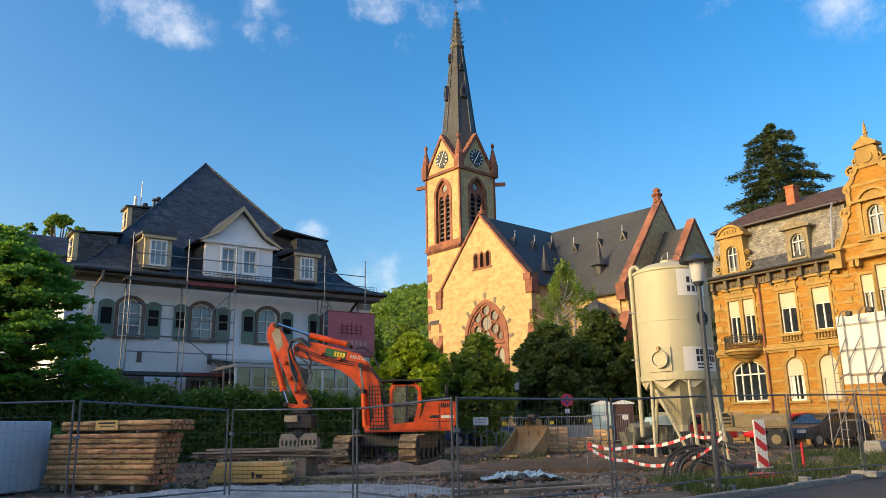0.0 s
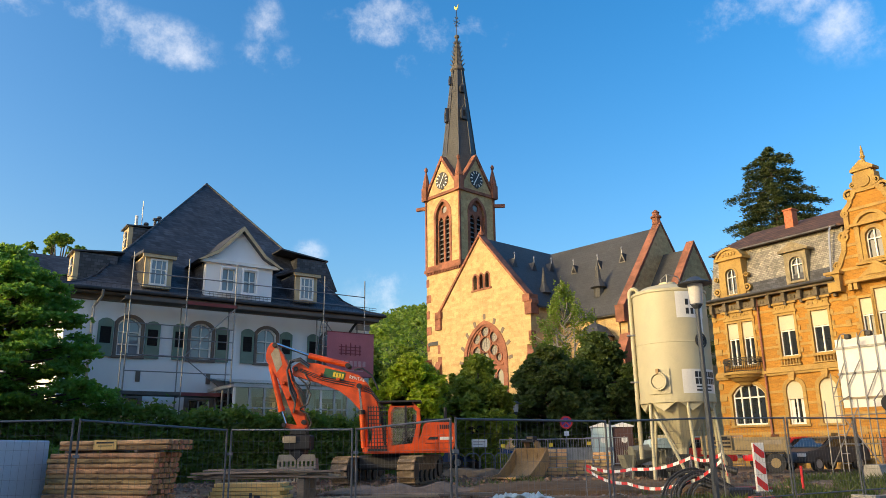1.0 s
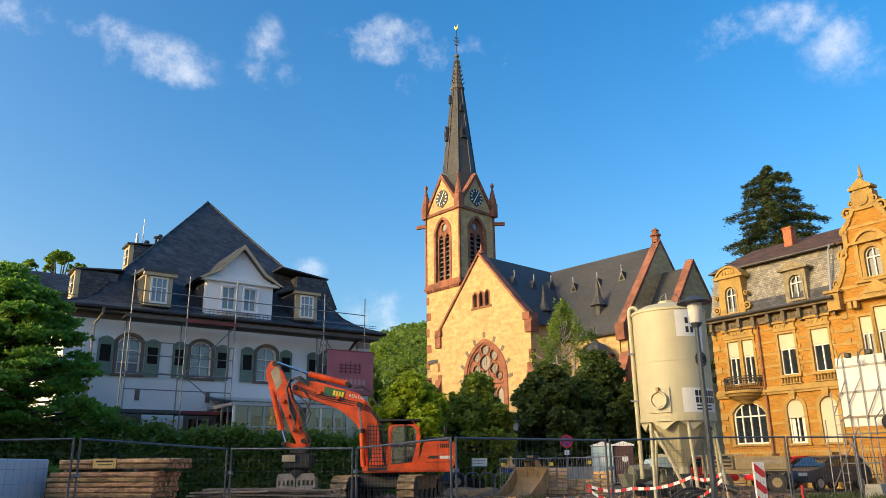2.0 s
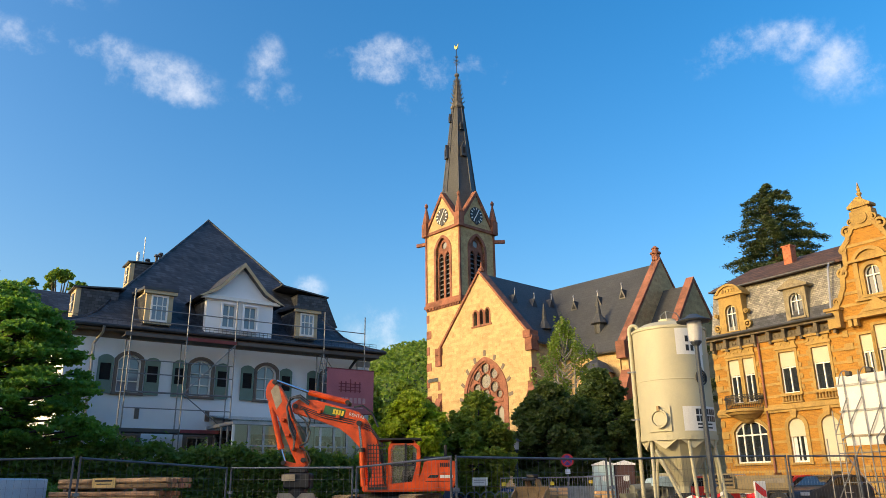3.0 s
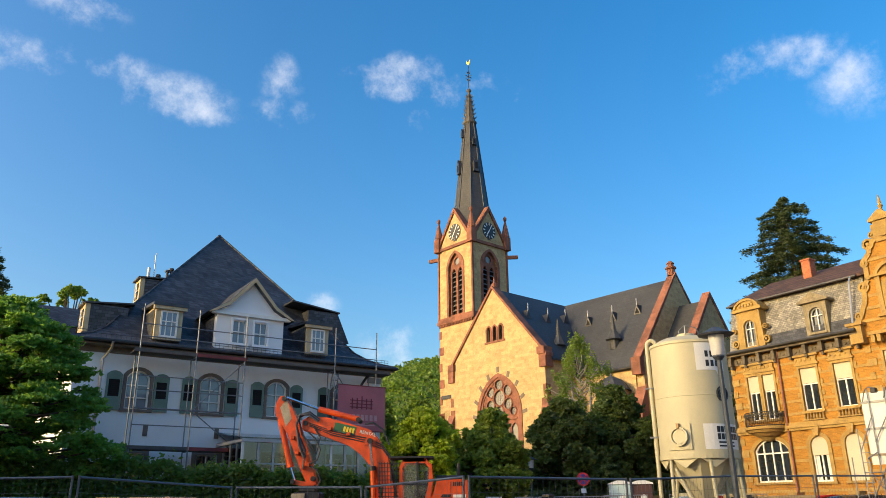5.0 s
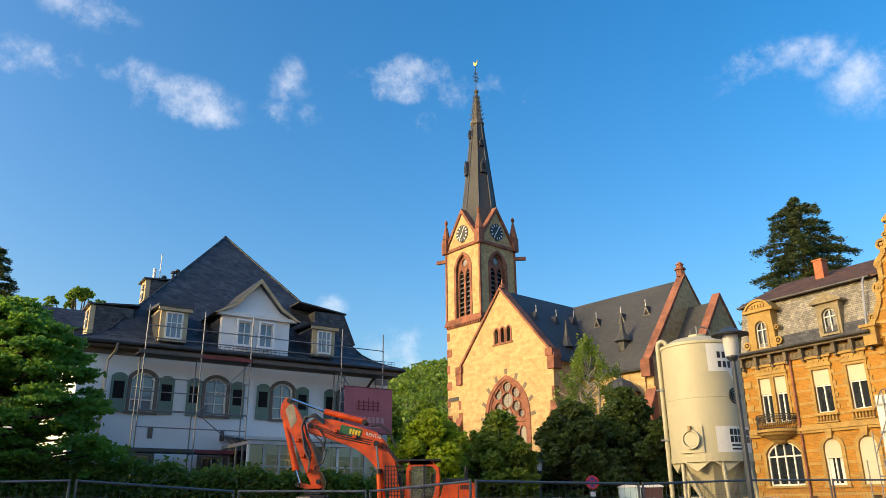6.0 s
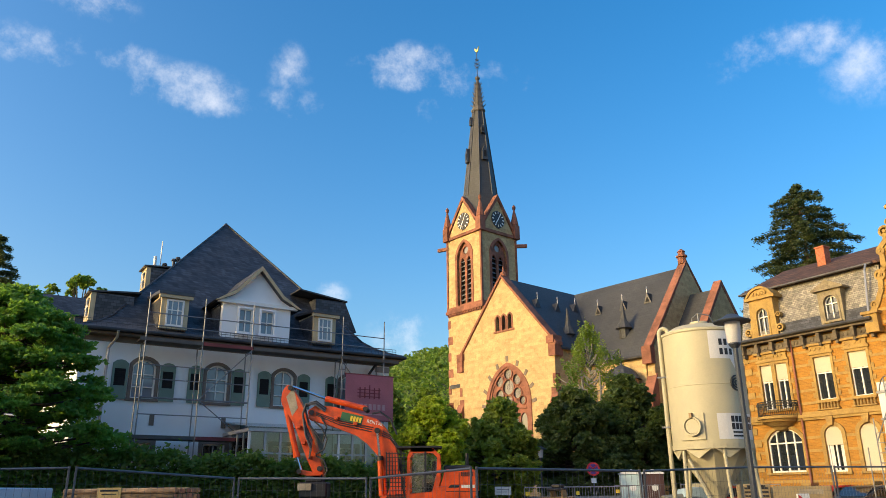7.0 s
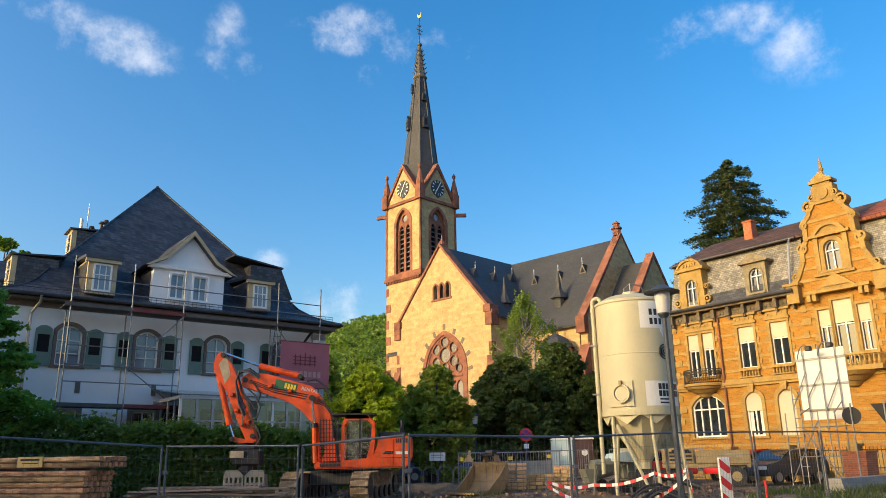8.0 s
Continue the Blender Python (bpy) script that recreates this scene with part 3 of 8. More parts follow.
# ---- the church ----
def build_church():
    c = thing("church", 3.79, 75.0, 0, -48, "yellow sandstone church with red stone trim and slate roofs", "church")
    z0 = 0.3
    EZ, RZ, HW = 15.0, 22.65, 6.6
    # west gable with the great pointed window
    big = hole(-2.25, 3.05, 6.5, 9.9, 3.55, 12, True)
    lan = [hole(a - 0.25, a + 0.25, 17.2, 18.3, 0.4, 5, True) for a in (-0.72, 0.14, 1.0)]
    bm = wall(B(), [(-HW, z0), (HW, z0), (HW, EZ), (0, RZ), (-HW, EZ)], [big] + lan, 0, 0.7)
    gable = part("gable_wall", bm, SANDSTONE, c, "pale yellow ashlar gable wall")
    bm = B()
    ring(bm, big, grow(big, 0.42), -0.08, 0.3)
    ring(bm, shrink(big, 0.22), big, 0.03, 0.5)
    part("window_arch", bm, RED_STONE, c, "moulded red stone pointed arch")
    bm = B()
    inn = shrink(big, 0.2)
    RX, RC = 0.4, 11.45
    foils = [(RX + 1.38 * math.cos(math.pi * (i + 0.5) / 3), RC + 1.32 * math.sin(math.pi * (i + 0.5) / 3), 0.56) for i in range(6)]
    foils += [(RX + q * 1.85, 10.05, 0.42) for q in (-1, 1)]
    holes = [circle(RX, RC, 0.72, 20)] + [circle(x, z, r, 16) for x, z, r in foils]
    for k in (-1.35, -0.1, 1.15, 2.3):
        holes.append(hole(RX - 0.4 + k - 0.42, RX - 0.4 + k + 0.42, 6.9, 8.3, 0.6, 5, True))
    wall(bm, inn, holes, 0.1, 0.2)
    rose = part("rose_window", bm, RED_STONE, c, "red stone rose tracery with round lights")
    bm = slab(B(), [(x, 0.24, z) for x, z in inn], (0, 0.04, 0))
    part("pane", bm, CHURCH_GLASS, rose, "grey leaded glass")
    for x, z, r in foils + [(RX, RC, 0.78)]:        # a moulded rim and lead cames in each light
        part("rim", annulus(B(), x, z, r - 0.05, r + 0.06, 0.02, 0.11, 18), RED_STONE, rose)
        bm = annulus(B(), x, z, r * 0.42, r * 0.42 + 0.05, 0.2, 0.235, 12)
        for i in range(4):
            a = math.pi * i / 4
            bar(bm, (x - r * math.cos(a), 0.22, z - r * math.sin(a)), (x + r * math.cos(a), 0.22, z + r * math.sin(a)), 0.02, 0.035)
        part("lead_came", bm, QUOIN, rose)
    part("transom", box(B(), -2.0, 2.8, 0.0, 0.11, 9.25, 9.5), RED_STONE, rose)
    for x, z in grow(big, 0.78)[1:-1:3]:        # blocks set in the wall round the arch
        m = pose(x, 0, z, 0, math.degrees(math.atan2(x - 0.4, max(0.5, z - 9.0))), 0)
        part("arch_stone", box(B(), -0.17, 0.17, -0.04, 0.1, -0.28, 0.28), CASING, c, m=m)
    for o, a in zip(lan, (-0.72, 0.14, 1.0)):
        bm = ring(B(), o, grow(o, 0.17, 0.17), -0.05, 0.3)
        w = part("lancet_window", bm, RED_STONE, c, "red stone lancet opening")
        # not glass: a near-black sheet paints the shade within the lancet
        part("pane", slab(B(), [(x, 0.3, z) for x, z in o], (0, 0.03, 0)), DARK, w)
    part("lancet_sill", box(B(), -1.3, 1.58, -0.09, 0.1, 16.98, 17.16), RED_STONE, c)
    for s in (-1, 1):       # raking copings and kneelers
        bm = slab(B(), [(0, -0.18, RZ + 0.32), (s * 6.95, -0.18, EZ + 0.02), (s * 6.95, -0.18, EZ - 0.32), (0, -0.18, RZ - 0.02)], (0, 1.0, 0))
        part("gable_coping", bm, RED_STONE, c, "red stone coping")
        bm = box(B(), s * 6.25 - 0.42 + s * 0.2, s * 6.25 + 0.42 + s * 0.2, -0.2, 0.9, EZ - 1.3, EZ - 0.1)
        box(bm, s * 6.35 - 0.45, s * 6.35 + 0.45, -0.3, 0.9, EZ - 0.1, EZ + 0.6)
        part("kneeler", bm, RED_STONE, c)
        for i in range(9):
            w = 0.6 if i % 2 else 0.35
            part("quoin", box(B(), s * (HW + 0.04) - (w if s > 0 else 0), s * (HW + 0.04) + (0 if s > 0 else w), -0.05, 0.6, 1.2 + i * 1.25, 2.1 + i * 1.25), RED_STONE, c)
        bm = slab(B(), [(s * 6.1, -0.9, 0.3), (s * 6.1, -0.9, 8.4), (s * 6.1, 0, 10.4), (s * 6.1, 0, 0.3)], (s * 0.9, 0, 0))
        part("buttress", bm, RED_STONE, c)
    part("apex_stone", lathe(B(), [(0.3, RZ + 0.2), (0.32, RZ + 0.55), (0.12, RZ + 0.7), (0.05, RZ + 1.25)], 8, 0, 0.3), RED_STONE, c)
    # transept arm behind the gable
    bm = box(B(), 5.9, 6.6, 0.7, 5.0, z0, EZ)
    part("side_wall", bm, SANDSTONE, c)
    part("side_wall", box(B(), -6.6, -5.9, 0.7, 5.0, z0, EZ), SANDSTONE, c)
    for s in (-1, 1):
        bm = slab(B(), [(0, 0.7, RZ), (s * 7.0, 0.7, EZ - 0.46), (s * 7.0, 0.7, EZ - 0.66), (0, 0.7, RZ - 0.25)], (0, 10.8, 0))
        part("roof", bm, SLATE_CHURCH, c, "dark slate roof")
    # main nave across
    NR, NY, NE, X0, X1 = 22.6, 11.3, 13.55, -13.0, 14.1
    bm = slab(B(), [(X0, 4.4, z0), (X1 - 0.7, 4.4, z0), (X1 - 0.7, 4.4, NE), (X0, 4.4, NE)], (0, 0.7, 0))
    part("nave_wall", bm, SANDSTONE, c, "pale yellow ashlar nave wall")
    bm = slab(B(), [(X0, 17.5, z0), (X1, 17.5, z0), (X1, 17.5, NE), (X0, 17.5, NE)], (0, 0.7, 0))
    part("nave_wall", bm, SANDSTONE, c)
    for s in (-1, 1):
        bm = slab(B(), [(X0, NY, NR), (X0, NY + s * 7.25, NE - 0.3), (X0, NY + s * 7.25, NE - 0.55), (X0, NY, NR - 0.3)], (X1 - X0 - 0.4, 0, 0))
        part("roof", bm, SLATE_CHURCH, c, "dark slate roof")
    part("gutter", tube(B(), (6.8, 3.98, NE - 0.45), (X1 - 0.7, 3.98, NE - 0.45), 0.12, 6), ZINC, c)
    # east gable of the nave: a dark wall with a red parapet and a pinnacle
    bm = slab(B(), [(X1 - 0.5, 4.3, z0), (X1 - 0.5, 18.3, z0), (X1 - 0.5, 18.3, NE), (X1 - 0.5, NY, NR + 0.25), (X1 - 0.5, 4.3, NE)], (0.75, 0, 0))
    part("gable_wall", bm, SANDSTONE, c)
    for s in (-1, 1):
        bm = slab(B(), [(X1 - 0.55, NY, NR + 0.6), (X1 - 0.55, NY + s * 7.4, NE + 0.3), (X1 - 0.55, NY + s * 7.4, NE - 0.02), (X1 - 0.55, NY, NR + 0.27)], (0.85, 0, 0))
        part("gable_coping", bm, RED_STONE, c, "red stone parapet coping")
        part("kneeler", box(B(), X1 - 0.62, X1 + 0.34, NY + s * 7.25 - 0.32, NY + s * 7.25 + 0.32, NE - 1.2, NE + 0.35), RED_STONE, c)
    bm = lathe(B(), [(0.42, NR + 0.3), (0.42, NR + 0.95), (0.56, NR + 1.0), (0.56, NR + 1.15), (0.34, NR + 1.25), (0.34, NR + 1.5), (0.42, NR + 1.55), (0.1, NR + 1.85)], 8, X1 - 0.2, NY)
    part("pinnacle", bm, RED_STONE, c)
    part("buttress", slab(B(), [(X1 - 0.6, 3.3, z0), (X1 - 0.6, 3.3, 9.5), (X1 - 0.6, 4.4, 11.5), (X1 - 0.6, 4.4, z0)], (1.0, 0, 0)), RED_STONE, c)
    # lower choir beyond
    CR, CE, C1 = 19.7, 12.7, 17.3
    part("choir_wall", box(B(), X1 + 0.2, C1, NY - 5.2, NY + 5.2, z0, CE), SANDSTONE, c)
    for s in (-1, 1):
        bm = slab(B(), [(X1 + 0.2, NY, CR), (X1 + 0.2, NY + s * 5.5, CE - 0.2), (X1 + 0.2, NY + s * 5.5, CE - 0.4), (X1 + 0.2, NY, CR - 0.3)], (C1 - X1 - 0.5, 0, 0))
        part("roof", bm, SLATE_CHURCH, c, "dark slate roof")
        bm = slab(B(), [(C1 - 0.36, NY, CR + 0.75), (C1 - 0.36, NY + s * 5.6, CE + 0.45), (C1 - 0.36, NY + s * 5.6, CE + 0.0), (C1 - 0.36, NY, CR + 0.25)], (0.82, 0, 0))
        part("gable_coping", bm, RED_STONE, c, "red stone parapet coping")
    bm = slab(B(), [(C1 - 0.3, NY - 5.4, z0), (C1 - 0.3, NY + 5.4, z0), (C1 - 0.3, NY + 5.4, CE), (C1 - 0.3, NY, CR + 0.2), (C1 - 0.3, NY - 5.4, CE)], (0.7, 0, 0))
    part("gable_wall", bm, SANDSTONE, c)
    # lucarnes on the roofs
    pitch_n = (NR - NE + 0.3) / 7.25
    for x, z in ((5.4, 19.2), (8.55, 19.1), (11.4, 19.3), (10.15, 16.1)):
        y = NY - (NR - z) / pitch_n
        d = part("roof_dormer", slab(B(), [(x - 0.42, y - 0.25, z - 0.25), (x + 0.42, y - 0.25, z - 0.25), (x, y - 0.25, z + 0.75)], (0, 1.1, 0)), ZINC, c, "small triangular slate dormer")
        # no real hole: a near-black triangle paints the shaded opening
        part("opening", slab(B(), [(x - 0.26, y - 0.27, z - 0.15), (x + 0.26, y - 0.27, z - 0.15), (x, y - 0.27, z + 0.4)], (0, 0.015, 0)), DARK, d)
        part("dormer_finial", lathe(B(), [(0.05, z + 0.7), (0.04, z + 1.15), (0.09, z + 1.2), (0.02, z + 1.4)], 6, x, y - 0.2), PALE_ZINC, d)
    bm = lathe(B(), [(0.5, 15.4), (0.5, 16.3), (0.85, 16.4), (0.3, 17.3), (0.06, 19.0)], 8, 10.15, 6.1)
    part("ventilator_turret", bm, SLATE_CHURCH, c, "slate ventilator turret with a slender cap")
    pitch_t = (RZ - EZ + 0.46) / 7.0
    for y, z in ((2.1, 19.5), (5.1, 19.5), (8.4, 20.0)):
        x = (RZ - z) / pitch_t
        d = part("roof_dormer", slab(B(), [(x + 0.25, y - 0.4, z - 0.25), (x + 0.25, y + 0.4, z - 0.25), (x + 0.25, y, z + 0.7)], (-1.1, 0, 0)), ZINC, c, "small triangular slate dormer")
        part("dormer_finial", lathe(B(), [(0.05, z + 0.6), (0.04, z + 1.1), (0.09, z + 1.15), (0.02, z + 1.35)], 6, x + 0.2, y), PALE_ZINC, d)
    bm = lathe(B(), [(0.45, 15.2), (0.45, 16.2), (0.75, 16.3), (0.26, 17.3), (0.05, 19.0)], 8, 5.3, 3.7)
    part("ventilator_turret", bm, SLATE_CHURCH, c, "slate ventilator turret with a slender cap")
    # low stair turret against the nave wall
    bm = lathe(B(), [(1.5, z0), (1.5, 11.2)], 8, 11.5, 3.3)
    part("stair_turret", bm, SANDSTONE, c)
    bm = lathe(B(), [(1.8, 11.1), (1.1, 12.0), (0.12, 12.5), (0.05, 13.9)], 8, 11.5, 3.3)
    part("turret_roof", bm, SLATE_CHURCH, c)
    # tower
    TX0, TX1, TY0, TY1, TE = -13.25, -7.35, 4.2, 9.9, 31.3
    side = pose(0, 0, 0, 0, 0, 90)
    for k, (a, b, y, m) in enumerate(((TX0, TX1, TY0, None), (TY0, TY1, -TX1, side))):
        mid = (a + b) / 2
        o = hole(mid - 1.2, mid + 1.2, 22.5, 28.2, 1.9, 9, True)
        bm = wall(B(), [(a + (0 if k == 0 else 0.7), z0), (b, z0), (b, TE), (a + (0 if k == 0 else 0.7), TE)], [o], y, 0.7)
        tw = part("tower_wall", bm, SANDSTONE, c, "yellow ashlar tower wall", m)
        bm = ring(B(), o, grow(o, 0.35, 0.2), y - 0.07, y + 0.3)
        wi = part("belfry_window", bm, RED_STONE, c, "tall twin-light belfry window with louvres", m)
        bm = wall(B(), shrink(o, 0.02), [hole(mid + s * 0.56 - 0.4, mid + s * 0.56 + 0.4, 22.7, 27.5, 0.8, 6, True) for s in (-1, 1)] + [circle(mid, 29.15, 0.45, 14)], y + 0.25, 0.2)
        part("tracery", bm, RED_STONE, wi)
        bm = B()
        for s in (-1, 1):
            for i in range(9):
                z = 23.1 + i * 0.58
                slab(bm, [(mid + s * 0.56 - 0.4, y + 0.3, z), (mid + s * 0.56 - 0.4, y + 0.34, z + 0.06), (mid + s * 0.56 - 0.4, y + 0.68, z + 0.34), (mid + s * 0.56 - 0.4, y + 0.64, z + 0.28)], (0.8, 0, 0))
        part("louvres", bm, PALE_ZINC, wi, "weathered grey louvre boards")
        # near-black sheet as painted shade behind the louvres
        part("shade_back", box(B(), mid - 1.18, mid + 1.18, y + 0.66, y + 0.69, 22.5, 30.0), DARK, wi)
        part("roundel", disc(B(), mid, 29.15, 0.5, y + 0.4, y + 0.44, 14), CHURCH_GLASS, wi)
        # clock gable
        bm = slab(B(), [(a + 0.3, y, TE), (b - 0.3, y, TE), (mid, y, 35.3)], (0, 0.6, 0))
        part("clock_gable", bm, SANDSTONE, c, "", m)
        for s in (-1, 1):
            e = (b - a) / 2
            bm = slab(B(), [(mid, y - 0.16, 35.95), (mid + s * e * 1.0, y - 0.16, TE + 0.35), (mid + s * e * 1.0, y - 0.16, TE - 0.15), (mid, y - 0.16, 35.35)], (0, 0.8, 0))
            part("gable_coping", bm, RED_STONE, c, "red stone coping", m)
        bm = slab(B(), [(a + 0.3, y + 0.6, TE), (b - 0.3, y + 0.6, TE), (mid, y + 0.6, 35.4)], (0, 2.4, 0))
        part("gable_roof", bm, SLATE_CHURCH, c, "", m)
        cl = part("clock", disc(B(), mid, 32.75, 1.05, y - 0.07, y + 0.05, 28), CLOCK_BLACK, c, "round black clock dial with gilt marks", m)
        for i in range(12):
            an = math.pi * i / 6
            bm = bar(B(), (mid + 0.68 * math.cos(an), y - 0.085, 32.75 + 0.68 * math.sin(an)), (mid + 0.98 * math.cos(an), y - 0.085, 32.75 + 0.98 * math.sin(an)), 0.02, 0.13)
            part("hour_mark", bm, WHITE_PLASTIC, cl)
        bm = bar(B(), (mid, y - 0.1, 32.75), (mid + 0.42, y - 0.1, 33.5), 0.02, 0.1)
        bar(bm, (mid, y - 0.1, 32.75), (mid - 0.38, y - 0.1, 32.2), 0.02, 0.13)
        part("clock_hands", bm, WHITE_PLASTIC, cl)
        part("string_course", box(B(), a - 0.18, b + 0.18, y - 0.2, y + 0.1, TE - 0.45, TE - 0.1), RED_STONE, c, "red stone string course", m)
        bm = box(B(), a - 0.22, b + 0.22, y - 0.25, y + 0.1, 21.7, 22.05)
        box(bm, a - 0.12, b + 0.12, y - 0.14, y + 0.1, 22.05, 22.45)
        for i in range(22):
            x = a + (b - a) * (i + 0.5) / 22
            box(bm, x - 0.07, x + 0.07, y - 0.2, y + 0.1, 21.4, 21.7)
        part("string_course", bm, RED_STONE, c, "dentilled red stone string course", m)
    bm = box(B(), TX0, TX0 + 0.7, TY0 + 0.7, TY1, z0, TE)
    box(bm, TX0 + 0.7, TX1 - 0.7, TY1 - 0.7, TY1, z0, TE)
    part("tower_wall", bm, SANDSTONE, c)
    for x, y in ((TX0, TY0), (TX1, TY0), (TX1, TY1), (TX0, TY1)):
        bm = B()
        box(bm, x - 0.12, x + 0.12, y - 0.12, y + 0.12, 22.4, TE - 0.4)
        for i in range(11):
            w = 0.75 if i % 2 else 0.42
            sx, sy = (1 if x == TX0 else -1), (1 if y == TY0 else -1)
            part("quoin", box(B(), min(x - sx * 0.05, x + sx * w), max(x - sx * 0.05, x + sx * w), min(y - sy * 0.05, y + sy * w), max(y - sy * 0.05, y + sy * w), 1.0 + i * 1.9, 1.95 + i * 1.9), RED_STONE, c)
        part("corner_shaft", bm, RED_STONE, c)
        bm = box(B(), x - 0.42, x + 0.42, y - 0.42, y + 0.42, TE - 0.5, TE + 1.2)
        lathe(bm, [(0.42, TE + 1.2), (0.5, TE + 1.35), (0.3, TE + 2.4), (0.1, TE + 3.3), (0.2, TE + 3.45), (0.22, TE + 3.75), (0.05, TE + 4.0)], 8, x, y)
        part("pinnacle", bm, RED_STONE, c, "red stone corner pinnacle")
    for x, y, dx, dy in ((TX0, TY0, -1, -0.15), (TX1, TY1, 0.5, 0.8), (TX0, TY1, -0.7, 0.7)):
        bm = bar(B(), (x, y, TE - 1.35), (x + dx * 1.5, y + dy * 1.5, TE - 1.25), 0.35, 0.4)
        part("gargoyle", bm, RED_STONE, c, "stone water spout")
    for i, z in enumerate((18.2,)):
        for dx in (-0.45, 0.45):
            o = hole(-10.3 + 1.9 + dx - 0.25, -10.3 + 1.9 + dx + 0.25, 16.4, 17.6, 0.4, 5, True)
            w = part("stair_window", ring(B(), o, grow(o, 0.18, 0.18), TY0 - 0.06, TY0 + 0.05), RED_STONE, c)
            # not glass: near-black sheet on the wall, painted as a shaded opening
            part("pane", slab(B(), [(p, TY0 - 0.02, q) for p, q in o], (0, 0.015, 0)), DARK, w)
    part("plinth", slab(B(), [(TX0 - 1.2, TY0 - 0.9, z0), (TX0 - 1.2, TY0 - 0.9, 8.2), (TX0 - 0.2, TY0 - 0.9, 11.2), (TX0 + 0.6, TY0 - 0.9, 11.2), (TX0 + 0.6, TY0 - 0.9, z0)], (0, 1.5, 0)), RED_STONE, c, "stepped red stone buttress")
    # spire
    sx, sy = -10.22, 7.05
    bm = lathe(B(), [(3.0, 31.6), (2.75, 32.6), (2.12, 36.2), (0.72, 48.3)], 8, sx, sy)
    part("spire", bm, SLATE_CHURCH, c, "tall octagonal slate spire")
    for i in range(8):
        a = 2 * math.pi * i / 8
        bm = pipe(B(), [(sx + r * math.cos(a), sy + r * math.sin(a), z) for r, z in ((2.14, 36.2), (0.74, 48.3))], 0.07, 5)
        part("spire_ridge", bm, ZINC, c)
    bm = lathe(B(), [(0.78, 48.2), (0.92, 48.35), (0.92, 48.6), (0.7, 48.75), (0.16, 53.0), (0.32, 53.15), (0.32, 53.35), (0.05, 53.6)], 8, sx, sy)
    for k in range(6):
        z, r = 49.1 + k * 0.62, 0.68 - k * 0.085
        for i in range(8):
            a = 2 * math.pi * i / 8
            tube(bm, (sx + r * math.cos(a), sy + r * math.sin(a), z), (sx + (r + 0.3) * math.cos(a), sy + (r + 0.3) * math.sin(a), z + 0.28), 0.09, 5, 0.04)
    part("spire_crown", bm, SOOT_GREY, c, "openwork stone crown with crockets")
    bm = tube(B(), (sx, sy, 53.4), (sx, sy, 57.2), 0.05, 6)
    for z, w in ((55.4, 0.55), (56.0, 0.32), (54.9, 0.32)):
        bar(bm, (sx - w, sy, z), (sx + w, sy, z), 0.06, 0.07)
        bar(bm, (sx, sy - w, z), (sx, sy + w, z), 0.06, 0.07)
    part("cross", bm, ZINC, c, "wrought iron cross")
    bm = slab(B(), [(sx - 0.4, sy, 57.6), (sx - 0.05, sy, 57.15), (sx + 0.2, sy, 57.3), (sx + 0.35, sy, 57.95), (sx + 0.15, sy, 57.6), (sx - 0.1, sy, 57.6), (sx - 0.35, sy, 58.0)], (0.05, 0.08, 0))
    part("weathercock", bm, GOLD, c, "gilded weathercock")
    for a, z in ((-110, 41.6), (-20, 41.6), (-110, 46.6), (-20, 45.2)):
        r = 2.2 - (z - 36.2) * 0.12
        h, w = (1.3, 0.34) if z < 42 else (0.8, 0.22)
        m = pose(sx, sy, 0, 0, 0, a + 90)
        bm = slab(B(), [(-w, -r - 0.25, z - h / 2), (w, -r - 0.25, z - h / 2), (w, -r - 0.25, z + h * 0.4), (0, -r - 0.25, z + h), (-w, -r - 0.25, z + h * 0.4)], (0, 0.7, 0))
        d = part("spire_lucarne", bm, ZINC, c, "small gabled spire lucarne", m)
        # no real hole: near-black sheet paints the lucarne's shaded opening
        part("opening", box(B(), -w * 0.5, w * 0.5, -r - 0.27, -r - 0.24, z - h * 0.25, z + h * 0.4), DARK, d)


build_church()

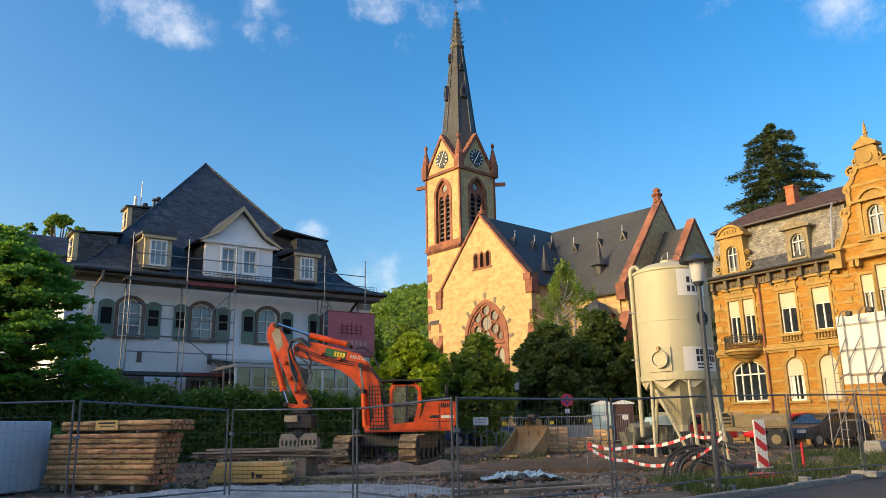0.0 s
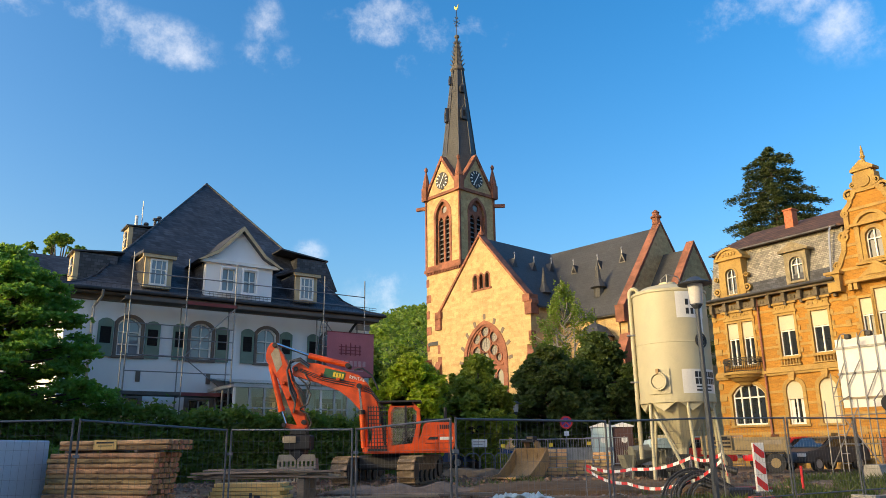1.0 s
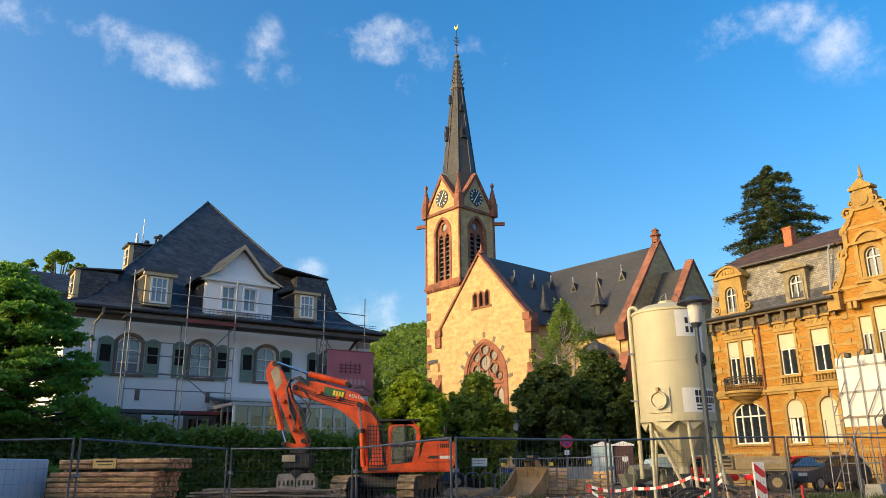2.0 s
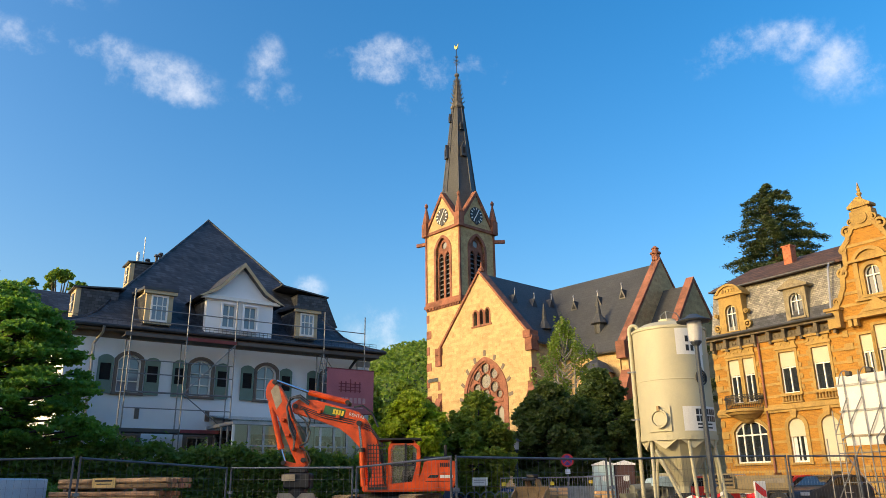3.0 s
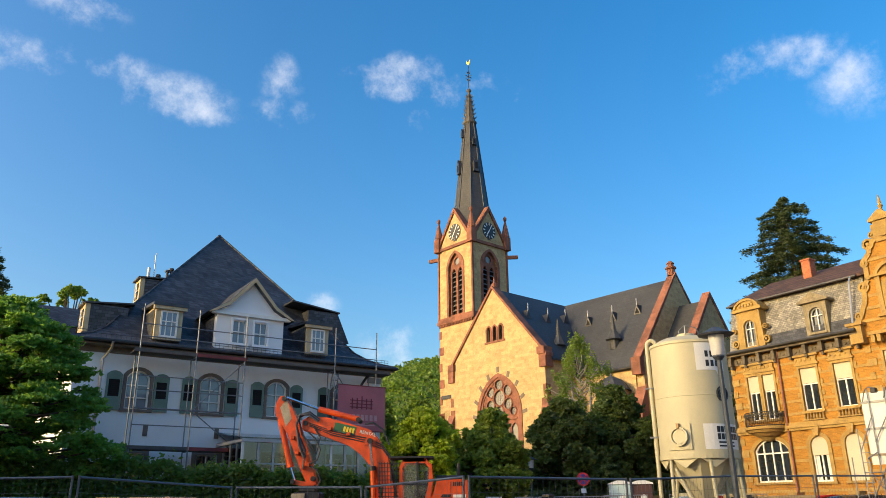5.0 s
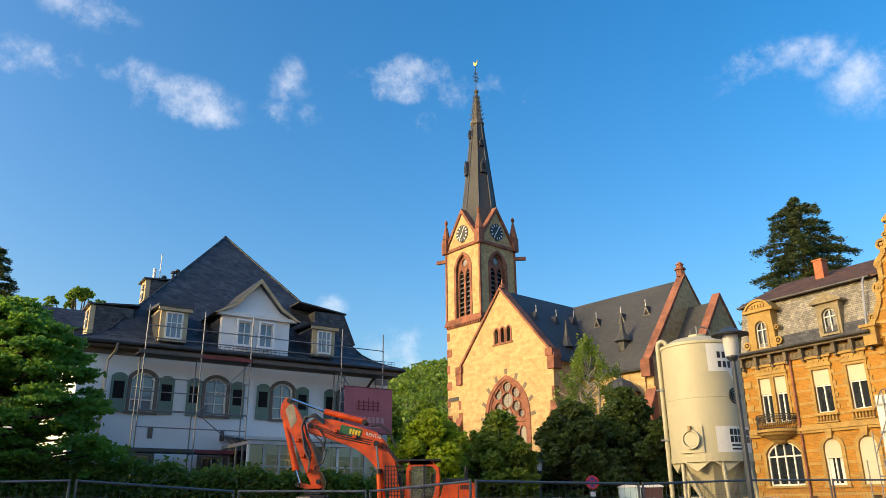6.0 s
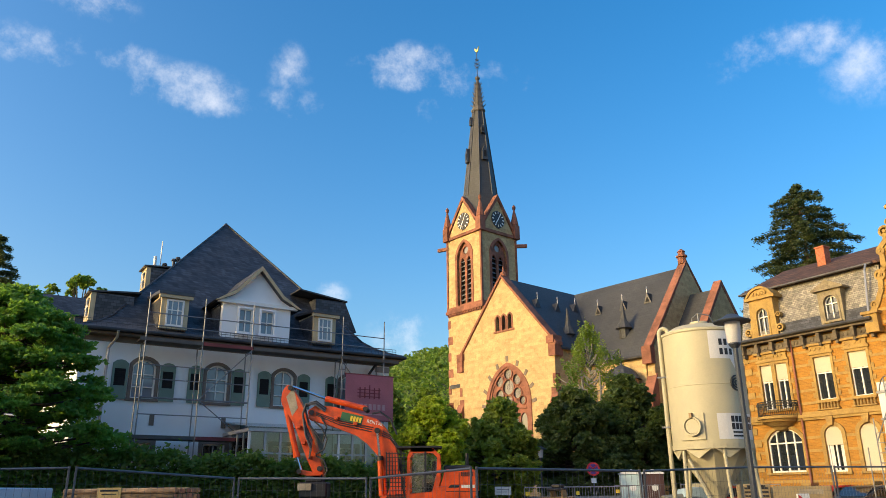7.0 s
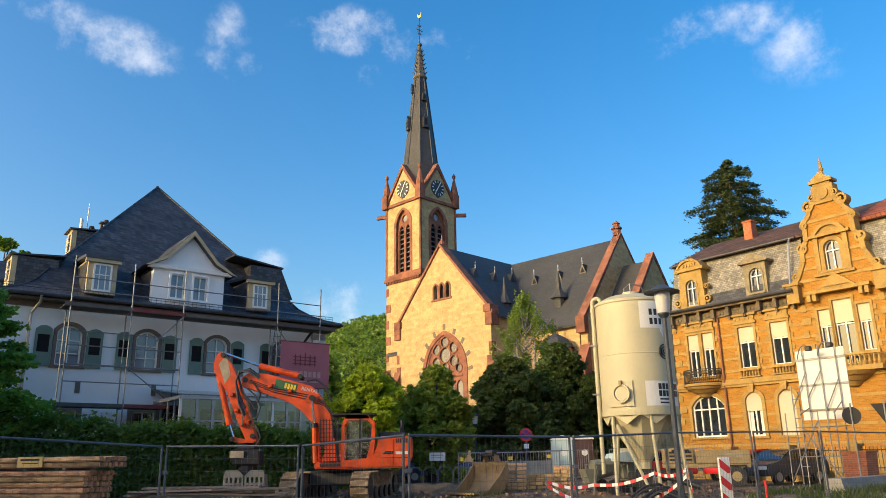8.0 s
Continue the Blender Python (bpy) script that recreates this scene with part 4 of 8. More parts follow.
# ---- the white house with scaffolding ----
def dormer(house, x0, x1, z0, z1, y, label):
    """A flat-hooded dormer with a casement, set in the front roof slope."""
    bm = box(B(), x0, x1, y, y + 2.6, z0, z1)
    d = part("dormer", bm, [CREAM_CHEEK], house, label)
    for a, b in ((x0 - 0.02, x0), (x1, x1 + 0.02)):
        bm = slab(B(), [(a, y + 0.2, z0), (a, y + 3.0, z0), (a, y + 3.0, z1 - 0.1), (a, y + 0.2, z1 - 0.1)], (b - a, 0, 0))
        part("cheek", bm, SLATE, d, "slate-hung cheek")
    bm = slab(B(), [(x0 - 0.18, y - 0.2, z1), (x1 + 0.18, y - 0.2, z1), (x1 + 0.18, y + 3.6, z1 + 0.3), (x0 - 0.18, y + 3.6, z1 + 0.3)], (0, 0, 0.14))
    part("hood", bm, ZINC, d)
    part("cornice", box(B(), x0 - 0.14, x1 + 0.14, y - 0.16, y + 0.02, z1 - 0.16, z1 - 0.002), CREAM_CHEEK, d)
    cx, w = (x0 + x1) / 2, (x1 - x0) / 2 - 0.22
    bm = box(B(), cx - w, cx + w, y - 0.02, y - 0.005, z0 + 0.14, z1 - 0.2)
    part("pane", bm, SKY_GLASS, d)
    bm = ring(B(), *[hole(cx - k, cx + k, z0 + 0.14 + (w - k) , z1 - 0.2 - (w - k)) for k in (w - 0.08, w)], y - 0.06, y - 0.003)
    box(bm, cx - w, cx + w, y - 0.06, y - 0.003, z0 + 0.1, z0 + 0.2)
    for i in range(1, 3):
        xx = cx - w + 2 * w * i / 3
        box(bm, xx - 0.02, xx + 0.02, y - 0.05, y - 0.004, z0 + 0.14, z1 - 0.2)
    zz = z0 + (z1 - z0) * 0.55
    box(bm, cx - w, cx + w, y - 0.05, y - 0.004, zz - 0.02, zz + 0.02)
    part("window_frame", bm, TIMBER_WHITE, d)
    return d


def build_house():
    h = thing("house", -15.6, 33.0, 0.2, 35, "white rendered house with a dark slate hipped roof", "house")
    W, D, EZ = 14.0, 16.5, 8.15
    cols = (1.52, 4.8, 8.1, 11.65)
    upper = [(x - 0.5, x + 0.5, 5.5, 6.92) for x in cols]
    lower = [(x - 0.5, x + 0.5, 2.4, 3.62) for x in (1.62, 4.9, 8.2, 11.65)]
    holes = [hole(a, b, c, d, 0.3) for a, b, c, d in upper] + [hole(*q) for q in lower]
    part("wall", wall(B(), [(-1.2, -0.3), (W, -0.3), (W, EZ), (-1.2, EZ)], holes, 0, 0.45), PLASTER, h, "white rendered front wall")
    part("wall", box(B(), -1.2, -0.75, 0.45, D, -0.3, EZ), PLASTER, h)
    part("wall", box(B(), W - 0.45, W, 0.45, D, -0.3, EZ), PLASTER, h)
    part("wall", box(B(), -0.75, W - 0.45, D - 0.45, D, -0.3, EZ), PLASTER, h)
    # storey slab in the near-black that paints interior shade
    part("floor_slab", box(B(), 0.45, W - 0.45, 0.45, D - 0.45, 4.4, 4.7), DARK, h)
    for i, (a, b, c, d) in enumerate(upper):
        window(h, a, b, c, d, 0.3, 0, border=0.15, cols=2, rows=(0.62, 0.3), bar_w=0.05, glass=SKY_GLASS, label="segment-arched casement in a brown stone casing")
    for a, b, c, d in lower:
        window(h, a, b, c, d, 0, 0, border=0.2, cols=2, rows=(0.5,), label="small square casement in a brown stone casing")
    # shutters folded back on the wall
    for i, x in enumerate(cols):
        for s in (-1, 1):
            if i == 3 and s == 1:
                continue
            a = x + s * 1.02
            bm = wall(B(), hole(a - 0.33, a + 0.33, 5.42, 6.98 + (0.0 if s * 1 else 0), 0.16, 4), [[(a - 0.23, 6.0), (a - 0.23, 6.75), (a + 0.23, 6.75), (a + 0.23, 6.0)]], -0.1, 0.05)
            sh = part("shutter", bm, SHUTTER, h, "grey-green wooden shutter with louvres")
            bm = B()
            for k in range(8):
                z = 6.03 + k * 0.09
                slab(bm, [(a - 0.23, -0.095, z), (a - 0.23, -0.085, z), (a - 0.23, -0.055, z + 0.07), (a - 0.23, -0.065, z + 0.07)], (0.46, 0, 0))
            box(bm, a - 0.24, a + 0.24, -0.05, -0.04, 5.95, 6.8)
            # slats and backing near-black, shade between the slats put into the colour
            part("louvres", bm, DARK if k % 2 else SHUTTER, sh)
    # painted quoins at the far corner, downpipe at the near one
    for k in range(9):
        z = 1.0 + k * 0.82
        part("quoin", box(B(), W - 0.85, W + 0.02, -0.03, 0.5, z, z + 0.3), QUOIN, h)
    bm = tube(B(), (-0.1, -0.12, -0.3), (-0.1, -0.12, 7.6), 0.06, 8)
    pipe(bm, [(-0.1, -0.12, 7.6), (0.1, -0.7, 8.0), (0.1, -0.85, 8.25)], 0.06, 8)
    part("downpipe", bm, PALE_ZINC, h)
    bm = tube(B(), (W - 1.5, -0.12, -0.3), (W - 1.5, -0.12, 7.0), 0.06, 8)
    pipe(bm, [(W - 1.5, -0.12, 7.0), (W - 1.3, -0.4, 7.5), (W - 1.1, -0.75, 7.95)], 0.07, 8)
    part("downpipe", bm, ZINC, h)
    part("soffit", box(B(), -1.66, W + 0.44, -0.58, D + 0.5, EZ, EZ + 0.08), CASING, h, "brown boarded eaves")
    part("eaves_board", box(B(), -1.26, W + 0.06, -0.06, 0.0, EZ - 0.26, EZ - 0.002), CASING, h)
    # bell-cast roof: steep above, flaring out to the eaves
    e = [(-1.76, -0.68), (W + 0.54, -0.68), (W + 0.54, D + 0.6), (-1.76, D + 0.6)]
    R0, R1 = (6.95, 8.0, 17.2), (6.95, 8.6, 17.2)
    tops = (R0, R0, R1, R1)
    rings = []
    bm = B()
    for f, z in ((0, 0.1), (0, 0.24), (0.07, 0.44), (0.14, 0.72), (0.21, 1.16), (0.29, 2.0)):
        rings.append([bm.verts.new((x + (t[0] - x) * f, y + (t[1] - y) * f, EZ + z)) for (x, y), t in zip(e, tops)])
    for lo, hi in zip(rings, rings[1:]):
        for i in range(4):
            j = (i + 1) % 4
            bm.faces.new((lo[i], lo[j], hi[j], hi[i]))
    k = rings[-1]
    hips = [[v.co.copy() for v in (r[i] for r in rings[1:])] for i in (0, 1)]
    ra, rb = bm.verts.new(R0), bm.verts.new(R1)
    bm.faces.new((k[0], k[1], ra)), bm.faces.new((k[1], k[2], rb, ra)), bm.faces.new((k[2], k[3], rb)), bm.faces.new((k[3], k[0], ra, rb))
    bm.faces.new(rings[0][::-1])
    part("roof", bm, SLATE, h, "dark slate hipped roof with flared eaves")
    bm = B()
    for line in hips:
        pipe(bm, line + [R0], 0.06, 6)
    pipe(bm, [R0, R1], 0.09, 6)
    part("ridge_tiles", bm, SLATE, h)
    bm = tube(B(), (-1.8, -0.77, EZ + 0.17), (W + 0.6, -0.77, EZ + 0.17), 0.08, 8)
    tube(bm, (-1.84, -0.7, EZ + 0.17), (-1.84, D + 0.6, EZ + 0.17), 0.08, 8)
    tube(bm, (W + 0.62, -0.7, EZ + 0.17), (W + 0.62, D + 0.6, EZ + 0.17), 0.08, 8)
    part("gutter", bm, ZINC, h)
    bm = B()        # snow guard along the eaves
    for z in (0.5, 0.62):
        tube(bm, (-1.4, -0.4, EZ + z), (W + 0.2, -0.4, EZ + z), 0.012, 5)
    for i in range(75):
        x = -1.4 + (W + 1.6) * i / 74
        tube(bm, (x, -0.4, EZ + 0.3), (x, -0.4, EZ + 0.62), 0.008, 4)
    part("snow_guard", bm, ZINC, h)
    dormer(h, 1.92, 3.16, 8.72, 10.3, -0.1, "small slate-hung roof dormer with a casement")
    dormer(h, 9.52, 10.74, 8.78, 10.3, -0.1, "small slate-hung roof dormer with a casement")
    # the large gabled dormer
    y = 0.0
    x0, x1, zt = 4.8, 8.25, 10.35
    bm = box(B(), x0, x1, y, y + 3.5, 8.55, zt)
    g = part("gabled_dormer", bm, PLASTER, h, "white gabled roof dormer with two windows")
    cx = (x0 + x1) / 2
    prof = [(x0 - 0.25, zt), (x0 + 0.55, zt + 0.42), (cx, zt + 1.72), (x1 - 0.55, zt + 0.42), (x1 + 0.25, zt)]
    part("gable", slab(B(), [(x, y + 0.02, z) for x, z in prof], (0, 0.25, 0)), PLASTER, g)
    bm = B()
    out = [(x0 - 0.5, zt - 0.02), (x0 + 0.5, zt + 0.6), (cx, zt + 1.98), (x1 - 0.5, zt + 0.6), (x1 + 0.5, zt - 0.02)]
    for i in range(4):
        slab(bm, [(prof[i][0], y - 0.3, prof[i][1]), (out[i][0], y - 0.3, out[i][1]), (out[i + 1][0], y - 0.3, out[i + 1][1]), (prof[i + 1][0], y - 0.3, prof[i + 1][1])], (0, 4.8, 0))
    part("gable_roof", bm, SLATE, g)
    bm = B()
    for i in range(4):
        slab(bm, [(prof[i][0], y - 0.34, prof[i][1]), (out[i][0], y - 0.34, out[i][1] - 0.02), (out[i + 1][0], y - 0.34, out[i + 1][1] - 0.02), (prof[i + 1][0], y - 0.34, prof[i + 1][1])], (0, 0.035, 0))
    part("verge_board", bm, CREAM_CHEEK, g, "cream verge board")
    part("cornice", box(B(), x0 - 0.3, x1 + 0.3, y - 0.22, y - 0.002, zt - 0.06, zt + 0.1), TIMBER_WHITE, g)
    bm = B()
    for s in (x0, x1 + 0.0):
        slab(bm, [(s - 0.03 if s == x0 else s, y + 0.35, 8.6), (s - 0.03 if s == x0 else s, y + 2.6, 10.3), (s - 0.03 if s == x0 else s, y + 0.35, 10.3)], (0.03, 0, 0))
    part("cheek", bm, SLATE, g)
    for a in (5.9, 7.0):
        window(g, a - 0.34, a + 0.34, 8.9, 10.08, 0, y - 0.2, casing=PLASTER, border=0.08, cols=2, rows=(0.5,), sill=True, glass=SKY_GLASS, label="white casement window")
    # dormers on the side slopes
    for x, yy, zz, w in ((-0.85, 1.75, 9.3, 1.4), (-0.85, 8.2, 9.4, 1.4), (2.0, 4.6, 11.7, 1.2)):
        bm = box(B(), x, x + 1.7, yy, yy + w, zz - 0.2, zz + 1.15)
        d = part("side_dormer", bm, CREAM_CHEEK, h, "slate-roofed side dormer with cream front")
        part("hood", slab(B(), [(x - 0.14, yy - 0.1, zz + 1.15), (x - 0.14, yy + w + 0.1, zz + 1.15), (x + 2.2, yy + w + 0.1, zz + 1.34), (x + 2.2, yy - 0.1, zz + 1.34)], (0, 0, 0.07)), ZINC, d)
        part("cheek", slab(B(), [(x + 0.22, yy - 0.02, zz - 0.2), (x + 1.9, yy - 0.02, zz - 0.2), (x + 1.9, yy - 0.02, zz + 1.14), (x + 0.22, yy - 0.02, zz + 1.14)], (0, 0.015, 0)), SLATE, d)
        part("pane", box(B(), x - 0.02, x + 0.01, yy + 0.3, yy + w - 0.3, zz + 0.1, zz + 0.95), GLASS, d)
        part("window_frame", box(box(B(), x - 0.05, x - 0.02, yy + w / 2 - 0.05, yy + w / 2 + 0.05, zz + 0.1, zz + 0.95), x - 0.05, x - 0.02, yy + 0.3, yy + w - 0.3, zz + 0.5, zz + 0.56), TIMBER_WHITE, d)
    for yy, zz in ((2.3, 10.85),):
        x = 12.4
        d = part("side_dormer", box(B(), 10.6, x, yy, yy + 2.2, zz - 0.75, zz + 0.9), SLATE, h, "slate-hung side dormer")
        part("hood", slab(B(), [(x + 0.1, yy - 0.08, zz + 0.9), (x + 0.1, yy + 2.3, zz + 0.9), (9.6, yy + 2.3, zz + 1.25), (9.6, yy - 0.08, zz + 1.25)], (0, 0, 0.08)), ZINC, d)
        part("skirt", slab(B(), [(x, yy, zz + 0.88), (x + 0.75, yy, zz - 0.75), (x, yy, zz - 0.75)], (0, 2.2, 0)), SLATE, d)
    for vx, vz in ((3.98, 14.36), (4.2, 14.5), (3.5, 14.02)):
        bm = tube(B(), (vx, 7.5, vz - 1.6), (vx, 7.5, vz - 0.12), 0.08, 8)
        tube(bm, (vx, 7.5, vz - 0.12), (vx, 7.5, vz), 0.16, 8, 0.12)
        part("vent_pipe", bm, ZINC, h, "dark capped roof vent")
    bm = tube(B(), (3.25, 7.5, 12.4), (3.25, 7.5, 15.3), 0.03, 5)
    tube(bm, (2.95, 7.5, 12.4), (2.95, 7.5, 14.35), 0.09, 7)
    part("antenna", bm, WHITE_PLASTIC, h)
    part("wing_roof", slab(B(), [(-5.5, 17.4, 11.6), (-5.5, 20.4, 14.5), (-5.5, 24.0, 11.6)], (7.0, 0, 0)), SLATE, h, "dark slate roof of a lower rear wing")
    part("wing_wall", box(B(), -5.2, 1.2, 17.8, 23.6, -0.3, 11.6), PLASTER, h)
    part("wall_vent", box(B(), 1.95, 2.15, -0.04, 0.0, 4.35, 4.85), CASING, h)
    part("wall_vent", box(B(), 5.15, 5.35, -0.04, 0.0, 4.35, 4.85), CASING, h)
    part("wall_plaque", box(B(), -0.9, -0.3, -0.05, 0.0, 3.4, 3.65), CASING, h)

    # conservatory
    c = thing("conservatory", -15.6, 33.0, 0.2, 35, "glazed conservatory with pale metal bars beside the house", "conservatory")
    x0, x1, y0, zt = 5.35, 11.6, -3.5, 4.1
    for i in range(10):
        x = x0 + (x1 - x0) * i / 9
        part("post", box(B(), x - 0.05, x + 0.05, y0, y0 + 0.1, -0.2, zt - 0.12), PALE_ZINC if i % 3 else TIMBER_WHITE, c)
        if i < 9:
            part("pane", box(B(), x + 0.05, x + (x1 - x0) / 9 - 0.05, y0 + 0.03, y0 + 0.05, 0.5, zt - 0.12), CLEAR, c)
    for i in range(1, 4):
        y = y0 + 3.4 * i / 4
        part("post", box(B(), x0, x0 + 0.1, y - 0.05, y + 0.05, -0.2, zt - 0.12), PALE_ZINC, c)
        part("pane", box(B(), x0 + 0.03, x0 + 0.05, y - 0.8, y - 0.05, 0.5, zt - 0.12), CLEAR, c)
    part("dado", box(B(), x0 + 0.05, x1, y0 + 0.02, y0 + 0.12, -0.3, 0.5), PLASTER, c)
    part("top_rail", box(box(B(), x0 - 0.08, x1 + 0.08, y0 - 0.08, y0 + 0.12, zt - 0.12, zt + 0.02), x0 - 0.08, x0 + 0.12, y0 + 0.12, -0.01, zt - 0.12, zt + 0.02), PALE_ZINC, c)
    part("transom", box(B(), x0, x1, y0 - 0.01, y0 + 0.02, 3.05, 3.12), PALE_ZINC, c)
    bm = slab(B(), [(x0 - 0.1, y0 - 0.1, zt + 0.03), (x1 + 0.1, y0 - 0.1, zt + 0.03), (x1 + 0.1, -0.02, zt + 0.5), (x0 - 0.1, -0.02, zt + 0.5)], (0, 0, 0.05))
    part("glass_roof", bm, CLEAR, c)

    # scaffold
    s = thing("scaffold", -15.6, 33.0, 0, 35, "galvanised tube scaffold with board decks along the house front", "scaffold")
    xs = (1.15, 3.62, 5.9, 10.58, 12.95)
    for i, x in enumerate(xs):
        for y in (-0.55, -1.35):
            top = 10.2 if y < -1 else 8.2
            part("standard", tube(B(), (x, y, 0.2), (x, y, top), 0.03, 7), GALV, s)
        part("ledger", tube(B(), (x, -0.55, 8.0), (x, -1.35, 8.0), 0.025, 6), GALV, s)
        if i < 3:
            part("ledger", tube(B(), (x, -0.55, 3.85), (x, -1.35, 3.85), 0.025, 6), GALV, s)
    for z in (8.75, 9.3):
        part("guard_rail", tube(B(), (1.15, -1.38, z), (12.95, -1.38, z), 0.024, 6), GALV, s)
    for z in (4.9, 5.6, 6.4, 7.0):
        part("guard_rail", tube(B(), (1.15, -1.38, z), (5.9, -1.38, z), 0.024 if z != 5.6 else 0.04, 6), GALV, s)
    for a, b, mat in ((0.9, 3.6, GREY_BOARD), (3.65, 5.95, RED_BOARD), (6.0, 10.5, GREY_BOARD), (10.55, 13.8, GREY_BOARD)):
        for k in range(3):
            part("deck_board", box(B(), a, b, -1.35 + k * 0.28, -1.1 + k * 0.28, 8.03, 8.08), GREY_BOARD, s)
        part("toe_board", box(B(), a, b, -1.42, -1.39, 8.04, 8.19), mat, s)
        if a < 6:
            for k in range(3):
                part("deck_board", box(B(), a, b, -1.35 + k * 0.28, -1.1 + k * 0.28, 3.88, 3.93), GREY_BOARD, s)
            part("toe_board", box(B(), a, b, -1.42, -1.39, 3.89, 4.04), mat, s)
    for p, q in (((3.62, -1.4, 5.6), (5.9, -1.4, 8.0)), ((3.62, -1.4, 5.6), (5.9, -1.4, 3.9)), ((10.58, -1.4, 7.9), (12.95, -1.4, 5.0)), ((5.9, -1.4, 3.9), (4.0, -1.4, 2.4))):
        part("brace", tube(B(), p, q, 0.024, 6), GALV, s)
    for x in (10.4, 10.75):
        part("ladder_rail", tube(B(), (x, -0.9, 5.9), (x + 0.3, -0.9, 8.1), 0.025, 6), GALV, s)
    for k in range(7):
        part("rung", tube(B(), (10.42 + k * 0.043, -0.9, 6.1 + k * 0.3), (10.77 + k * 0.043, -0.9, 6.1 + k * 0.3), 0.016, 5), GALV, s)

    b = thing("banner", -15.6, 33.0, 0, 35, "dusty pink company banner with a dark house emblem on the scaffold", "banner")
    x0, x1, z0, z1, y = 10.75, 13.45, 5.1, 7.3, -1.46
    part("sheet", box(B(), x0, x1, y - 0.02, y, z0, z1), RED_PANEL, b)
    bm = B()
    for i in range(5):
        x = x0 + 0.8 + i * 0.27
        box(bm, x - 0.03, x + 0.03, y - 0.032, y - 0.021, z0 + 1.05, z0 + 1.6 + (0.12 if i == 2 else 0))
    for i in range(3):
        box(bm, x0 + 0.65, x1 - 0.75, y - 0.04, y - 0.033, z0 + 1.12 + i * 0.17, z0 + 1.16 + i * 0.17)
    part("emblem", bm, RED_PRINT, b)
    bm = B()
    for i in range(7):
        box(bm, x0 + 0.55 + i * 0.25, x0 + 0.72 + i * 0.25, y - 0.032, y - 0.021, z0 + 0.5, z0 + 0.78)
    box(bm, x0 + 0.55, x1 - 0.6, y - 0.032, y - 0.021, z0 + 0.25, z0 + 0.3)
    part("print_bar", bm, PALE_PRINT, b)
    part("batten", box(box(B(), x0 - 0.04, x1 + 0.04, y - 0.03, y + 0.02, z1, z1 + 0.05), x0 - 0.04, x1 + 0.04, y - 0.03, y + 0.02, z0 - 0.05, z0), RED_BOARD, b)


build_house()

# ---- the ochre brick town house ----
def scroll(bm, cx, cz, r, y0, y1, turn=1):
    annulus(bm, cx, cz, r * 0.62, r, y0, y1, 14)
    disc(bm, cx, cz, r * 0.3, y0 - 0.04, y1, 8)


def build_villa():
    v = thing("town_house", 17.0, 47.04, 0.3, -55.5, "ochre brick town house with carved stone trim and mansard roof", "house")
    W, D, Z0, GZ = 22.0, 13.0, -0.3, 9.7
    first = [(1.95, 1.1, 2.25, 4.05, 0.62), (4.9, 0.5, 2.2, 4.1, 0.5), (6.85, 0.5, 2.2, 4.1, 0.5), (13.4, 0.6, 2.2, 4.1, 0.6), (16.4, 0.6, 2.2, 4.1, 0.6)]
    second = [(1.42, 0.38, 5.75, 8.35), (2.42, 0.38, 5.75, 8.35), (4.95, 0.5, 6.0, 8.35), (6.95, 0.5, 6.0, 8.35), (9.55, 0.32, 6.2, 8.6), (10.55, 0.5, 5.6, 9.0), (11.6, 0.32, 6.2, 8.6), (14.2, 0.5, 6.0, 8.35), (16.4, 0.5, 6.0, 8.35)]
    holes = [hole(x - w, x + w, a, b, r) for x, w, a, b, r in first] + [hole(x - w, x + w, a, b) for x, w, a, b in second]
    part("wall", wall(B(), [(0, Z0), (W, Z0), (W, GZ), (0, GZ)], holes, 0, 0.45), GOLD_BRICK, v, "ochre brick front wall")
    bm = box(B(), 0, 0.45, 0.45, D, Z0, GZ)
    box(bm, 0.45, W, D - 0.45, D, Z0, GZ), box(bm, W - 0.45, W, 0.45, D - 0.45, Z0, GZ)
    part("wall", bm, GOLD_BRICK, v)
    # storey slab, near-black as painted interior shade
    part("floor_slab", box(B(), 0.45, W - 0.45, 0.45, D - 0.45, 4.9, 5.2), DARK, v)
    for x, w, a, b, r in first:
        wd = window(v, x - w, x + w, a, b, r, 0, casing=GOLD_STONE, border=0.2, proud=0.07, cols=4 if w > 1 else 2, rows=(0.66,) if w > 1 else (0.62,), blind=0.0 if w > 1 else (0.42 if x < 6 else 1.0 if x < 8 else 0.3), curtain=w < 1 and x < 6, bar_w=0.08, fw=0.09, label="round-arched white window in carved stone")
        part("keystone", slab(B(), [(x - 0.14, -0.2, b + r + 0.02), (x + 0.14, -0.2, b + r + 0.02), (x + 0.22, -0.2, b + r + 0.5), (x - 0.22, -0.2, b + r + 0.5)], (0, 0.3, 0)), GOLD_STONE, wd)
    for x, w, a, b in second:
        window(v, x - w, x + w, a, b, 0, 0, casing=GOLD_STONE, border=0.14, proud=0.08, cols=2, rows=(0.62,), blind=0.36, curtain=False, bar_w=0.07, label="tall white window with a cream blind in carved stone")
    for x, w, a, b in second:       # toothed blocks beside the windows
        for s in (-1, 1):
            for k in range(4):
                e = x + s * (w + 0.14)
                if any(abs(e + s * 0.1 - q[0]) < q[1] + 0.2 for q in second if q[0] != x):
                    continue
                z = a + 0.15 + k * 0.62
                part("quoin", box(B(), min(e, e + s * 0.16), max(e, e + s * 0.16), -0.05, 0.0, z, z + 0.26), GOLD_STONE, v)
    for x, w in ((1.92, 1.05), (4.95, 0.72), (6.95, 0.72), (14.2, 0.72), (16.4, 0.72)):
        bm = box(B(), x - w, x + w, -0.14, 0.0, 8.5, 8.62)
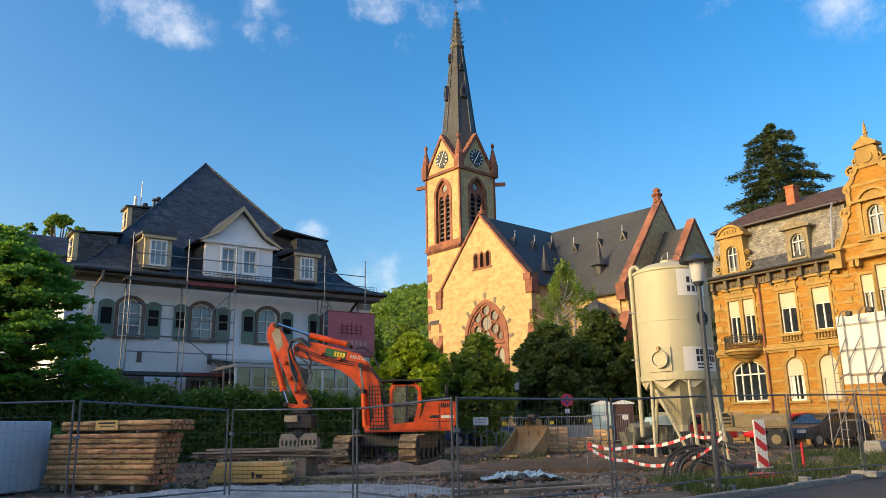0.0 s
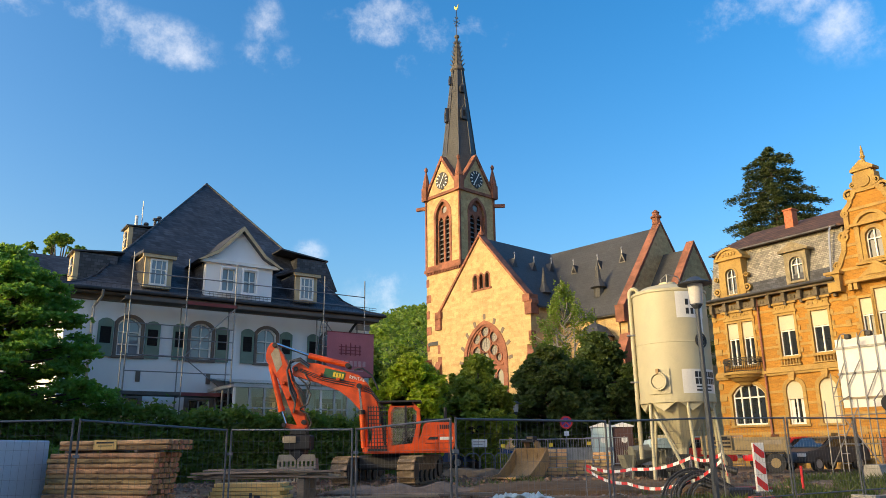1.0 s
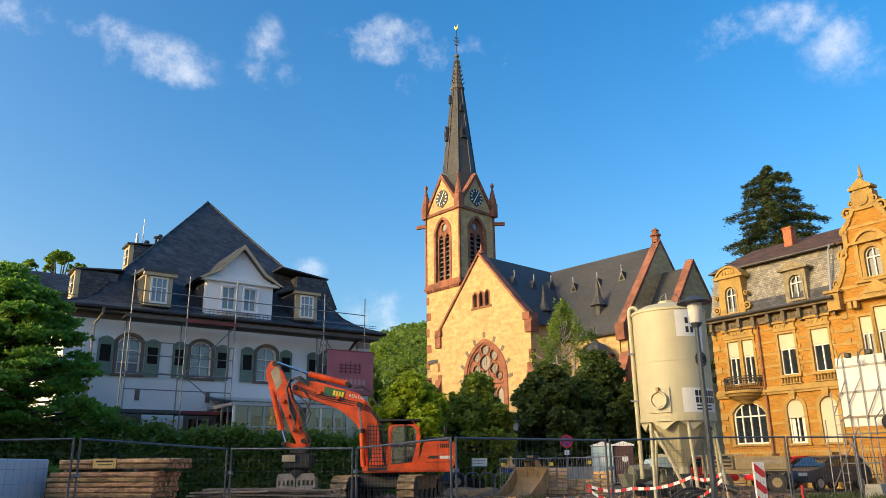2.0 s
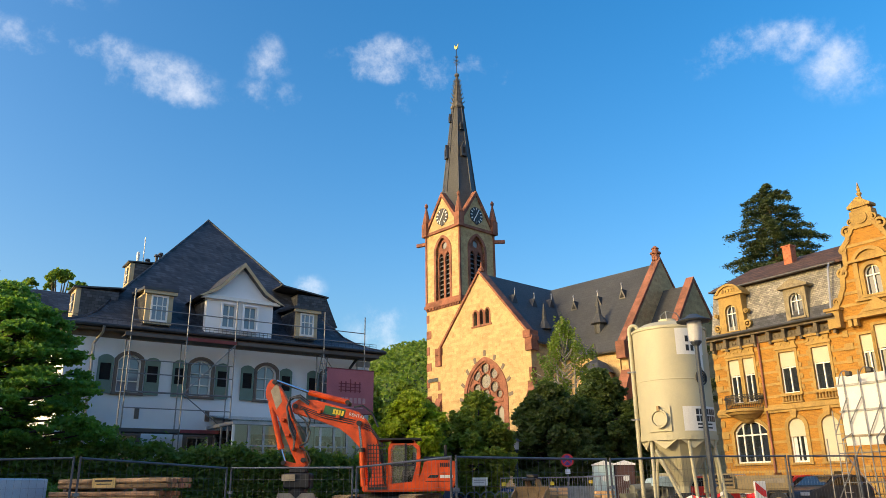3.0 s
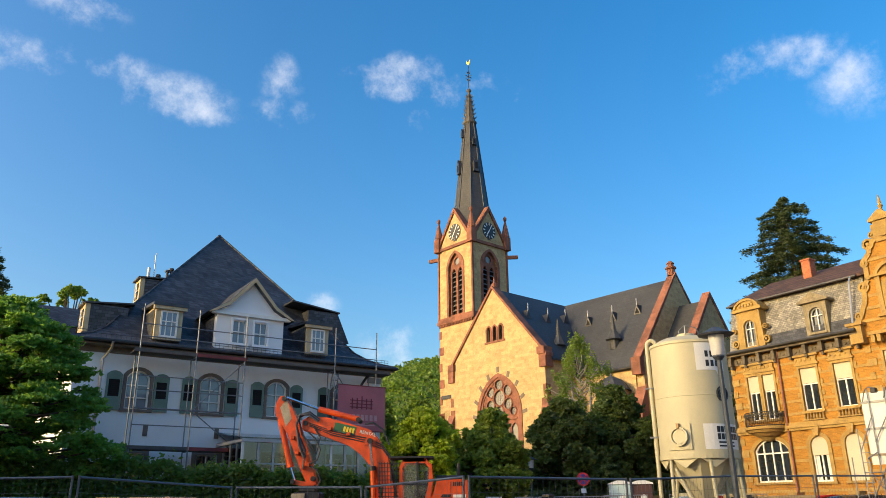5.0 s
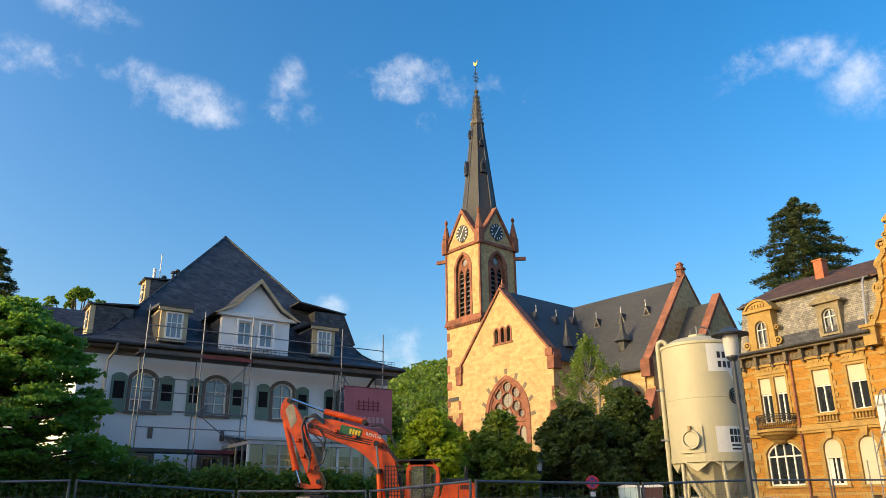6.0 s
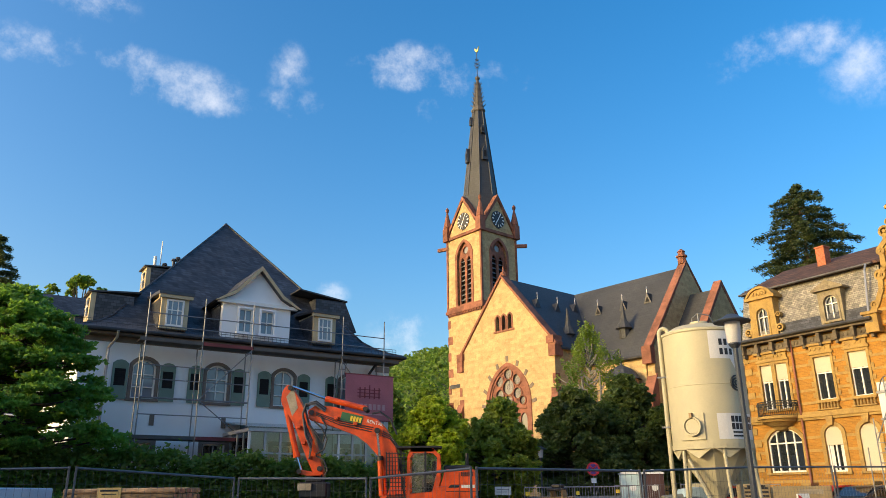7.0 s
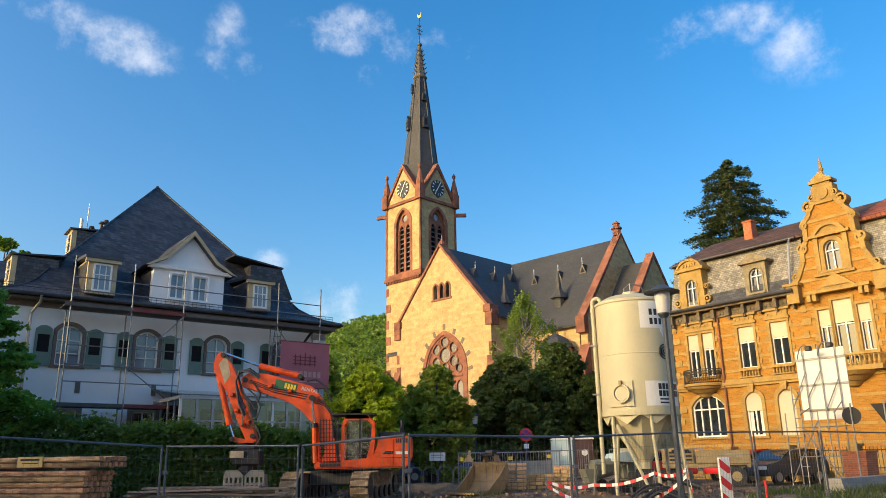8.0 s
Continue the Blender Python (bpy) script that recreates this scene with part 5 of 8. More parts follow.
        box(bm, x - w + 0.08, x + w - 0.08, -0.1, 0.0, 8.62, 8.98)
        box(bm, x - w - 0.08, x + w + 0.08, -0.22, 0.0, 8.98, 9.1)
        n = int(w * 8)
        for i in range(n):
            k = x - w + 0.15 + (2 * w - 0.3) * i / (n - 1)
            disc(bm, k, 8.8, 0.08, -0.14, -0.09, 8)
        part("carved_lintel", bm, GOLD_STONE, v, "carved yellow stone lintel")
    # pale stone bands through the brick
    blocked = [(x - w - 0.2, x + w + 0.2, a - 0.2, b + r + 0.2) for x, w, a, b, r in first] + [(x - w - 0.14, x + w + 0.14, a - 0.2, b + 0.6) for x, w, a, b in second]
    for z in (0.9, 1.75, 2.65, 3.35, 4.05, 5.9, 6.6, 7.3, 8.0, 8.75):
        xs = [0.0]
        for a, b, c, d in sorted(blocked):
            if c < z + 0.1 and d > z - 0.1:
                xs += [max(a, xs[-1]), max(b, xs[-1])]
        xs.append(W)
        for a, b in zip(xs[::2], xs[1::2]):
            if b - a > 0.06:
                part("stone_band", box(B(), a, b, -0.03, 0.0, z - 0.07, z + 0.07), GOLD_STONE, v)
    for x in (0.0, 8.35, 12.4):
        for k in range(13):
            z = 0.2 + k * 0.7
            w = 0.5 if k % 2 else 0.3
            part("quoin", box(B(), x, x + w, -0.06, 0.0, z, z + 0.36), GOLD_STONE, v)
    bm = box(B(), -0.05, W, -0.14, 0.0, 4.98, 5.12)
    box(bm, -0.05, W, -0.22, 0.0, 5.12, 5.28)
    box(bm, -0.05, W, -0.12, 0.0, 5.28, 5.42)
    part("string_course", bm, GOLD_STONE, v, "moulded stone string course")
    part("plinth", box(box(B(), -0.06, W, -0.1, 0.0, Z0, 1.15), -0.08, W, -0.16, 0.0, 1.15, 1.3), GOLD_STONE, v)
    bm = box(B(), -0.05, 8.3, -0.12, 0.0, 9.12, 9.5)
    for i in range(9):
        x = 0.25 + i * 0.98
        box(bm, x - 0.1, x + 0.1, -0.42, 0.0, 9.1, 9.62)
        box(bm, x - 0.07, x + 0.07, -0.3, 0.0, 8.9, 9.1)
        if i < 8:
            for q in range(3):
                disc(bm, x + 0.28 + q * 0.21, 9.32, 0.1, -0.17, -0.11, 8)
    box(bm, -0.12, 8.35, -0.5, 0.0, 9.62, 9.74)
    part("frieze", bm, FRIEZE_STONE, v, "dark bracketed frieze under the eaves")
    part("gutter", box(tube(B(), (-0.3, -0.62, 9.84), (8.3, -0.62, 9.84), 0.1, 8), -0.25, 8.3, -0.62, 0.2, 9.74, 9.8), ZINC, v)
    # balustrades under the first-floor windows, and the iron balcony
    for x in (4.95, 6.95):
        bm = box(B(), x - 0.66, x + 0.66, -0.2, 0.0, 5.45, 5.52)
        box(bm, x - 0.66, x + 0.66, -0.2, 0.0, 5.84, 5.92)
        for i in range(7):
            k = x - 0.54 + i * 0.18
            lathe(bm, [(0.04, 5.52), (0.065, 5.62), (0.03, 5.76), (0.055, 5.84)], 7, k, -0.12)
        part("balustrade", bm, GOLD_STONE, v)
    b = part("balcony_slab", lathe(B(), [(0.1, 4.5), (0.3, 4.56), (0.52, 4.76), (0.64, 4.78), (0.92, 4.98), (1.04, 5.0), (1.14, 5.14), (1.25, 5.16), (1.25, 5.3)], 36, 1.92, -0.0), GOLD_STONE, v, "rounded stone balcony on a bracket")
    bm = B()
    pts = [(1.92 - 1.2 * math.cos(math.pi * i / 16), -1.2 * math.sin(math.pi * i / 16) * 0.85 - 0.05) for i in range(17)]
    for z in (5.36, 5.85, 6.12):
        pipe(bm, [(x, y, z) for x, y in pts], 0.025, 5)
    for i in range(32):
        k = i / 2
        j = min(15, int(k))
        f = k - j
        x, y = pts[j][0] * (1 - f) + pts[j + 1][0] * f, pts[j][1] * (1 - f) + pts[j + 1][1] * f
        pipe(bm, [(x, y, 5.32), (x, y - 0.03, 5.6), (x, y, 5.85), (x, y, 6.12)], 0.014, 4)
        annulus(bm, x, 5.98, 0.05, 0.075, y - 0.012, y + 0.012, 8)
    part("balcony_rail", bm, BLACK_PAINT, b, "curled wrought iron balcony rail")
    part("downpipe", tube(B(), (3.28, -0.12, Z0), (3.28, -0.12, 9.6), 0.06, 8), RED_STONE, v, "rust-red downpipe")
    # mansard
    bm = slab(B(), [(0.1, -0.1, GZ + 0.1), (0.1, 0.7, 12.92), (0.1, D - 0.6, 12.92), (0.1, D, GZ + 0.1)], (8.5, 0, 0))
    part("mansard", bm, SLATE_GREY, v, "steep mansard of mottled grey slates")
    bm = slab(B(), [(0.05, 0.4, 12.93), (0.05, D - 0.4, 12.93), (0.05, D - 0.6, 13.2), (0.05, 5.5, 15.35), (0.05, 0.55, 13.12)], (W, 0, 0))
    part("roof", bm, TILE_BROWN, v, "brown clay tile roof")
    part("roof_gutter", tube(B(), (0, 0.36, 12.96), (8.4, 0.36, 12.96), 0.07, 7), ZINC, v)
    part("apron", slab(B(), [(2.9, -0.13, GZ + 0.12), (2.9, 0.1, GZ + 0.95), (2.9, 0.13, GZ + 0.95), (2.9, -0.05, GZ + 0.12)], (5.0, 0, 0)), SLATE, v)
    part("downpipe", pipe(B(), [(8.1, 0.34, 12.95), (8.05, 0.2, 12.6), (8.05, -0.2, 10.2)], 0.06, 7), PALE_ZINC, v)
    # two mansard dormers: a carved stone one and a slim slate one
    d = part("stone_dormer", wall(B(), [(0.85, GZ + 0.1), (2.7, GZ + 0.1), (2.55, 12.3), (1.0, 12.3)], [hole(1.4, 2.15, 10.1, 11.35, 0.38)], -0.16, 1.2), GOLD_STONE, v, "carved yellow stone dormer with a round pediment")
    bm = box(B(), 0.75, 2.8, -0.3, 1.0, 12.3, 12.48)
    part("cornice", bm, GOLD_STONE, d)
    o = arch(0.85, 2.7, 12.48, 0.6, 12)
    part("pediment", slab(B(), [(x, -0.2, z) for x, z in o], (0, 1.2, 0)), GOLD_STONE, d)
    part("pediment_rim", ring(B(), [(x, z) for x, z in arch(1.0, 2.55, 12.52, 0.42, 12)], o, -0.3, -0.19), GOLD_STONE, d)
    for k in range(5):
        part("carved_rib", box(B(), 1.35 + k * 0.2, 1.45 + k * 0.2, -0.26, -0.19, 12.55, 12.75), GOLD_STONE, d)
    for s in (0.72, 2.83):
        for z, r in ((10.4, 0.24), (11.2, 0.15)):
            sb = B()
            scroll(sb, s, z, r, -0.2, 0.1)
            part("scroll", sb, GOLD_STONE, d)
    window(d, 1.4, 2.15, 10.1, 11.35, 0.38, -0.12, casing=GOLD_STONE, border=0.1, proud=0.08, cols=2, rows=(0.68,), bar_w=0.06, label="white arched dormer window")
    d = part("slate_dormer", wall(B(), [(5.35, GZ + 0.3), (6.7, GZ + 0.3), (6.7, 11.92), (5.35, 11.92)], [hole(5.65, 6.45, 10.2, 11.2, 0.4)], -0.12, 1.2), WORN_STONE, v, "slim grey dormer with a pointed pediment")
    bm = slab(B(), [(5.1, -0.3, 11.92), (6.95, -0.3, 11.92), (6.95, -0.3, 12.02), (6.02, -0.3, 12.48), (5.1, -0.3, 12.02)], (0, 1.4, 0))
    part("pediment", bm, WORN_STONE, d)
    window(d, 5.65, 6.45, 10.2, 11.2, 0.4, -0.08, casing=WORN_STONE, border=0.09, proud=0.08, cols=2, rows=(0.68,), bar_w=0.06, label="white arched dormer window")
    # the curved Flemish gable
    cx, y = 10.55, -0.12
    half = [(2.4, 9.4), (2.4, 10.1), (2.0, 10.5), (1.62, 11.3), (1.55, 12.1), (1.28, 12.4), (1.25, 13.1), (1.35, 13.4), (0.95, 13.8), (0.85, 14.2), (0.5, 14.5), (0.45, 15.3)]
    outline = [(cx - x, z) for x, z in half] + [(cx + x, z) for x, z in half[::-1]]
    part("gable_wall", wall(B(), outline, [hole(cx - 0.42, cx + 0.42, 10.6, 11.8, 0.4)], y, 0.55), GOLD_BRICK, v, "curved brick Flemish gable with scrolled stone edges")
    for s in (-1, 1):
        pts = [(cx + s * x, z) for x, z in half[1:]]
        for (a, b), (c, e) in zip(pts, pts[1:]):
            part("coping_stone", bar(B(), (a, y + 0.2, b), (c, y + 0.2, e), 0.62, 0.26), GOLD_STONE, v, "yellow stone gable edge")
        for x, z, r in ((1.55, 12.05, 0.3), (2.1, 10.55, 0.22), (1.3, 13.3, 0.22), (0.9, 14.3, 0.32), (0.6, 14.75, 0.2)):
            sb = B()
            scroll(sb, cx + s * x, z, r, y - 0.12, y + 0.45)
            part("scroll", sb, GOLD_STONE, v)
    for z, w in ((10.25, 2.2), (10.9, 1.75), (11.55, 1.55), (12.55, 1.2), (13.45, 1.15)):
        for a, b in ((-w, -0.66), (0.66, w)) if 10.5 < z < 13.0 else ((-w, w),):
            part("stone_band", box(B(), cx + a, cx + b, y - 0.04, y, z - 0.08, z + 0.08), GOLD_STONE, v)
    window(v, cx - 0.42, cx + 0.42, 10.6, 11.8, 0.4, y, casing=GOLD_STONE, border=0.22, proud=0.09, cols=2, rows=(0.66,), bar_w=0.07, label="round-arched white gable window in carved stone")
    bm = B()
    for s in (-1, 1):
        box(bm, cx + s * 0.78 - 0.13, cx + s * 0.78 + 0.13, y - 0.14, y, 10.45, 12.45)
    box(bm, cx - 1.1, cx + 1.1, y - 0.25, y, 12.45, 12.6)
    o = arch(cx - 0.9, cx + 0.9, 12.6, 0.6, 12)
    ring(bm, arch(cx - 0.68, cx + 0.68, 12.6, 0.42, 12), o, y - 0.22, y)
    slab(bm, [(x, y - 0.08, z) for x, z in o], (0, 0.07, 0))
    box(bm, cx - 1.05, cx + 1.05, y - 0.2, y, 10.32, 10.45)
    part("window_pediment", bm, GOLD_STONE, v, "carved stone aedicule with a round pediment")
    bm = slab(B(), [(cx - 1.0, y - 0.3, 9.62), (cx + 1.0, y - 0.3, 9.62), (cx, y - 0.3, 10.4)], (0, 0.3, 0))
    slab(bm, [(cx - 0.7, y - 0.36, 9.7), (cx + 0.7, y - 0.36, 9.7), (cx, y - 0.36, 10.2)], (0, 0.05, 0))
    box(bm, cx - 1.7, cx + 1.7, y - 0.35, y, 9.42, 9.6)
    for s in (-1.5, -1.2, 1.2, 1.5):
        box(bm, cx + s - 0.1, cx + s + 0.1, y - 0.3, y, 9.05, 9.42)
    part("bay_pediment", bm, GOLD_STONE, v)
    for s in (-1, 1):
        bm = box(B(), cx + s * 2.3 - 0.34, cx + s * 2.3 + 0.34, -0.5, 0.0, 9.1, 10.05)
        box(bm, cx + s * 2.3 - 0.45, cx + s * 2.3 + 0.45, -0.6, 0.1, 10.05, 10.2)
        part("pier_cap", bm, GOLD_STONE, v)
    bm = box(B(), cx - 0.46, cx + 0.46, y - 0.1, y + 0.4, 14.3, 15.45)
    box(bm, cx - 0.62, cx + 0.62, y - 0.2, y + 0.5, 15.45, 15.6)
    slab(bm, [(cx - 0.6, y - 0.2, 15.6), (cx + 0.6, y - 0.2, 15.6), (cx, y - 0.2, 16.05)], (0, 0.7, 0))
    lathe(bm, [(0.14, 15.95), (0.08, 16.15), (0.15, 16.3), (0.08, 16.4), (0.1, 16.5), (0.02, 16.95)], 8, cx, y + 0.2)
    disc(bm, cx, 14.85, 0.34, y - 0.18, y - 0.1, 12)
    part("gable_finial", bm, GOLD_STONE, v, "stone finial with a shield")
    # oriel bay with a stone balcony under the gable
    bm = box(B(), cx - 1.75, cx + 1.75, -0.65, 0.0, 5.2, 5.45)
    lathe(bm, [(0.12, 4.45), (0.3, 4.5), (0.5, 4.72), (0.62, 4.74), (0.9, 4.98), (1.05, 5.0), (1.25, 5.2)], 32, cx, 0.0)
    for i in range(15):
        k = cx - 1.6 + i * 0.2286
        lathe(bm, [(0.05, 5.45), (0.08, 5.6), (0.04, 5.85), (0.07, 5.98)], 6, k, -0.55)
    box(bm, cx - 1.75, cx + 1.75, -0.65, -0.45, 5.98, 6.1)
    part("stone_balcony", bm, GOLD_STONE, v, "yellow stone balcony with turned balusters")
    bm = slab(B(), [(11.0, 0.0, GZ + 0.1), (11.0, 0.7, 12.92), (11.0, D - 0.6, 12.92), (11.0, D, GZ + 0.1)], (W - 11.0, 0, 0))
    part("mansard", bm, SLATE_GREY, v, "steep mansard of mottled grey slates")
    bm = slab(B(), [(11.6, 0.36, 12.96), (11.6, 5.5, 15.45), (11.6, 0.52, 13.22)], (W - 11.6, 0, 0))
    part("roof", bm, TILE_RED, v, "red clay tile roof")
    part("snow_guard", box(B(), 13.2, 18, 0.95, 1.0, 13.38, 13.7), PALE_ZINC, v)
    for x, yy, t, h in ((3.86, 3.86, 14.6, 15.62), (15.6, 4.0, 15.2, 16.6)):
        bm = box(B(), x - 0.28, x + 0.28, yy - 0.3, yy + 0.3, t - 0.6, h)
        box(bm, x - 0.33, x + 0.33, yy - 0.35, yy + 0.35, h, h + 0.1)
        part("chimney", bm, CHIMNEY_BRICK, v, "red brick chimney stack")
    # front garden wall with railing
    f = thing("garden_railing", 17.0, 47.04, 0.2, -55.5, "iron garden railing on a low red stone wall", "railing")
    part("wall_base", box(box(B(), -3.5, 22, -4.6, -4.25, -0.2, 0.45), -3.5, 22, -4.66, -4.19, 0.45, 0.55), GOLD_STONE, f)
    for i in range(9):
        x = -3.4 + i * 3.1
        bm = box(B(), x - 0.2, x + 0.2, -4.7, -4.15, 0.55, 1.6)
        box(bm, x - 0.26, x + 0.26, -4.76, -4.09, 1.6, 1.72)
        part("pier", bm, GOLD_STONE, f)
    for z in (0.68, 1.45):
        part("rail", tube(B(), (-3.4, -4.42, z), (21.5, -4.42, z), 0.022, 5), BLACK_PAINT, f)
    base = tube(B(), (0, 0, 0.55), (0, 0, 1.6), 0.014, 4)
    base = mesh_of("railing_bar", base, BLACK_PAINT)
    for i in range(150):
        o = new("railing_bar", base)
        o.parent = f
        o.matrix_basis = pose(-3.3 + i * 0.165, -4.42, 0)


build_villa()

# ---- trees, hedge and hill ----
RNG = np.random.default_rng(7)


def leaf_mesh(name, centers, size, mat, flat=0.5, aspect=1.6):
    """Many small bent leaves round the given centres, as one mesh."""
    n = len(centers)
    sz = size * RNG.uniform(0.6, 1.35, n)[:, None]
    a = RNG.normal(size=(n, 3))
    a[:, 2] *= flat
    a /= np.linalg.norm(a, axis=1, keepdims=True)
    b = np.cross(a, RNG.normal(size=(n, 3)))
    b /= np.linalg.norm(b, axis=1, keepdims=True)
    nrm = np.cross(a, b)
    v = np.stack([centers - a * sz * aspect / 2, centers + b * sz / 2 + nrm * sz * 0.15, centers + a * sz * aspect / 2, centers - b * sz / 2 + nrm * sz * 0.15], 1).reshape(-1, 3)
    me = bpy.data.meshes.new(name)
    i = np.arange(n) * 4
    f = np.concatenate([np.stack([i, i + 1, i + 2], 1), np.stack([i, i + 2, i + 3], 1)])
    me.from_pydata(v.tolist(), [], f.tolist())
    me.materials.append(mat)
    return me


def clumps(lobes, per, hollow=0.55, droop=0.0):
    """Leaf centres in ball-shaped lobes (x, y, z, rx, rz), thicker towards the skin, gathered in twigs."""
    out = []
    for x, y, z, rx, rz in lobes:
        k = max(6, int(per * rx * rx * 0.12))
        d = RNG.normal(size=(k, 3))
        d /= np.linalg.norm(d, axis=1, keepdims=True)
        r = RNG.uniform(hollow, 1.08, k)[:, None]
        tw = d * r * [rx, rx, rz] + [x, y, z]
        m = 9
        spread = RNG.normal(size=(k, m, 3)) * [rx * 0.13, rx * 0.13, rz * 0.1]
        spread[:, :, 2] -= droop * np.abs(RNG.normal(size=(k, m))) * rz * 0.3
        out.append((tw[:, None, :] + spread).reshape(-1, 3))
    return np.concatenate(out)


def tree(name, x, y, z, lobes, per, leaf, leaf_mat, bark, trunk_r, label, hollow=0.55, droop=0.0, stems=1):
    """A tapered trunk with limbs that reach into each lobe of the crown."""
    t = thing(name, x, y, z, 0, label, "tree")
    top = max(l[2] + l[4] for l in lobes)
    low = min(l[2] - l[4] for l in lobes)
    bm = B()
    for s in range(stems):
        ox, oy = (0, 0) if stems == 1 else (0.35 * math.cos(s * 2.4), 0.35 * math.sin(s * 2.4))
        fork = low + (top - low) * 0.25
        pts = [Vector((ox, oy, -0.3)), Vector((ox * 1.4 + 0.05, oy * 1.4, fork * 0.6)), Vector((ox * 2, oy * 2 + 0.06, fork)), Vector((ox * 2.2, oy * 2.2, top * 0.82))]
        rs = [trunk_r * 1.25, trunk_r, trunk_r * 0.8, trunk_r * 0.15]
        for (p, a), (q, b) in zip(zip(pts, rs), zip(pts[1:], rs[1:])):
            tube(bm, p, q, a, 8, b)
    part("trunk", bm, bark, t)
    for i, (lx, ly, lz, rx, rz) in enumerate(lobes):
        h = max(low * 0.9, lz - rz * 1.3)
        a = Vector((0, 0.03, min(h, top * 0.75)))
        mid = Vector((lx * 0.5, ly * 0.5, (a.z + lz) / 2 - 0.1))
        bm = tube(B(), a, mid, trunk_r * 0.42, 6, trunk_r * 0.28)
        tube(bm, mid, (lx, ly, lz + rz * 0.4), trunk_r * 0.28, 6, 0.02)
        part("limb", bm, bark, t)
    pts = clumps(lobes, per, hollow, droop)
    cr = new("crown", leaf_mesh("crown", pts, leaf, leaf_mat))
    cr.parent = t
    return t


def random_lobes(n, rx, z0, z1, small, seed, squash=0.8):
    g = np.random.default_rng(seed)
    out = []
    for i in range(n):
        h = (i + 0.5) / n
        z = z0 + (z1 - z0) * h
        w = rx * math.sin(math.pi * min(1, 0.18 + 0.82 * h)) ** 0.7
        a = i * 2.4 + g.uniform(-0.4, 0.4)
        k = w * g.uniform(0.35, 0.85)
        s = small * g.uniform(0.75, 1.2)
        out.append((k * math.cos(a), k * math.sin(a), z, s, s * squash))
    return out


def maple_lobes(n):
    """Flat sprays of leaves, widest below the middle, with gaps between."""
    g = np.random.default_rng(17)
    out = []
    for i in range(n):
        h = (i + 0.5) / n
        w = 4.6 * min(1, 0.75 + h * 0.9) * (1 - h * h) ** 0.55
        a = i * 2.4 + g.uniform(-0.5, 0.5)
        k = w * g.uniform(0.1, 1.0) ** 0.6
        s = g.uniform(0.4, 0.85)
        out.append((k * math.cos(a), k * math.sin(a), 1.3 + 7.7 * h - 0.12 * k, s, s * g.uniform(0.2, 0.4)))
    return out


def spruce(name, x, y, z, top, rad, tiers, label, seed, first=0.12, taper=0.8):
    """A conifer: whorls of drooping boughs hung with needles."""
    g = np.random.default_rng(seed)
    t = thing(name, x, y, z, 0, label, "tree")
    part("trunk", tube(B(), (0, 0, -0.3), (0, 0, top), 0.35, 8, 0.03), BARK, t)
    pts, bm = [], B()
    for i in range(tiers):
        f = i / (tiers - 1)
        h = top * (first + (1 - first) * f)
        n = int(9 - 4 * f)
        for k in range(n):
            a = 2 * math.pi * k / n + g.uniform(-0.4, 0.4) + i
            ln = rad * (1 - f) ** taper * g.uniform(0.6, 1.12) + 0.35
            tip = np.array([math.cos(a) * ln, math.sin(a) * ln, h - ln * g.uniform(0.0, 0.22)])
            root = np.array([0, 0, h])
            tube(bm, root, tip, 0.05, 4, 0.01)
            m = int(50 + ln * 150)
            u = g.uniform(0.12, 1.03, m) ** 0.8
            p = root + (tip - root) * u[:, None]
            side = g.normal(size=(m, 3)) * [0.19, 0.19, 0.06] * (0.4 + (ln * 0.35) * (1 - u[:, None] * 0.55))
            p = p + side
            p[:, 2] += 0.25 * np.sin(u * 3.1) - np.abs(g.normal(size=m)) * 0.22
            pts.append(p)
    part("boughs", bm, BARK, t)
    cr = new("needles", leaf_mesh("needles", np.concatenate(pts), 0.085, LEAF_SPRUCE, 0.4, 3.6))
    cr.parent = t
    return t


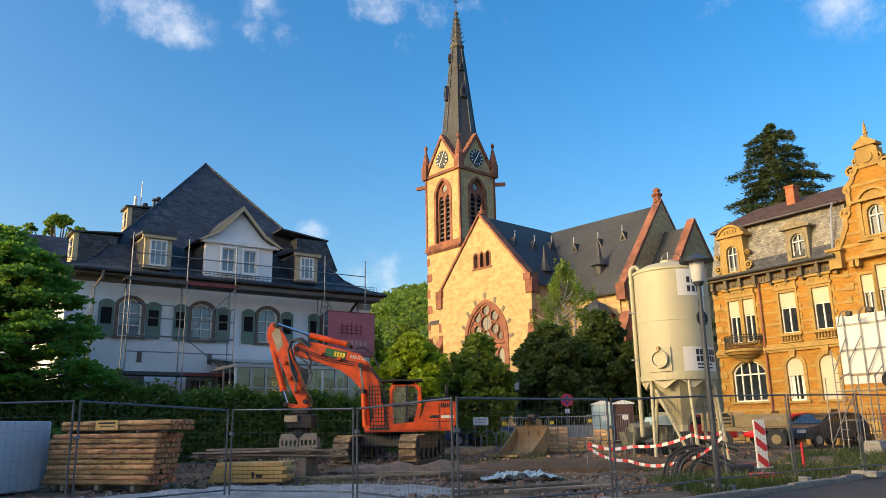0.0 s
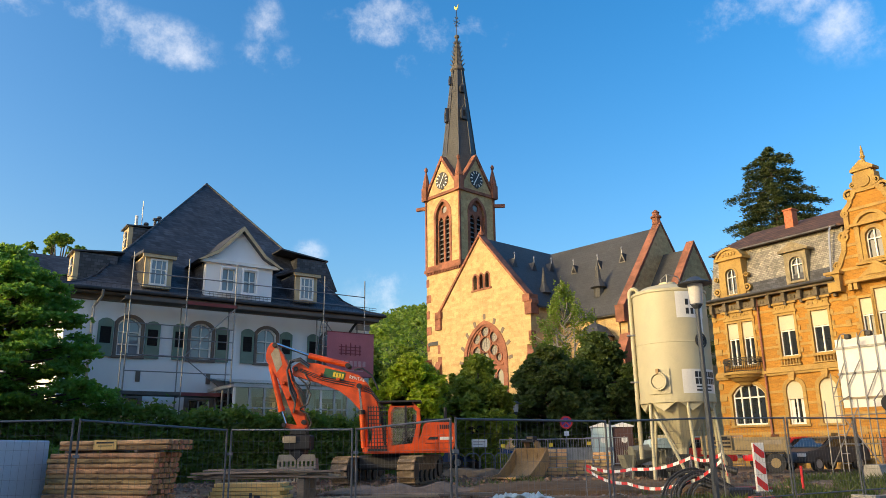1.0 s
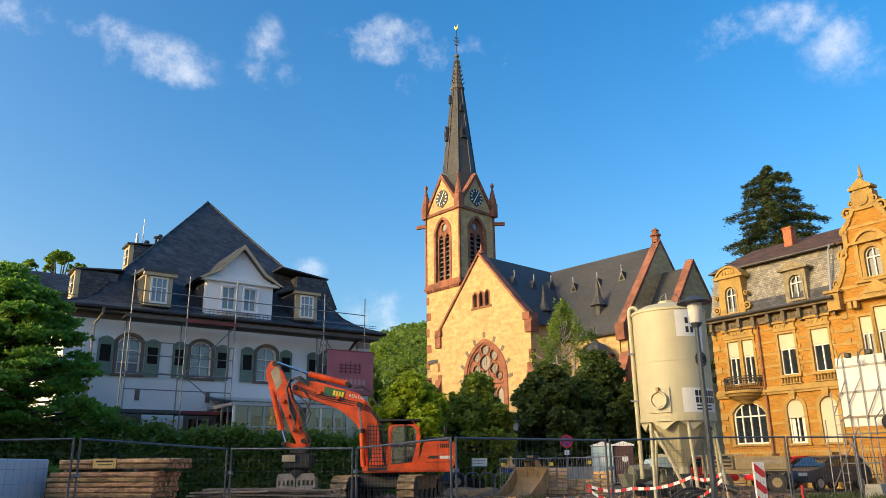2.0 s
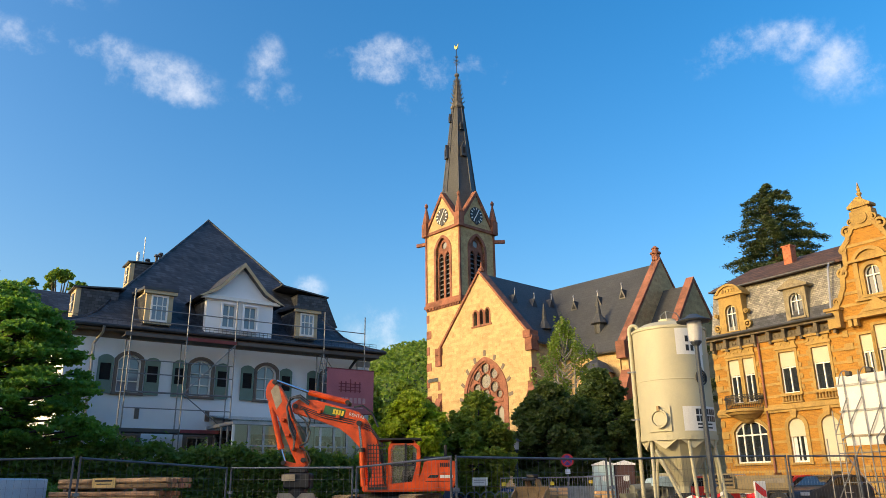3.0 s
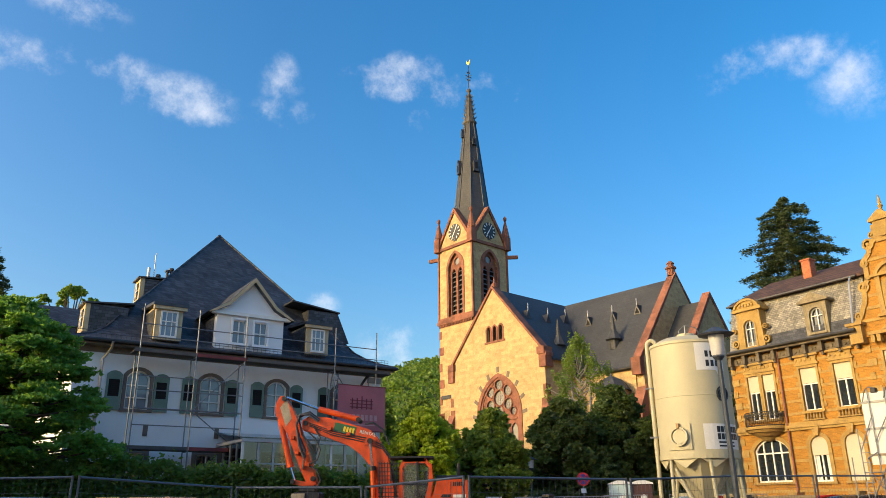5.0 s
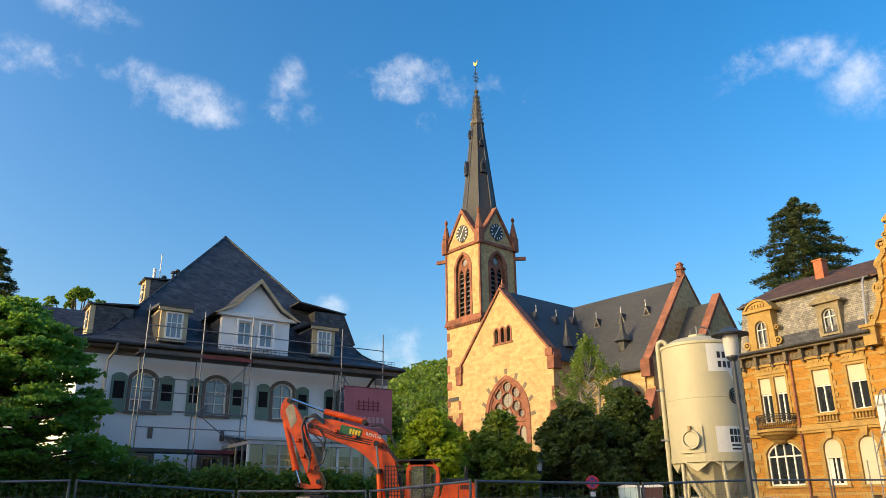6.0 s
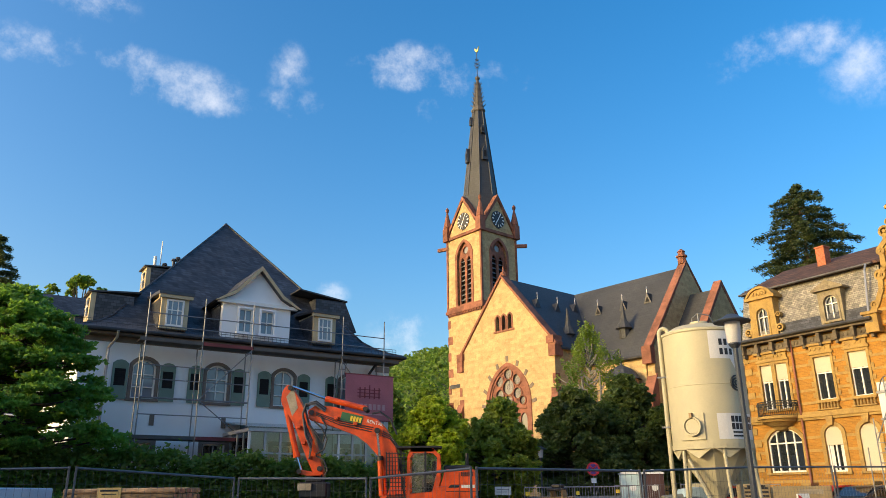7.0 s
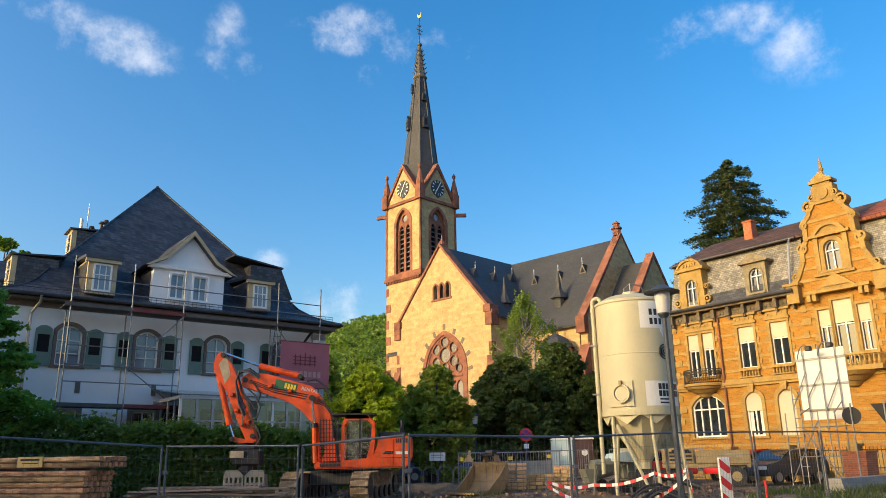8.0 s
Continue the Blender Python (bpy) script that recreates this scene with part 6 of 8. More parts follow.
def build_plants():
    # street tree by the house
    tree("maple_tree", -17.0, 27.8, 0.1, maple_lobes(360), 950, 0.11, LEAF_MAPLE, BARK, 0.16, "leafy green maple tree with layered branches beside the hedge", 0.15)
    # shrubs and trees before the church
    tree("maple_tree", -1.75, 39.3, 0.3, random_lobes(64, 2.35, 1.0, 5.7, 0.5, 5, 0.7), 2300, 0.15, LEAF_BRIGHT, BARK, 0.14, "bright green young maple in evening sun", 0.35)
    tree("hazel_bush", 1.75, 42.0, 0.3, random_lobes(74, 2.4, 0.6, 5.85, 0.5, 6, 0.8), 2300, 0.15, LEAF_MID, BARK, 0.18, "dense yellow-green hazel bush before the church", 0.35, stems=3)
    tree("yew_tree", 6.6, 48.0, 0.4, random_lobes(90, 3.3, 0.5, 6.9, 0.62, 8, 0.8), 1700, 0.19, LEAF_DARK, BARK, 0.2, "dark green yew with a broad rounded crown", 0.35, stems=2)
    tree("yew_tree", 10.3, 50.0, 0.4, random_lobes(90, 3.0, 0.6, 8.0, 0.62, 9, 0.8), 1700, 0.19, LEAF_DARK, BARK, 0.2, "dark green yew standing taller than its neighbours", 0.35, stems=2)
    tree("yew_tree", 13.2, 51.5, 0.4, random_lobes(50, 2.1, 0.6, 6.4, 0.62, 10, 0.8), 1700, 0.19, LEAF_DARK, BARK, 0.2, "dark green yew beside the cream silo", 0.35, stems=2)
    tree("birch_tree", 9.3, 57.5, 0.5, random_lobes(60, 3.2, 5.0, 13.2, 0.48, 12, 1.7), 700, 0.12, LEAF_BIRCH, BIRCH_BARK, 0.14, "slender birch with thin hanging foliage", 0.2, 1.0, stems=2)
    for x, y, top, r, seed in ((-9.5, 84, 11.6, 4.2, 21), (-4.5, 88, 11.8, 4.0, 22), (-14.0, 92, 12.5, 4.6, 23), (-1.8, 70, 7.6, 3.0, 24), (-7.0, 66, 8.2, 3.2, 25)):
        tree("lime_tree", x, y, 0.9, random_lobes(52, r, 1.5, top, r * 0.27, seed), 620, 0.24, LEAF_FAR, BARK, 0.3, "broad green lime tree behind the house", 0.4)
    tree("ash_tree", -37.0, 70, 0.9, random_lobes(30, 4.4, 16.0, 21.0, 0.5, 31), 520, 0.24, LEAF_FAR, BARK, 0.35, "loose-crowned ash tree rising behind the house", 0.3)
    spruce("spruce_tree", 28.9, 62.0, 0.9, 25.7, 6.9, 30, "tall dark spruce behind the brick town house", 41, 0.3, 0.5)
    spruce("spruce_tree", -38.0, 58.0, 0.9, 21.0, 4.4, 20, "tall dark spruce beyond the white house", 42, 0.35)
    # hedge before the house
    h = thing("hedge", -15.6, 33.0, 0.1, 35, "clipped green hedge with loose shoots along the top", "hedge")
    n = 26000
    x = RNG.uniform(-7.0, 14.5, n)
    side = RNG.uniform(0, 1, n)
    top = 2.75 + 0.12 * np.sin(x * 1.7) + 0.1 * np.sin(x * 4.1) - 0.03 * x + 0.1
    y = np.where(side < 0.55, -5.6 + RNG.normal(size=n) * 0.09, RNG.uniform(-5.6, -4.5, n))
    z = np.where(side < 0.55, RNG.uniform(0.05, 1, n) ** 0.7 * top, top + RNG.normal(size=n) * 0.09 + 0.22 * np.maximum(0, RNG.normal(size=n) - 0.9))
    cr = new("foliage", leaf_mesh("foliage", np.stack([x, y, z], 1), 0.13, LEAF_HEDGE))
    cr.parent = h
    bm = B()
    for i in range(34):
        tube(bm, (-6.8 + i * 0.64, -5.05, -0.2), (-6.7 + i * 0.64, -5.0, 2.4), 0.05, 5, 0.02)
    part("stems", bm, BARK, h)
    part("heart", box(B(), -7.0, 14.5, -5.45, -4.65, 0.0, 2.45), LEAF_HEDGE, h)
    # wooded hill
    bm = B()
    rows = []
    for j in range(15):
        d = 170 + j * 26
        row = []
        for i in range(41):
            x = -330 + i * 17
            f = math.sin(min(1, j / 13) * math.pi / 2)
            crest = 52 + 20 * math.sin((x + 60) * 0.011) + 20 * math.exp(-((x + 10) / 70) ** 2) + 5 * noise.noise(Vector((x * 0.03, d * 0.03, 0)))
            row.append(bm.verts.new((x, d, f * crest + 1.6 * noise.noise(Vector((x * 0.2, d * 0.2, 3))))))
        rows.append(row)
    for a, b in zip(rows, rows[1:]):
        for i in range(40):
            bm.faces.new((a[i], a[i + 1], b[i + 1], b[i]))
    setting("backdrop", bm, HILL, "distant wooded hillside", "hill", smooth=True)
    c = []
    for k in range(900):
        x, j = RNG.uniform(-60, 40), RNG.uniform(0, 13)
        d = 170 + j * 26
        f = math.sin(min(1, j / 13) * math.pi / 2)
        crest = 52 + 20 * math.sin((x + 60) * 0.011) + 20 * math.exp(-((x + 10) / 70) ** 2)
        r = RNG.uniform(2.0, 4.0)
        q = RNG.normal(size=(60, 3))
        q /= np.linalg.norm(q, axis=1, keepdims=True)
        c.append(q * [r, r, r * 1.1] + [x, d, f * crest + r * 0.6])
    wood = new("far_woods", leaf_mesh("far_woods", np.concatenate(c), 1.1, LEAF_FAR))
    tagged(wood, "distant woods on the hillside", "woods", kind="stuff")


build_plants()

# ---- road, kerb and unseen houses ----
def build_road():
    u, n = Vector((0.745, 0.667, 0)), Vector((0.667, -0.745, 0))
    o = Vector((5.92, 16.33, 0))
    bm = B()
    face(bm, [o - u * 120 + n * 0.15 + Vector((0, 0, -0.1)), o - u * 120 + n * 9 + Vector((0, 0, -0.06)), o + u * 160 + n * 9 + Vector((0, 0, -0.06)), o + u * 160 + n * 0.15 + Vector((0, 0, -0.1))])
    setting("road", bm, ASPHALT, "grey asphalt road beside the building site", "road")
    k = thing("kerb", o.x, o.y, 0, math.degrees(math.atan2(u.y, u.x)), "row of worn kerb stones along the road", "kerb")
    k["kind"] = "structure"
    stone = mesh_of("kerb_stone", box(B(), -0.49, 0.49, -0.15, 0.0, -0.2, 0.03, 0.02), KERB_STONE)
    r = random.Random(3)
    for i in range(-14, 26):
        q = new("kerb_stone", stone)
        q.parent, q.matrix_basis = k, pose(i * 1.0, r.uniform(-0.015, 0.015), r.uniform(-0.02, 0.015), r.uniform(-1.5, 1.5), 0, r.uniform(-0.6, 0.6))


def plain_house(name, x, y, rz, w, d, h, roof_h, wall_mat, roof_mat, label, floors, bays):
    """A simple town house that closes the street outside the walk's view."""
    t = thing(name, x, y, 0, rz, label, "house")
    holes = []
    for f in range(floors):
        for b in range(bays):
            cx, z = w * (b + 0.5) / bays, 1.1 + f * (h - 0.6) / floors
            holes.append((cx - 0.5, cx + 0.5, z, z + 1.5))
    part("wall", wall(B(), [(0, -0.3), (w, -0.3), (w, h), (0, h)], [hole(*q) for q in holes], 0, 0.4), wall_mat, t)
    part("wall", box(B(), 0, 0.4, 0.4, d, -0.3, h), wall_mat, t)
    part("wall", box(B(), w - 0.4, w, 0.4, d, -0.3, h), wall_mat, t)
    part("wall", box(B(), 0.4, w - 0.4, d - 0.4, d, -0.3, h), wall_mat, t)
    for q in holes:
        window(t, *q, casing=CASING, border=0.1, cols=2, rows=(0.6,))
    part("roof", slab(B(), [(-0.4, -0.5, h), (-0.4, d + 0.5, h), (-0.4, d / 2, h + roof_h)], (w + 0.8, 0, 0)), roof_mat, t)


build_road()
for k in range(4):
    plain_house("unseen_house", -18 + 15.5 * k, -38 + 13.9 * k, 41.9 + 180, 20, 11, 9.5, 4.5, FAR_WALL, TILE_BROWN, "plain rendered town house across the road", 3, 6)
# two houses added out of view, sized to block the low sun from the site
plain_house("unseen_house", -31.2, 12.0, -85, 24, 11, 7.4, 3.0, FAR_WALL, TILE_BROWN, "unseen tall house added to shade the site", 3, 6)
plain_house("unseen_house", -32.0, 23.0, -85, 10.6, 11, 5.6, 2.7, FAR_WALL, TILE_RED, "unseen low house added to shade the site", 2, 3)

# ---- silo ----
def curved_patch(bm, cx, r, a0, a1, z0, z1, n=8, thick=0.006, cut=None):
    """A label bent round a vertical drum; angles in degrees from -y, rising to the right."""
    def pt(a, z, k):
        t = radians(a)
        return (cx + (r + k) * math.sin(t), -(r + k) * math.cos(t), z)
    for i in range(n):
        p, q = a0 + (a1 - a0) * i / n, a0 + (a1 - a0) * (i + 1) / n
        lo = [z0, z0]
        if cut:
            lo = [z0 + cut * (k / n) for k in (i, i + 1)]
        v = [bm.verts.new(pt(a, z, k)) for k in (0, thick) for a, z in ((p, lo[0]), (q, lo[1]), (q, z1), (p, z1))]
        bm.faces.new(v[4:8])
        bm.faces.new(v[0:4][::-1])
        for k in range(4):
            j = (k + 1) % 4
            bm.faces.new((v[k], v[j], v[4 + j], v[4 + k]))
    bmesh.ops.remove_doubles(bm, verts=bm.verts, dist=1e-5)
    return bm


def build_silo():
    s = thing("mortar_silo", 7.8, 25.5, 0.1, -17, "cream mortar silo with white labels on slanted legs", "silo")
    R = 1.22
    bm = lathe(B(), [(R, 2.8), (R, 6.3), (R + 0.03, 6.32), (R + 0.03, 6.4), (R - 0.02, 6.42), (R - 0.35, 6.6), (0.3, 6.72), (0.28, 6.8), (0.05, 6.8)], 40)
    part("tank", bm, SILO_PAINT, s, smooth=True)
    part("weld_seam", lathe(B(), [(R + 0.001, 4.6), (R + 0.012, 4.62), (R + 0.001, 4.64)], 40), SILO_PAINT, s)
    bm = lathe(B(), [(0.2, 0.95), (0.22, 1.25), (R - 0.06, 2.75)], 8)
    part("hopper_cone", bm, SILO_PAINT, s)
    bm = lathe(B(), [(R + 0.02, 2.68), (R + 0.03, 2.84)], 40)
    part("base_ring", bm, SILO_PAINT, s)
    for k in range(8):
        a0, a1 = radians(k * 45), radians(k * 45 + 45)
        p, q = Vector((R * math.cos(a0), R * math.sin(a0), 2.72)), Vector((R * math.cos(a1), R * math.sin(a1), 2.72))
        m = (p + q) / 2
        bm = slab(B(), [p * 1.0, q * 1.0, m * 0.995 + Vector((0, 0, -0.3))], m.normalized() * 0 + Vector((m.x, m.y, 0)).normalized() * 0.03)
        part("gusset", bm, SILO_PAINT, s)
    for k, (a, out) in enumerate(((-140, 1.08), (-75, 0.95), (-20, 1.12), (50, 1.1), (130, 1.1))):
        t = radians(a)
        bm = tube(B(), (R * 0.93 * math.cos(t), R * 0.93 * math.sin(t), 2.8), (R * out * math.cos(t + 0.12), R * out * math.sin(t + 0.12), 0.0), 0.055, 8)
        box(bm, R * out * math.cos(t + 0.12) - 0.13, R * out * math.cos(t + 0.12) + 0.13, R * out * math.sin(t + 0.12) - 0.13, R * out * math.sin(t + 0.12) + 0.13, -0.05, 0.02)
        part("leg", bm, SILO_PAINT, s)
    for p, q in (((-0.75, -0.8, 2.4), (0.15, -1.05, 0.3)), ((1.05, -0.4, 2.4), (1.2, 0.3, 0.3))):
        part("brace", tube(B(), p, q, 0.05, 7), SILO_PAINT, s)
    arc = [(-R + 0.22 - 0.15 + 0.15 * math.cos(a), -0.15, 6.45 + 0.2 * math.sin(a)) for a in [math.pi * i / 8 for i in range(9)]]
    bm = pipe(B(), [(-R + 0.22, -0.15, 6.3)] + arc + [(-R - 0.08, -0.15, 6.3), (-R - 0.08, -0.15, 0.9)], 0.07, 10)
    part("filling_pipe", bm, SILO_PAINT, s, smooth=True)
    for z in (5.0, 3.4):
        part("pipe_clip", box(B(), -R - 0.26, -R + 0.05, -0.24, -0.06, z, z + 0.05), GALV, s)
    bm = curved_patch(B(), 0, R + 0.0, -46, -8, 2.95, 3.75, 6, 0.05)
    h = part("hatch_plate", bm, SILO_PAINT, s, "bevelled hatch plate")
    t = radians(-24)
    m = Matrix.Translation((R * 1.05 * math.sin(t), -R * 1.05 * math.cos(t), 3.35)) @ pose(0, 0, 0, 0, 0, math.degrees(t))
    part("hatch_lid", annulus(disc(B(), 0, 0, 0.22, -0.05, 0.02, 20), 0, 0, 0.24, 0.29, -0.09, 0.02, 24), SILO_PAINT, h, m=m)
    part("hatch_latch", box(B(), -0.04, 0.04, -0.12, 0.0, 0.24, 0.4), RUST_STEEL, h, m=m)
    lab = part("top_label", curved_patch(B(), 0, R, 10, 58, 5.4, 6.28, 8, 0.006, cut=0.0), LABEL_WHITE, s, "white label with black bars of print")
    for z, cells in ((5.82, 2), (5.52, 3)):
        for i in range(cells):
            part("print_bar", curved_patch(B(), 0, R, 25 + i * 8, 30 + i * 8, z, z + 0.2, 2, 0.011), PRINT_BLACK, lab)
    part("label_tail", slab(B(), [(0, 0, 0), (0.3, 0, 0), (0.3, 0, -0.55)], (0, 0.01, 0)), LABEL_WHITE, lab, m=Matrix.Translation((R * 1.012 * math.sin(radians(41)), -R * 1.012 * math.cos(radians(41)), 5.4)) @ pose(0, 0, 0, 0, 0, 48))
    lab = part("low_label", curved_patch(B(), 0, R, 10, 78, 2.95, 3.72, 10, 0.006), LABEL_WHITE, s, "white label with black bars of print")
    bm = B()
    for z0, z1, cells in ((3.46, 3.64, 7), (3.24, 3.42, 7)):
        for i in range(cells):
            curved_patch(bm, 0, R, 30 + i * 6.5, 35 + i * 6.5, z0, z1, 2, 0.011)
    for z0, z1 in ((3.13, 3.18), (3.02, 3.07)):
        curved_patch(bm, 0, R, 31, 62, z0, z1, 5, 0.01)
    part("print_bar", bm, PRINT_BLACK, lab)
    m = Matrix.Translation((R * 1.006 * math.sin(radians(48)), -R * 1.006 * math.cos(radians(48)), 4.65)) @ pose(0, 0, 0, 0, 0, 48)
    bm = B()
    for r in (0.09, 0.17, 0.25):
        annulus(bm, 0, 0, r - 0.045, r, -0.012, 0.03, 20)
    part("spiral_emblem", bm, PRINT_BLACK, s, "black spiral emblem", m=m)
    bm = pipe(B(), [(0.0, -0.3, 6.75), (0.0, -0.3, 7.05), (0.35, -0.1, 7.0), (0.5, 0.1, 6.7)], 0.02, 6)
    pipe(bm, [(-0.2, 0.2, 6.7), (-0.2, 0.2, 7.0), (0.0, -0.3, 7.05)], 0.02, 6)
    part("top_rail", bm, GALV, s)
    part("mixing_pump", box(box(B(), -0.3, 0.3, -0.35, 0.3, 0.35, 1.05, 0.04), -0.55, -0.25, -0.2, 0.25, 0.5, 0.95, 0.03), BLACK_PAINT, s)
    part("conveyor", tube(B(), (0.2, -0.3, 0.95), (1.6, -0.6, 0.5), 0.1, 10), BLACK_PAINT, s)


# ---- excavator ----
def build_excavator():
    e = thing("excavator", 0, 28.5, 0.0, 0, "orange crawler excavator with a sorting grapple on bare ground", "excavator")
    # undercarriage, slewed against the upper body
    uc = pose(-2.05, 0.2, 0.28, 0, 0, -13)
    for sx in (-1.2, 1.2):
        prof = []
        for i in range(9):
            a = math.pi / 2 + math.pi * i / 8
            prof.append((-1.75 + 0.42 * math.cos(a), 0.44 + 0.42 * math.sin(a)))
        for i in range(9):
            a = -math.pi / 2 + math.pi * i / 8
            prof.append((1.75 + 0.42 * math.cos(a), 0.44 + 0.42 * math.sin(a)))
        tr = part("track", slab(B(), [(sx - 0.2, y, z) for y, z in prof], (0.4, 0, 0)), TRACK_STEEL, e, "muddy steel crawler track", uc)
        shoe = mesh_of("track_shoe", box(box(B(), -0.3, 0.3, -0.095, 0.095, 0, 0.035), -0.3, 0.3, -0.09, -0.07, 0.035, 0.075), TRACK_STEEL)
        path = []
        for i in range(19):
            path.append((-1.75 + 3.5 * (i + 0.5) / 19, 0.86, 0))
            path.append((-1.75 + 3.5 * (i + 0.5) / 19, 0.02, 180))
        for sgn in (-1, 1):
            for i in range(6):
                a = 180 * (i + 0.5) / 6
                path.append((sgn * (1.75 + 0.42 * math.sin(radians(a))), 0.44 + 0.42 * math.cos(radians(a)), -sgn * a))
        for y, z, a in path:
            o = new("track_shoe", shoe)
            o.parent = tr
            o.matrix_basis = pose(sx, y, z, a, 0, 0)
        for y in (-1.75, -1.0, -0.35, 0.35, 1.0, 1.75):
            r = 0.32 if abs(y) > 1.5 else 0.2
            part("roller", tube(B(), (sx + 0.16, y, 0.44 if r > 0.3 else 0.24), (sx + 0.27, y, 0.44 if r > 0.3 else 0.24), r, 14), BLACK_PAINT, tr)
    part("carbody", box(box(B(), -1.0, 1.0, -0.9, 0.9, 0.45, 0.95, 0.08), -0.55, 0.55, -0.55, 0.55, 0.95, 1.1), BLACK_PAINT, e, m=uc)
    # upper body
    z0, z1 = 1.3, 2.35
    bm = slab(B(), [(-2.95, -1.2, z0), (0.2, -1.2, z0), (0.38, -1.2, z0 + 0.3), (0.38, -1.2, z1 - 0.1), (0.25, -1.2, z1), (-0.75, -1.2, z1), (-0.95, -1.2, z0 + 0.3), (-2.95, -1.2, z0 + 0.22)], (0, 2.4, 0))
    bmesh.ops.bevel(bm, geom=list(bm.edges), offset=0.05, segments=2, affect="EDGES")
    body = part("body", bm, ORANGE, e, smooth=True)
    part("counterweight_line", box(B(), -0.72, 0.3, -1.212, -1.19, 1.62, 1.64), BLACK_PAINT, body)
    part("door_seam", box(B(), -0.28, -0.265, -1.212, -1.19, 1.4, 2.25), BLACK_PAINT, body)
    bm = B()
    for i in range(6):
        box(bm, -0.2 + i * 0.07, -0.16 + i * 0.07, -1.214, -1.19, 2.12, 2.26)
    part("grille", bm, BLACK_PAINT, body)
    part("decal", slab(B(), [(-0.65, -1.213, 1.75), (-0.3, -1.213, 1.75), (-0.25, -1.213, 1.85), (-0.55, -1.213, 1.85)], (0, 0.02, 0)), BLACK_PAINT, body)
    part("decal", box(B(), -0.2, 0.25, -1.213, -1.19, 1.74, 1.84), LABEL_WHITE, body, "pale model plate")
    part("engine_hood", box(B(), -0.8, 0.15, -0.9, 1.1, z1 - 0.02, z1 + 0.14, 0.04), BLACK_PAINT, e)
    part("exhaust", tube(B(), (0.0, 0.5, z1), (0.0, 0.5, z1 + 0.6), 0.06, 8), BLACK_PAINT, e)
    # cab
    x0, x1, y0, y1, zc = -2.05, -0.92, -1.18, -0.15, 3.02
    bm = B()
    side = [(x0, z0 + 0.05), (x0, zc - 0.25), (x0 + 0.12, zc), (x1 - 0.2, zc), (x1, zc - 0.2), (x1 + 0.02, z0 + 0.9), (x1 - 0.1, z0 + 0.05)]
    inner = [(x0 + 0.1, z0 + 0.22), (x0 + 0.1, zc - 0.3), (x0 + 0.2, zc - 0.12), (x1 - 0.26, zc - 0.12), (x1 - 0.1, zc - 0.28), (x1 - 0.12, z0 + 0.9), (x1 - 0.3, z0 + 0.22)]
    for y in (y0, y1 - 0.08):
        ring(bm, inner + inner[:1], side + side[:1], y, y + 0.08)
    for k in (0, 1, 2, 3, 4):
        (a, b), (c, d) = side[k], side[k + 1]
        if k in (2,):
            slab(bm, [(a, y0, b), (c, y0, d), (c, y1, d), (a, y1, b)], (0, 0, -0.08))
    for k in (0, 1, 3, 4, 5):
        a, b = side[k]
        tube(bm, (a + (0.04 if a < -1.5 else -0.04), y0 + 0.04, b), (a + (0.04 if a < -1.5 else -0.04), y1 - 0.04, b), 0.05, 6)
    cab = part("cab", bm, ORANGE, e, "orange cab with tinted panes")
    part("cab_floor", box(B(), x0 + 0.05, x1 - 0.1, y0 + 0.02, y1, z0, z0 + 0.25), ORANGE, cab)
    mid = -1.42
    part("door_frame", box(B(), mid - 0.035, mid + 0.035, y0 - 0.012, y0 + 0.06, z0 + 0.2, zc - 0.08), BLACK_PAINT, cab)
    part("door_rail", box(B(), x0 + 0.1, x1 - 0.15, y0 - 0.01, y0 + 0.05, z0 + 0.86, z0 + 0.92), BLACK_PAINT, cab)
    for y in (y0 + 0.03, y1 - 0.05):
        part("pane", slab(B(), [(a, y, b) for a, b in inner], (0, 0.012, 0)), CLEAR, cab)
    part("operator_seat", box(box(B(), -1.55, -1.1, -0.95, -0.4, z0 + 0.25, z0 + 0.75, 0.05), -1.2, -1.05, -0.95, -0.4, z0 + 0.75, z0 + 1.35, 0.05), BLACK_PAINT, cab)
    g = part("front_guard", box(B(), x0 - 0.7, x0 - 0.02, y0 - 0.05, y1, z0 + 0.08, z0 + 0.16), BLACK_PAINT, e, "black steel grille before the cab")
    for i in range(6):
        y = y0 + 0.05 + i * 0.18
        part("guard_bar", bar(B(), (x0 - 0.1, y, z0 + 0.15), (x0 - 0.28, y, zc - 0.3), 0.03, 0.03), BLACK_PAINT, g)
    for i in range(9):
        z = z0 + 0.2 + i * 0.17
        x = x0 - 0.1 - 0.18 * i / 8
        part("guard_bar", box(B(), x - 0.02, x + 0.02, y0, y1, z, z + 0.03), BLACK_PAINT, g)
    for i in range(7):
        x = x0 - 0.06 - i * 0.1
        part("guard_bar", bar(B(), (x, y0 - 0.03, z0 + 0.15), (x - 0.05, y0 - 0.03, zc - 0.08), 0.03, 0.03), BLACK_PAINT, g)
    for i in range(11):
        z = z0 + 0.22 + i * 0.135
        part("guard_bar", box(B(), x0 - 0.72, x0 - 0.02, y0 - 0.045, y0 - 0.015, z, z + 0.026), BLACK_PAINT, g)
    part("roof_guard", box(B(), x0 - 0.35, x1 + 0.05, y0 - 0.05, y1 + 0.1, zc + 0.05, zc + 0.11), BLACK_PAINT, e)
    # boom
    up = [(-5.78, 4.5), (-5.49, 4.68), (-4.85, 4.63), (-3.99, 4.39), (-3.24, 4.17), (-2.92, 3.86), (-2.53, 3.2), (-2.42, 2.6), (-2.3, 2.0)]
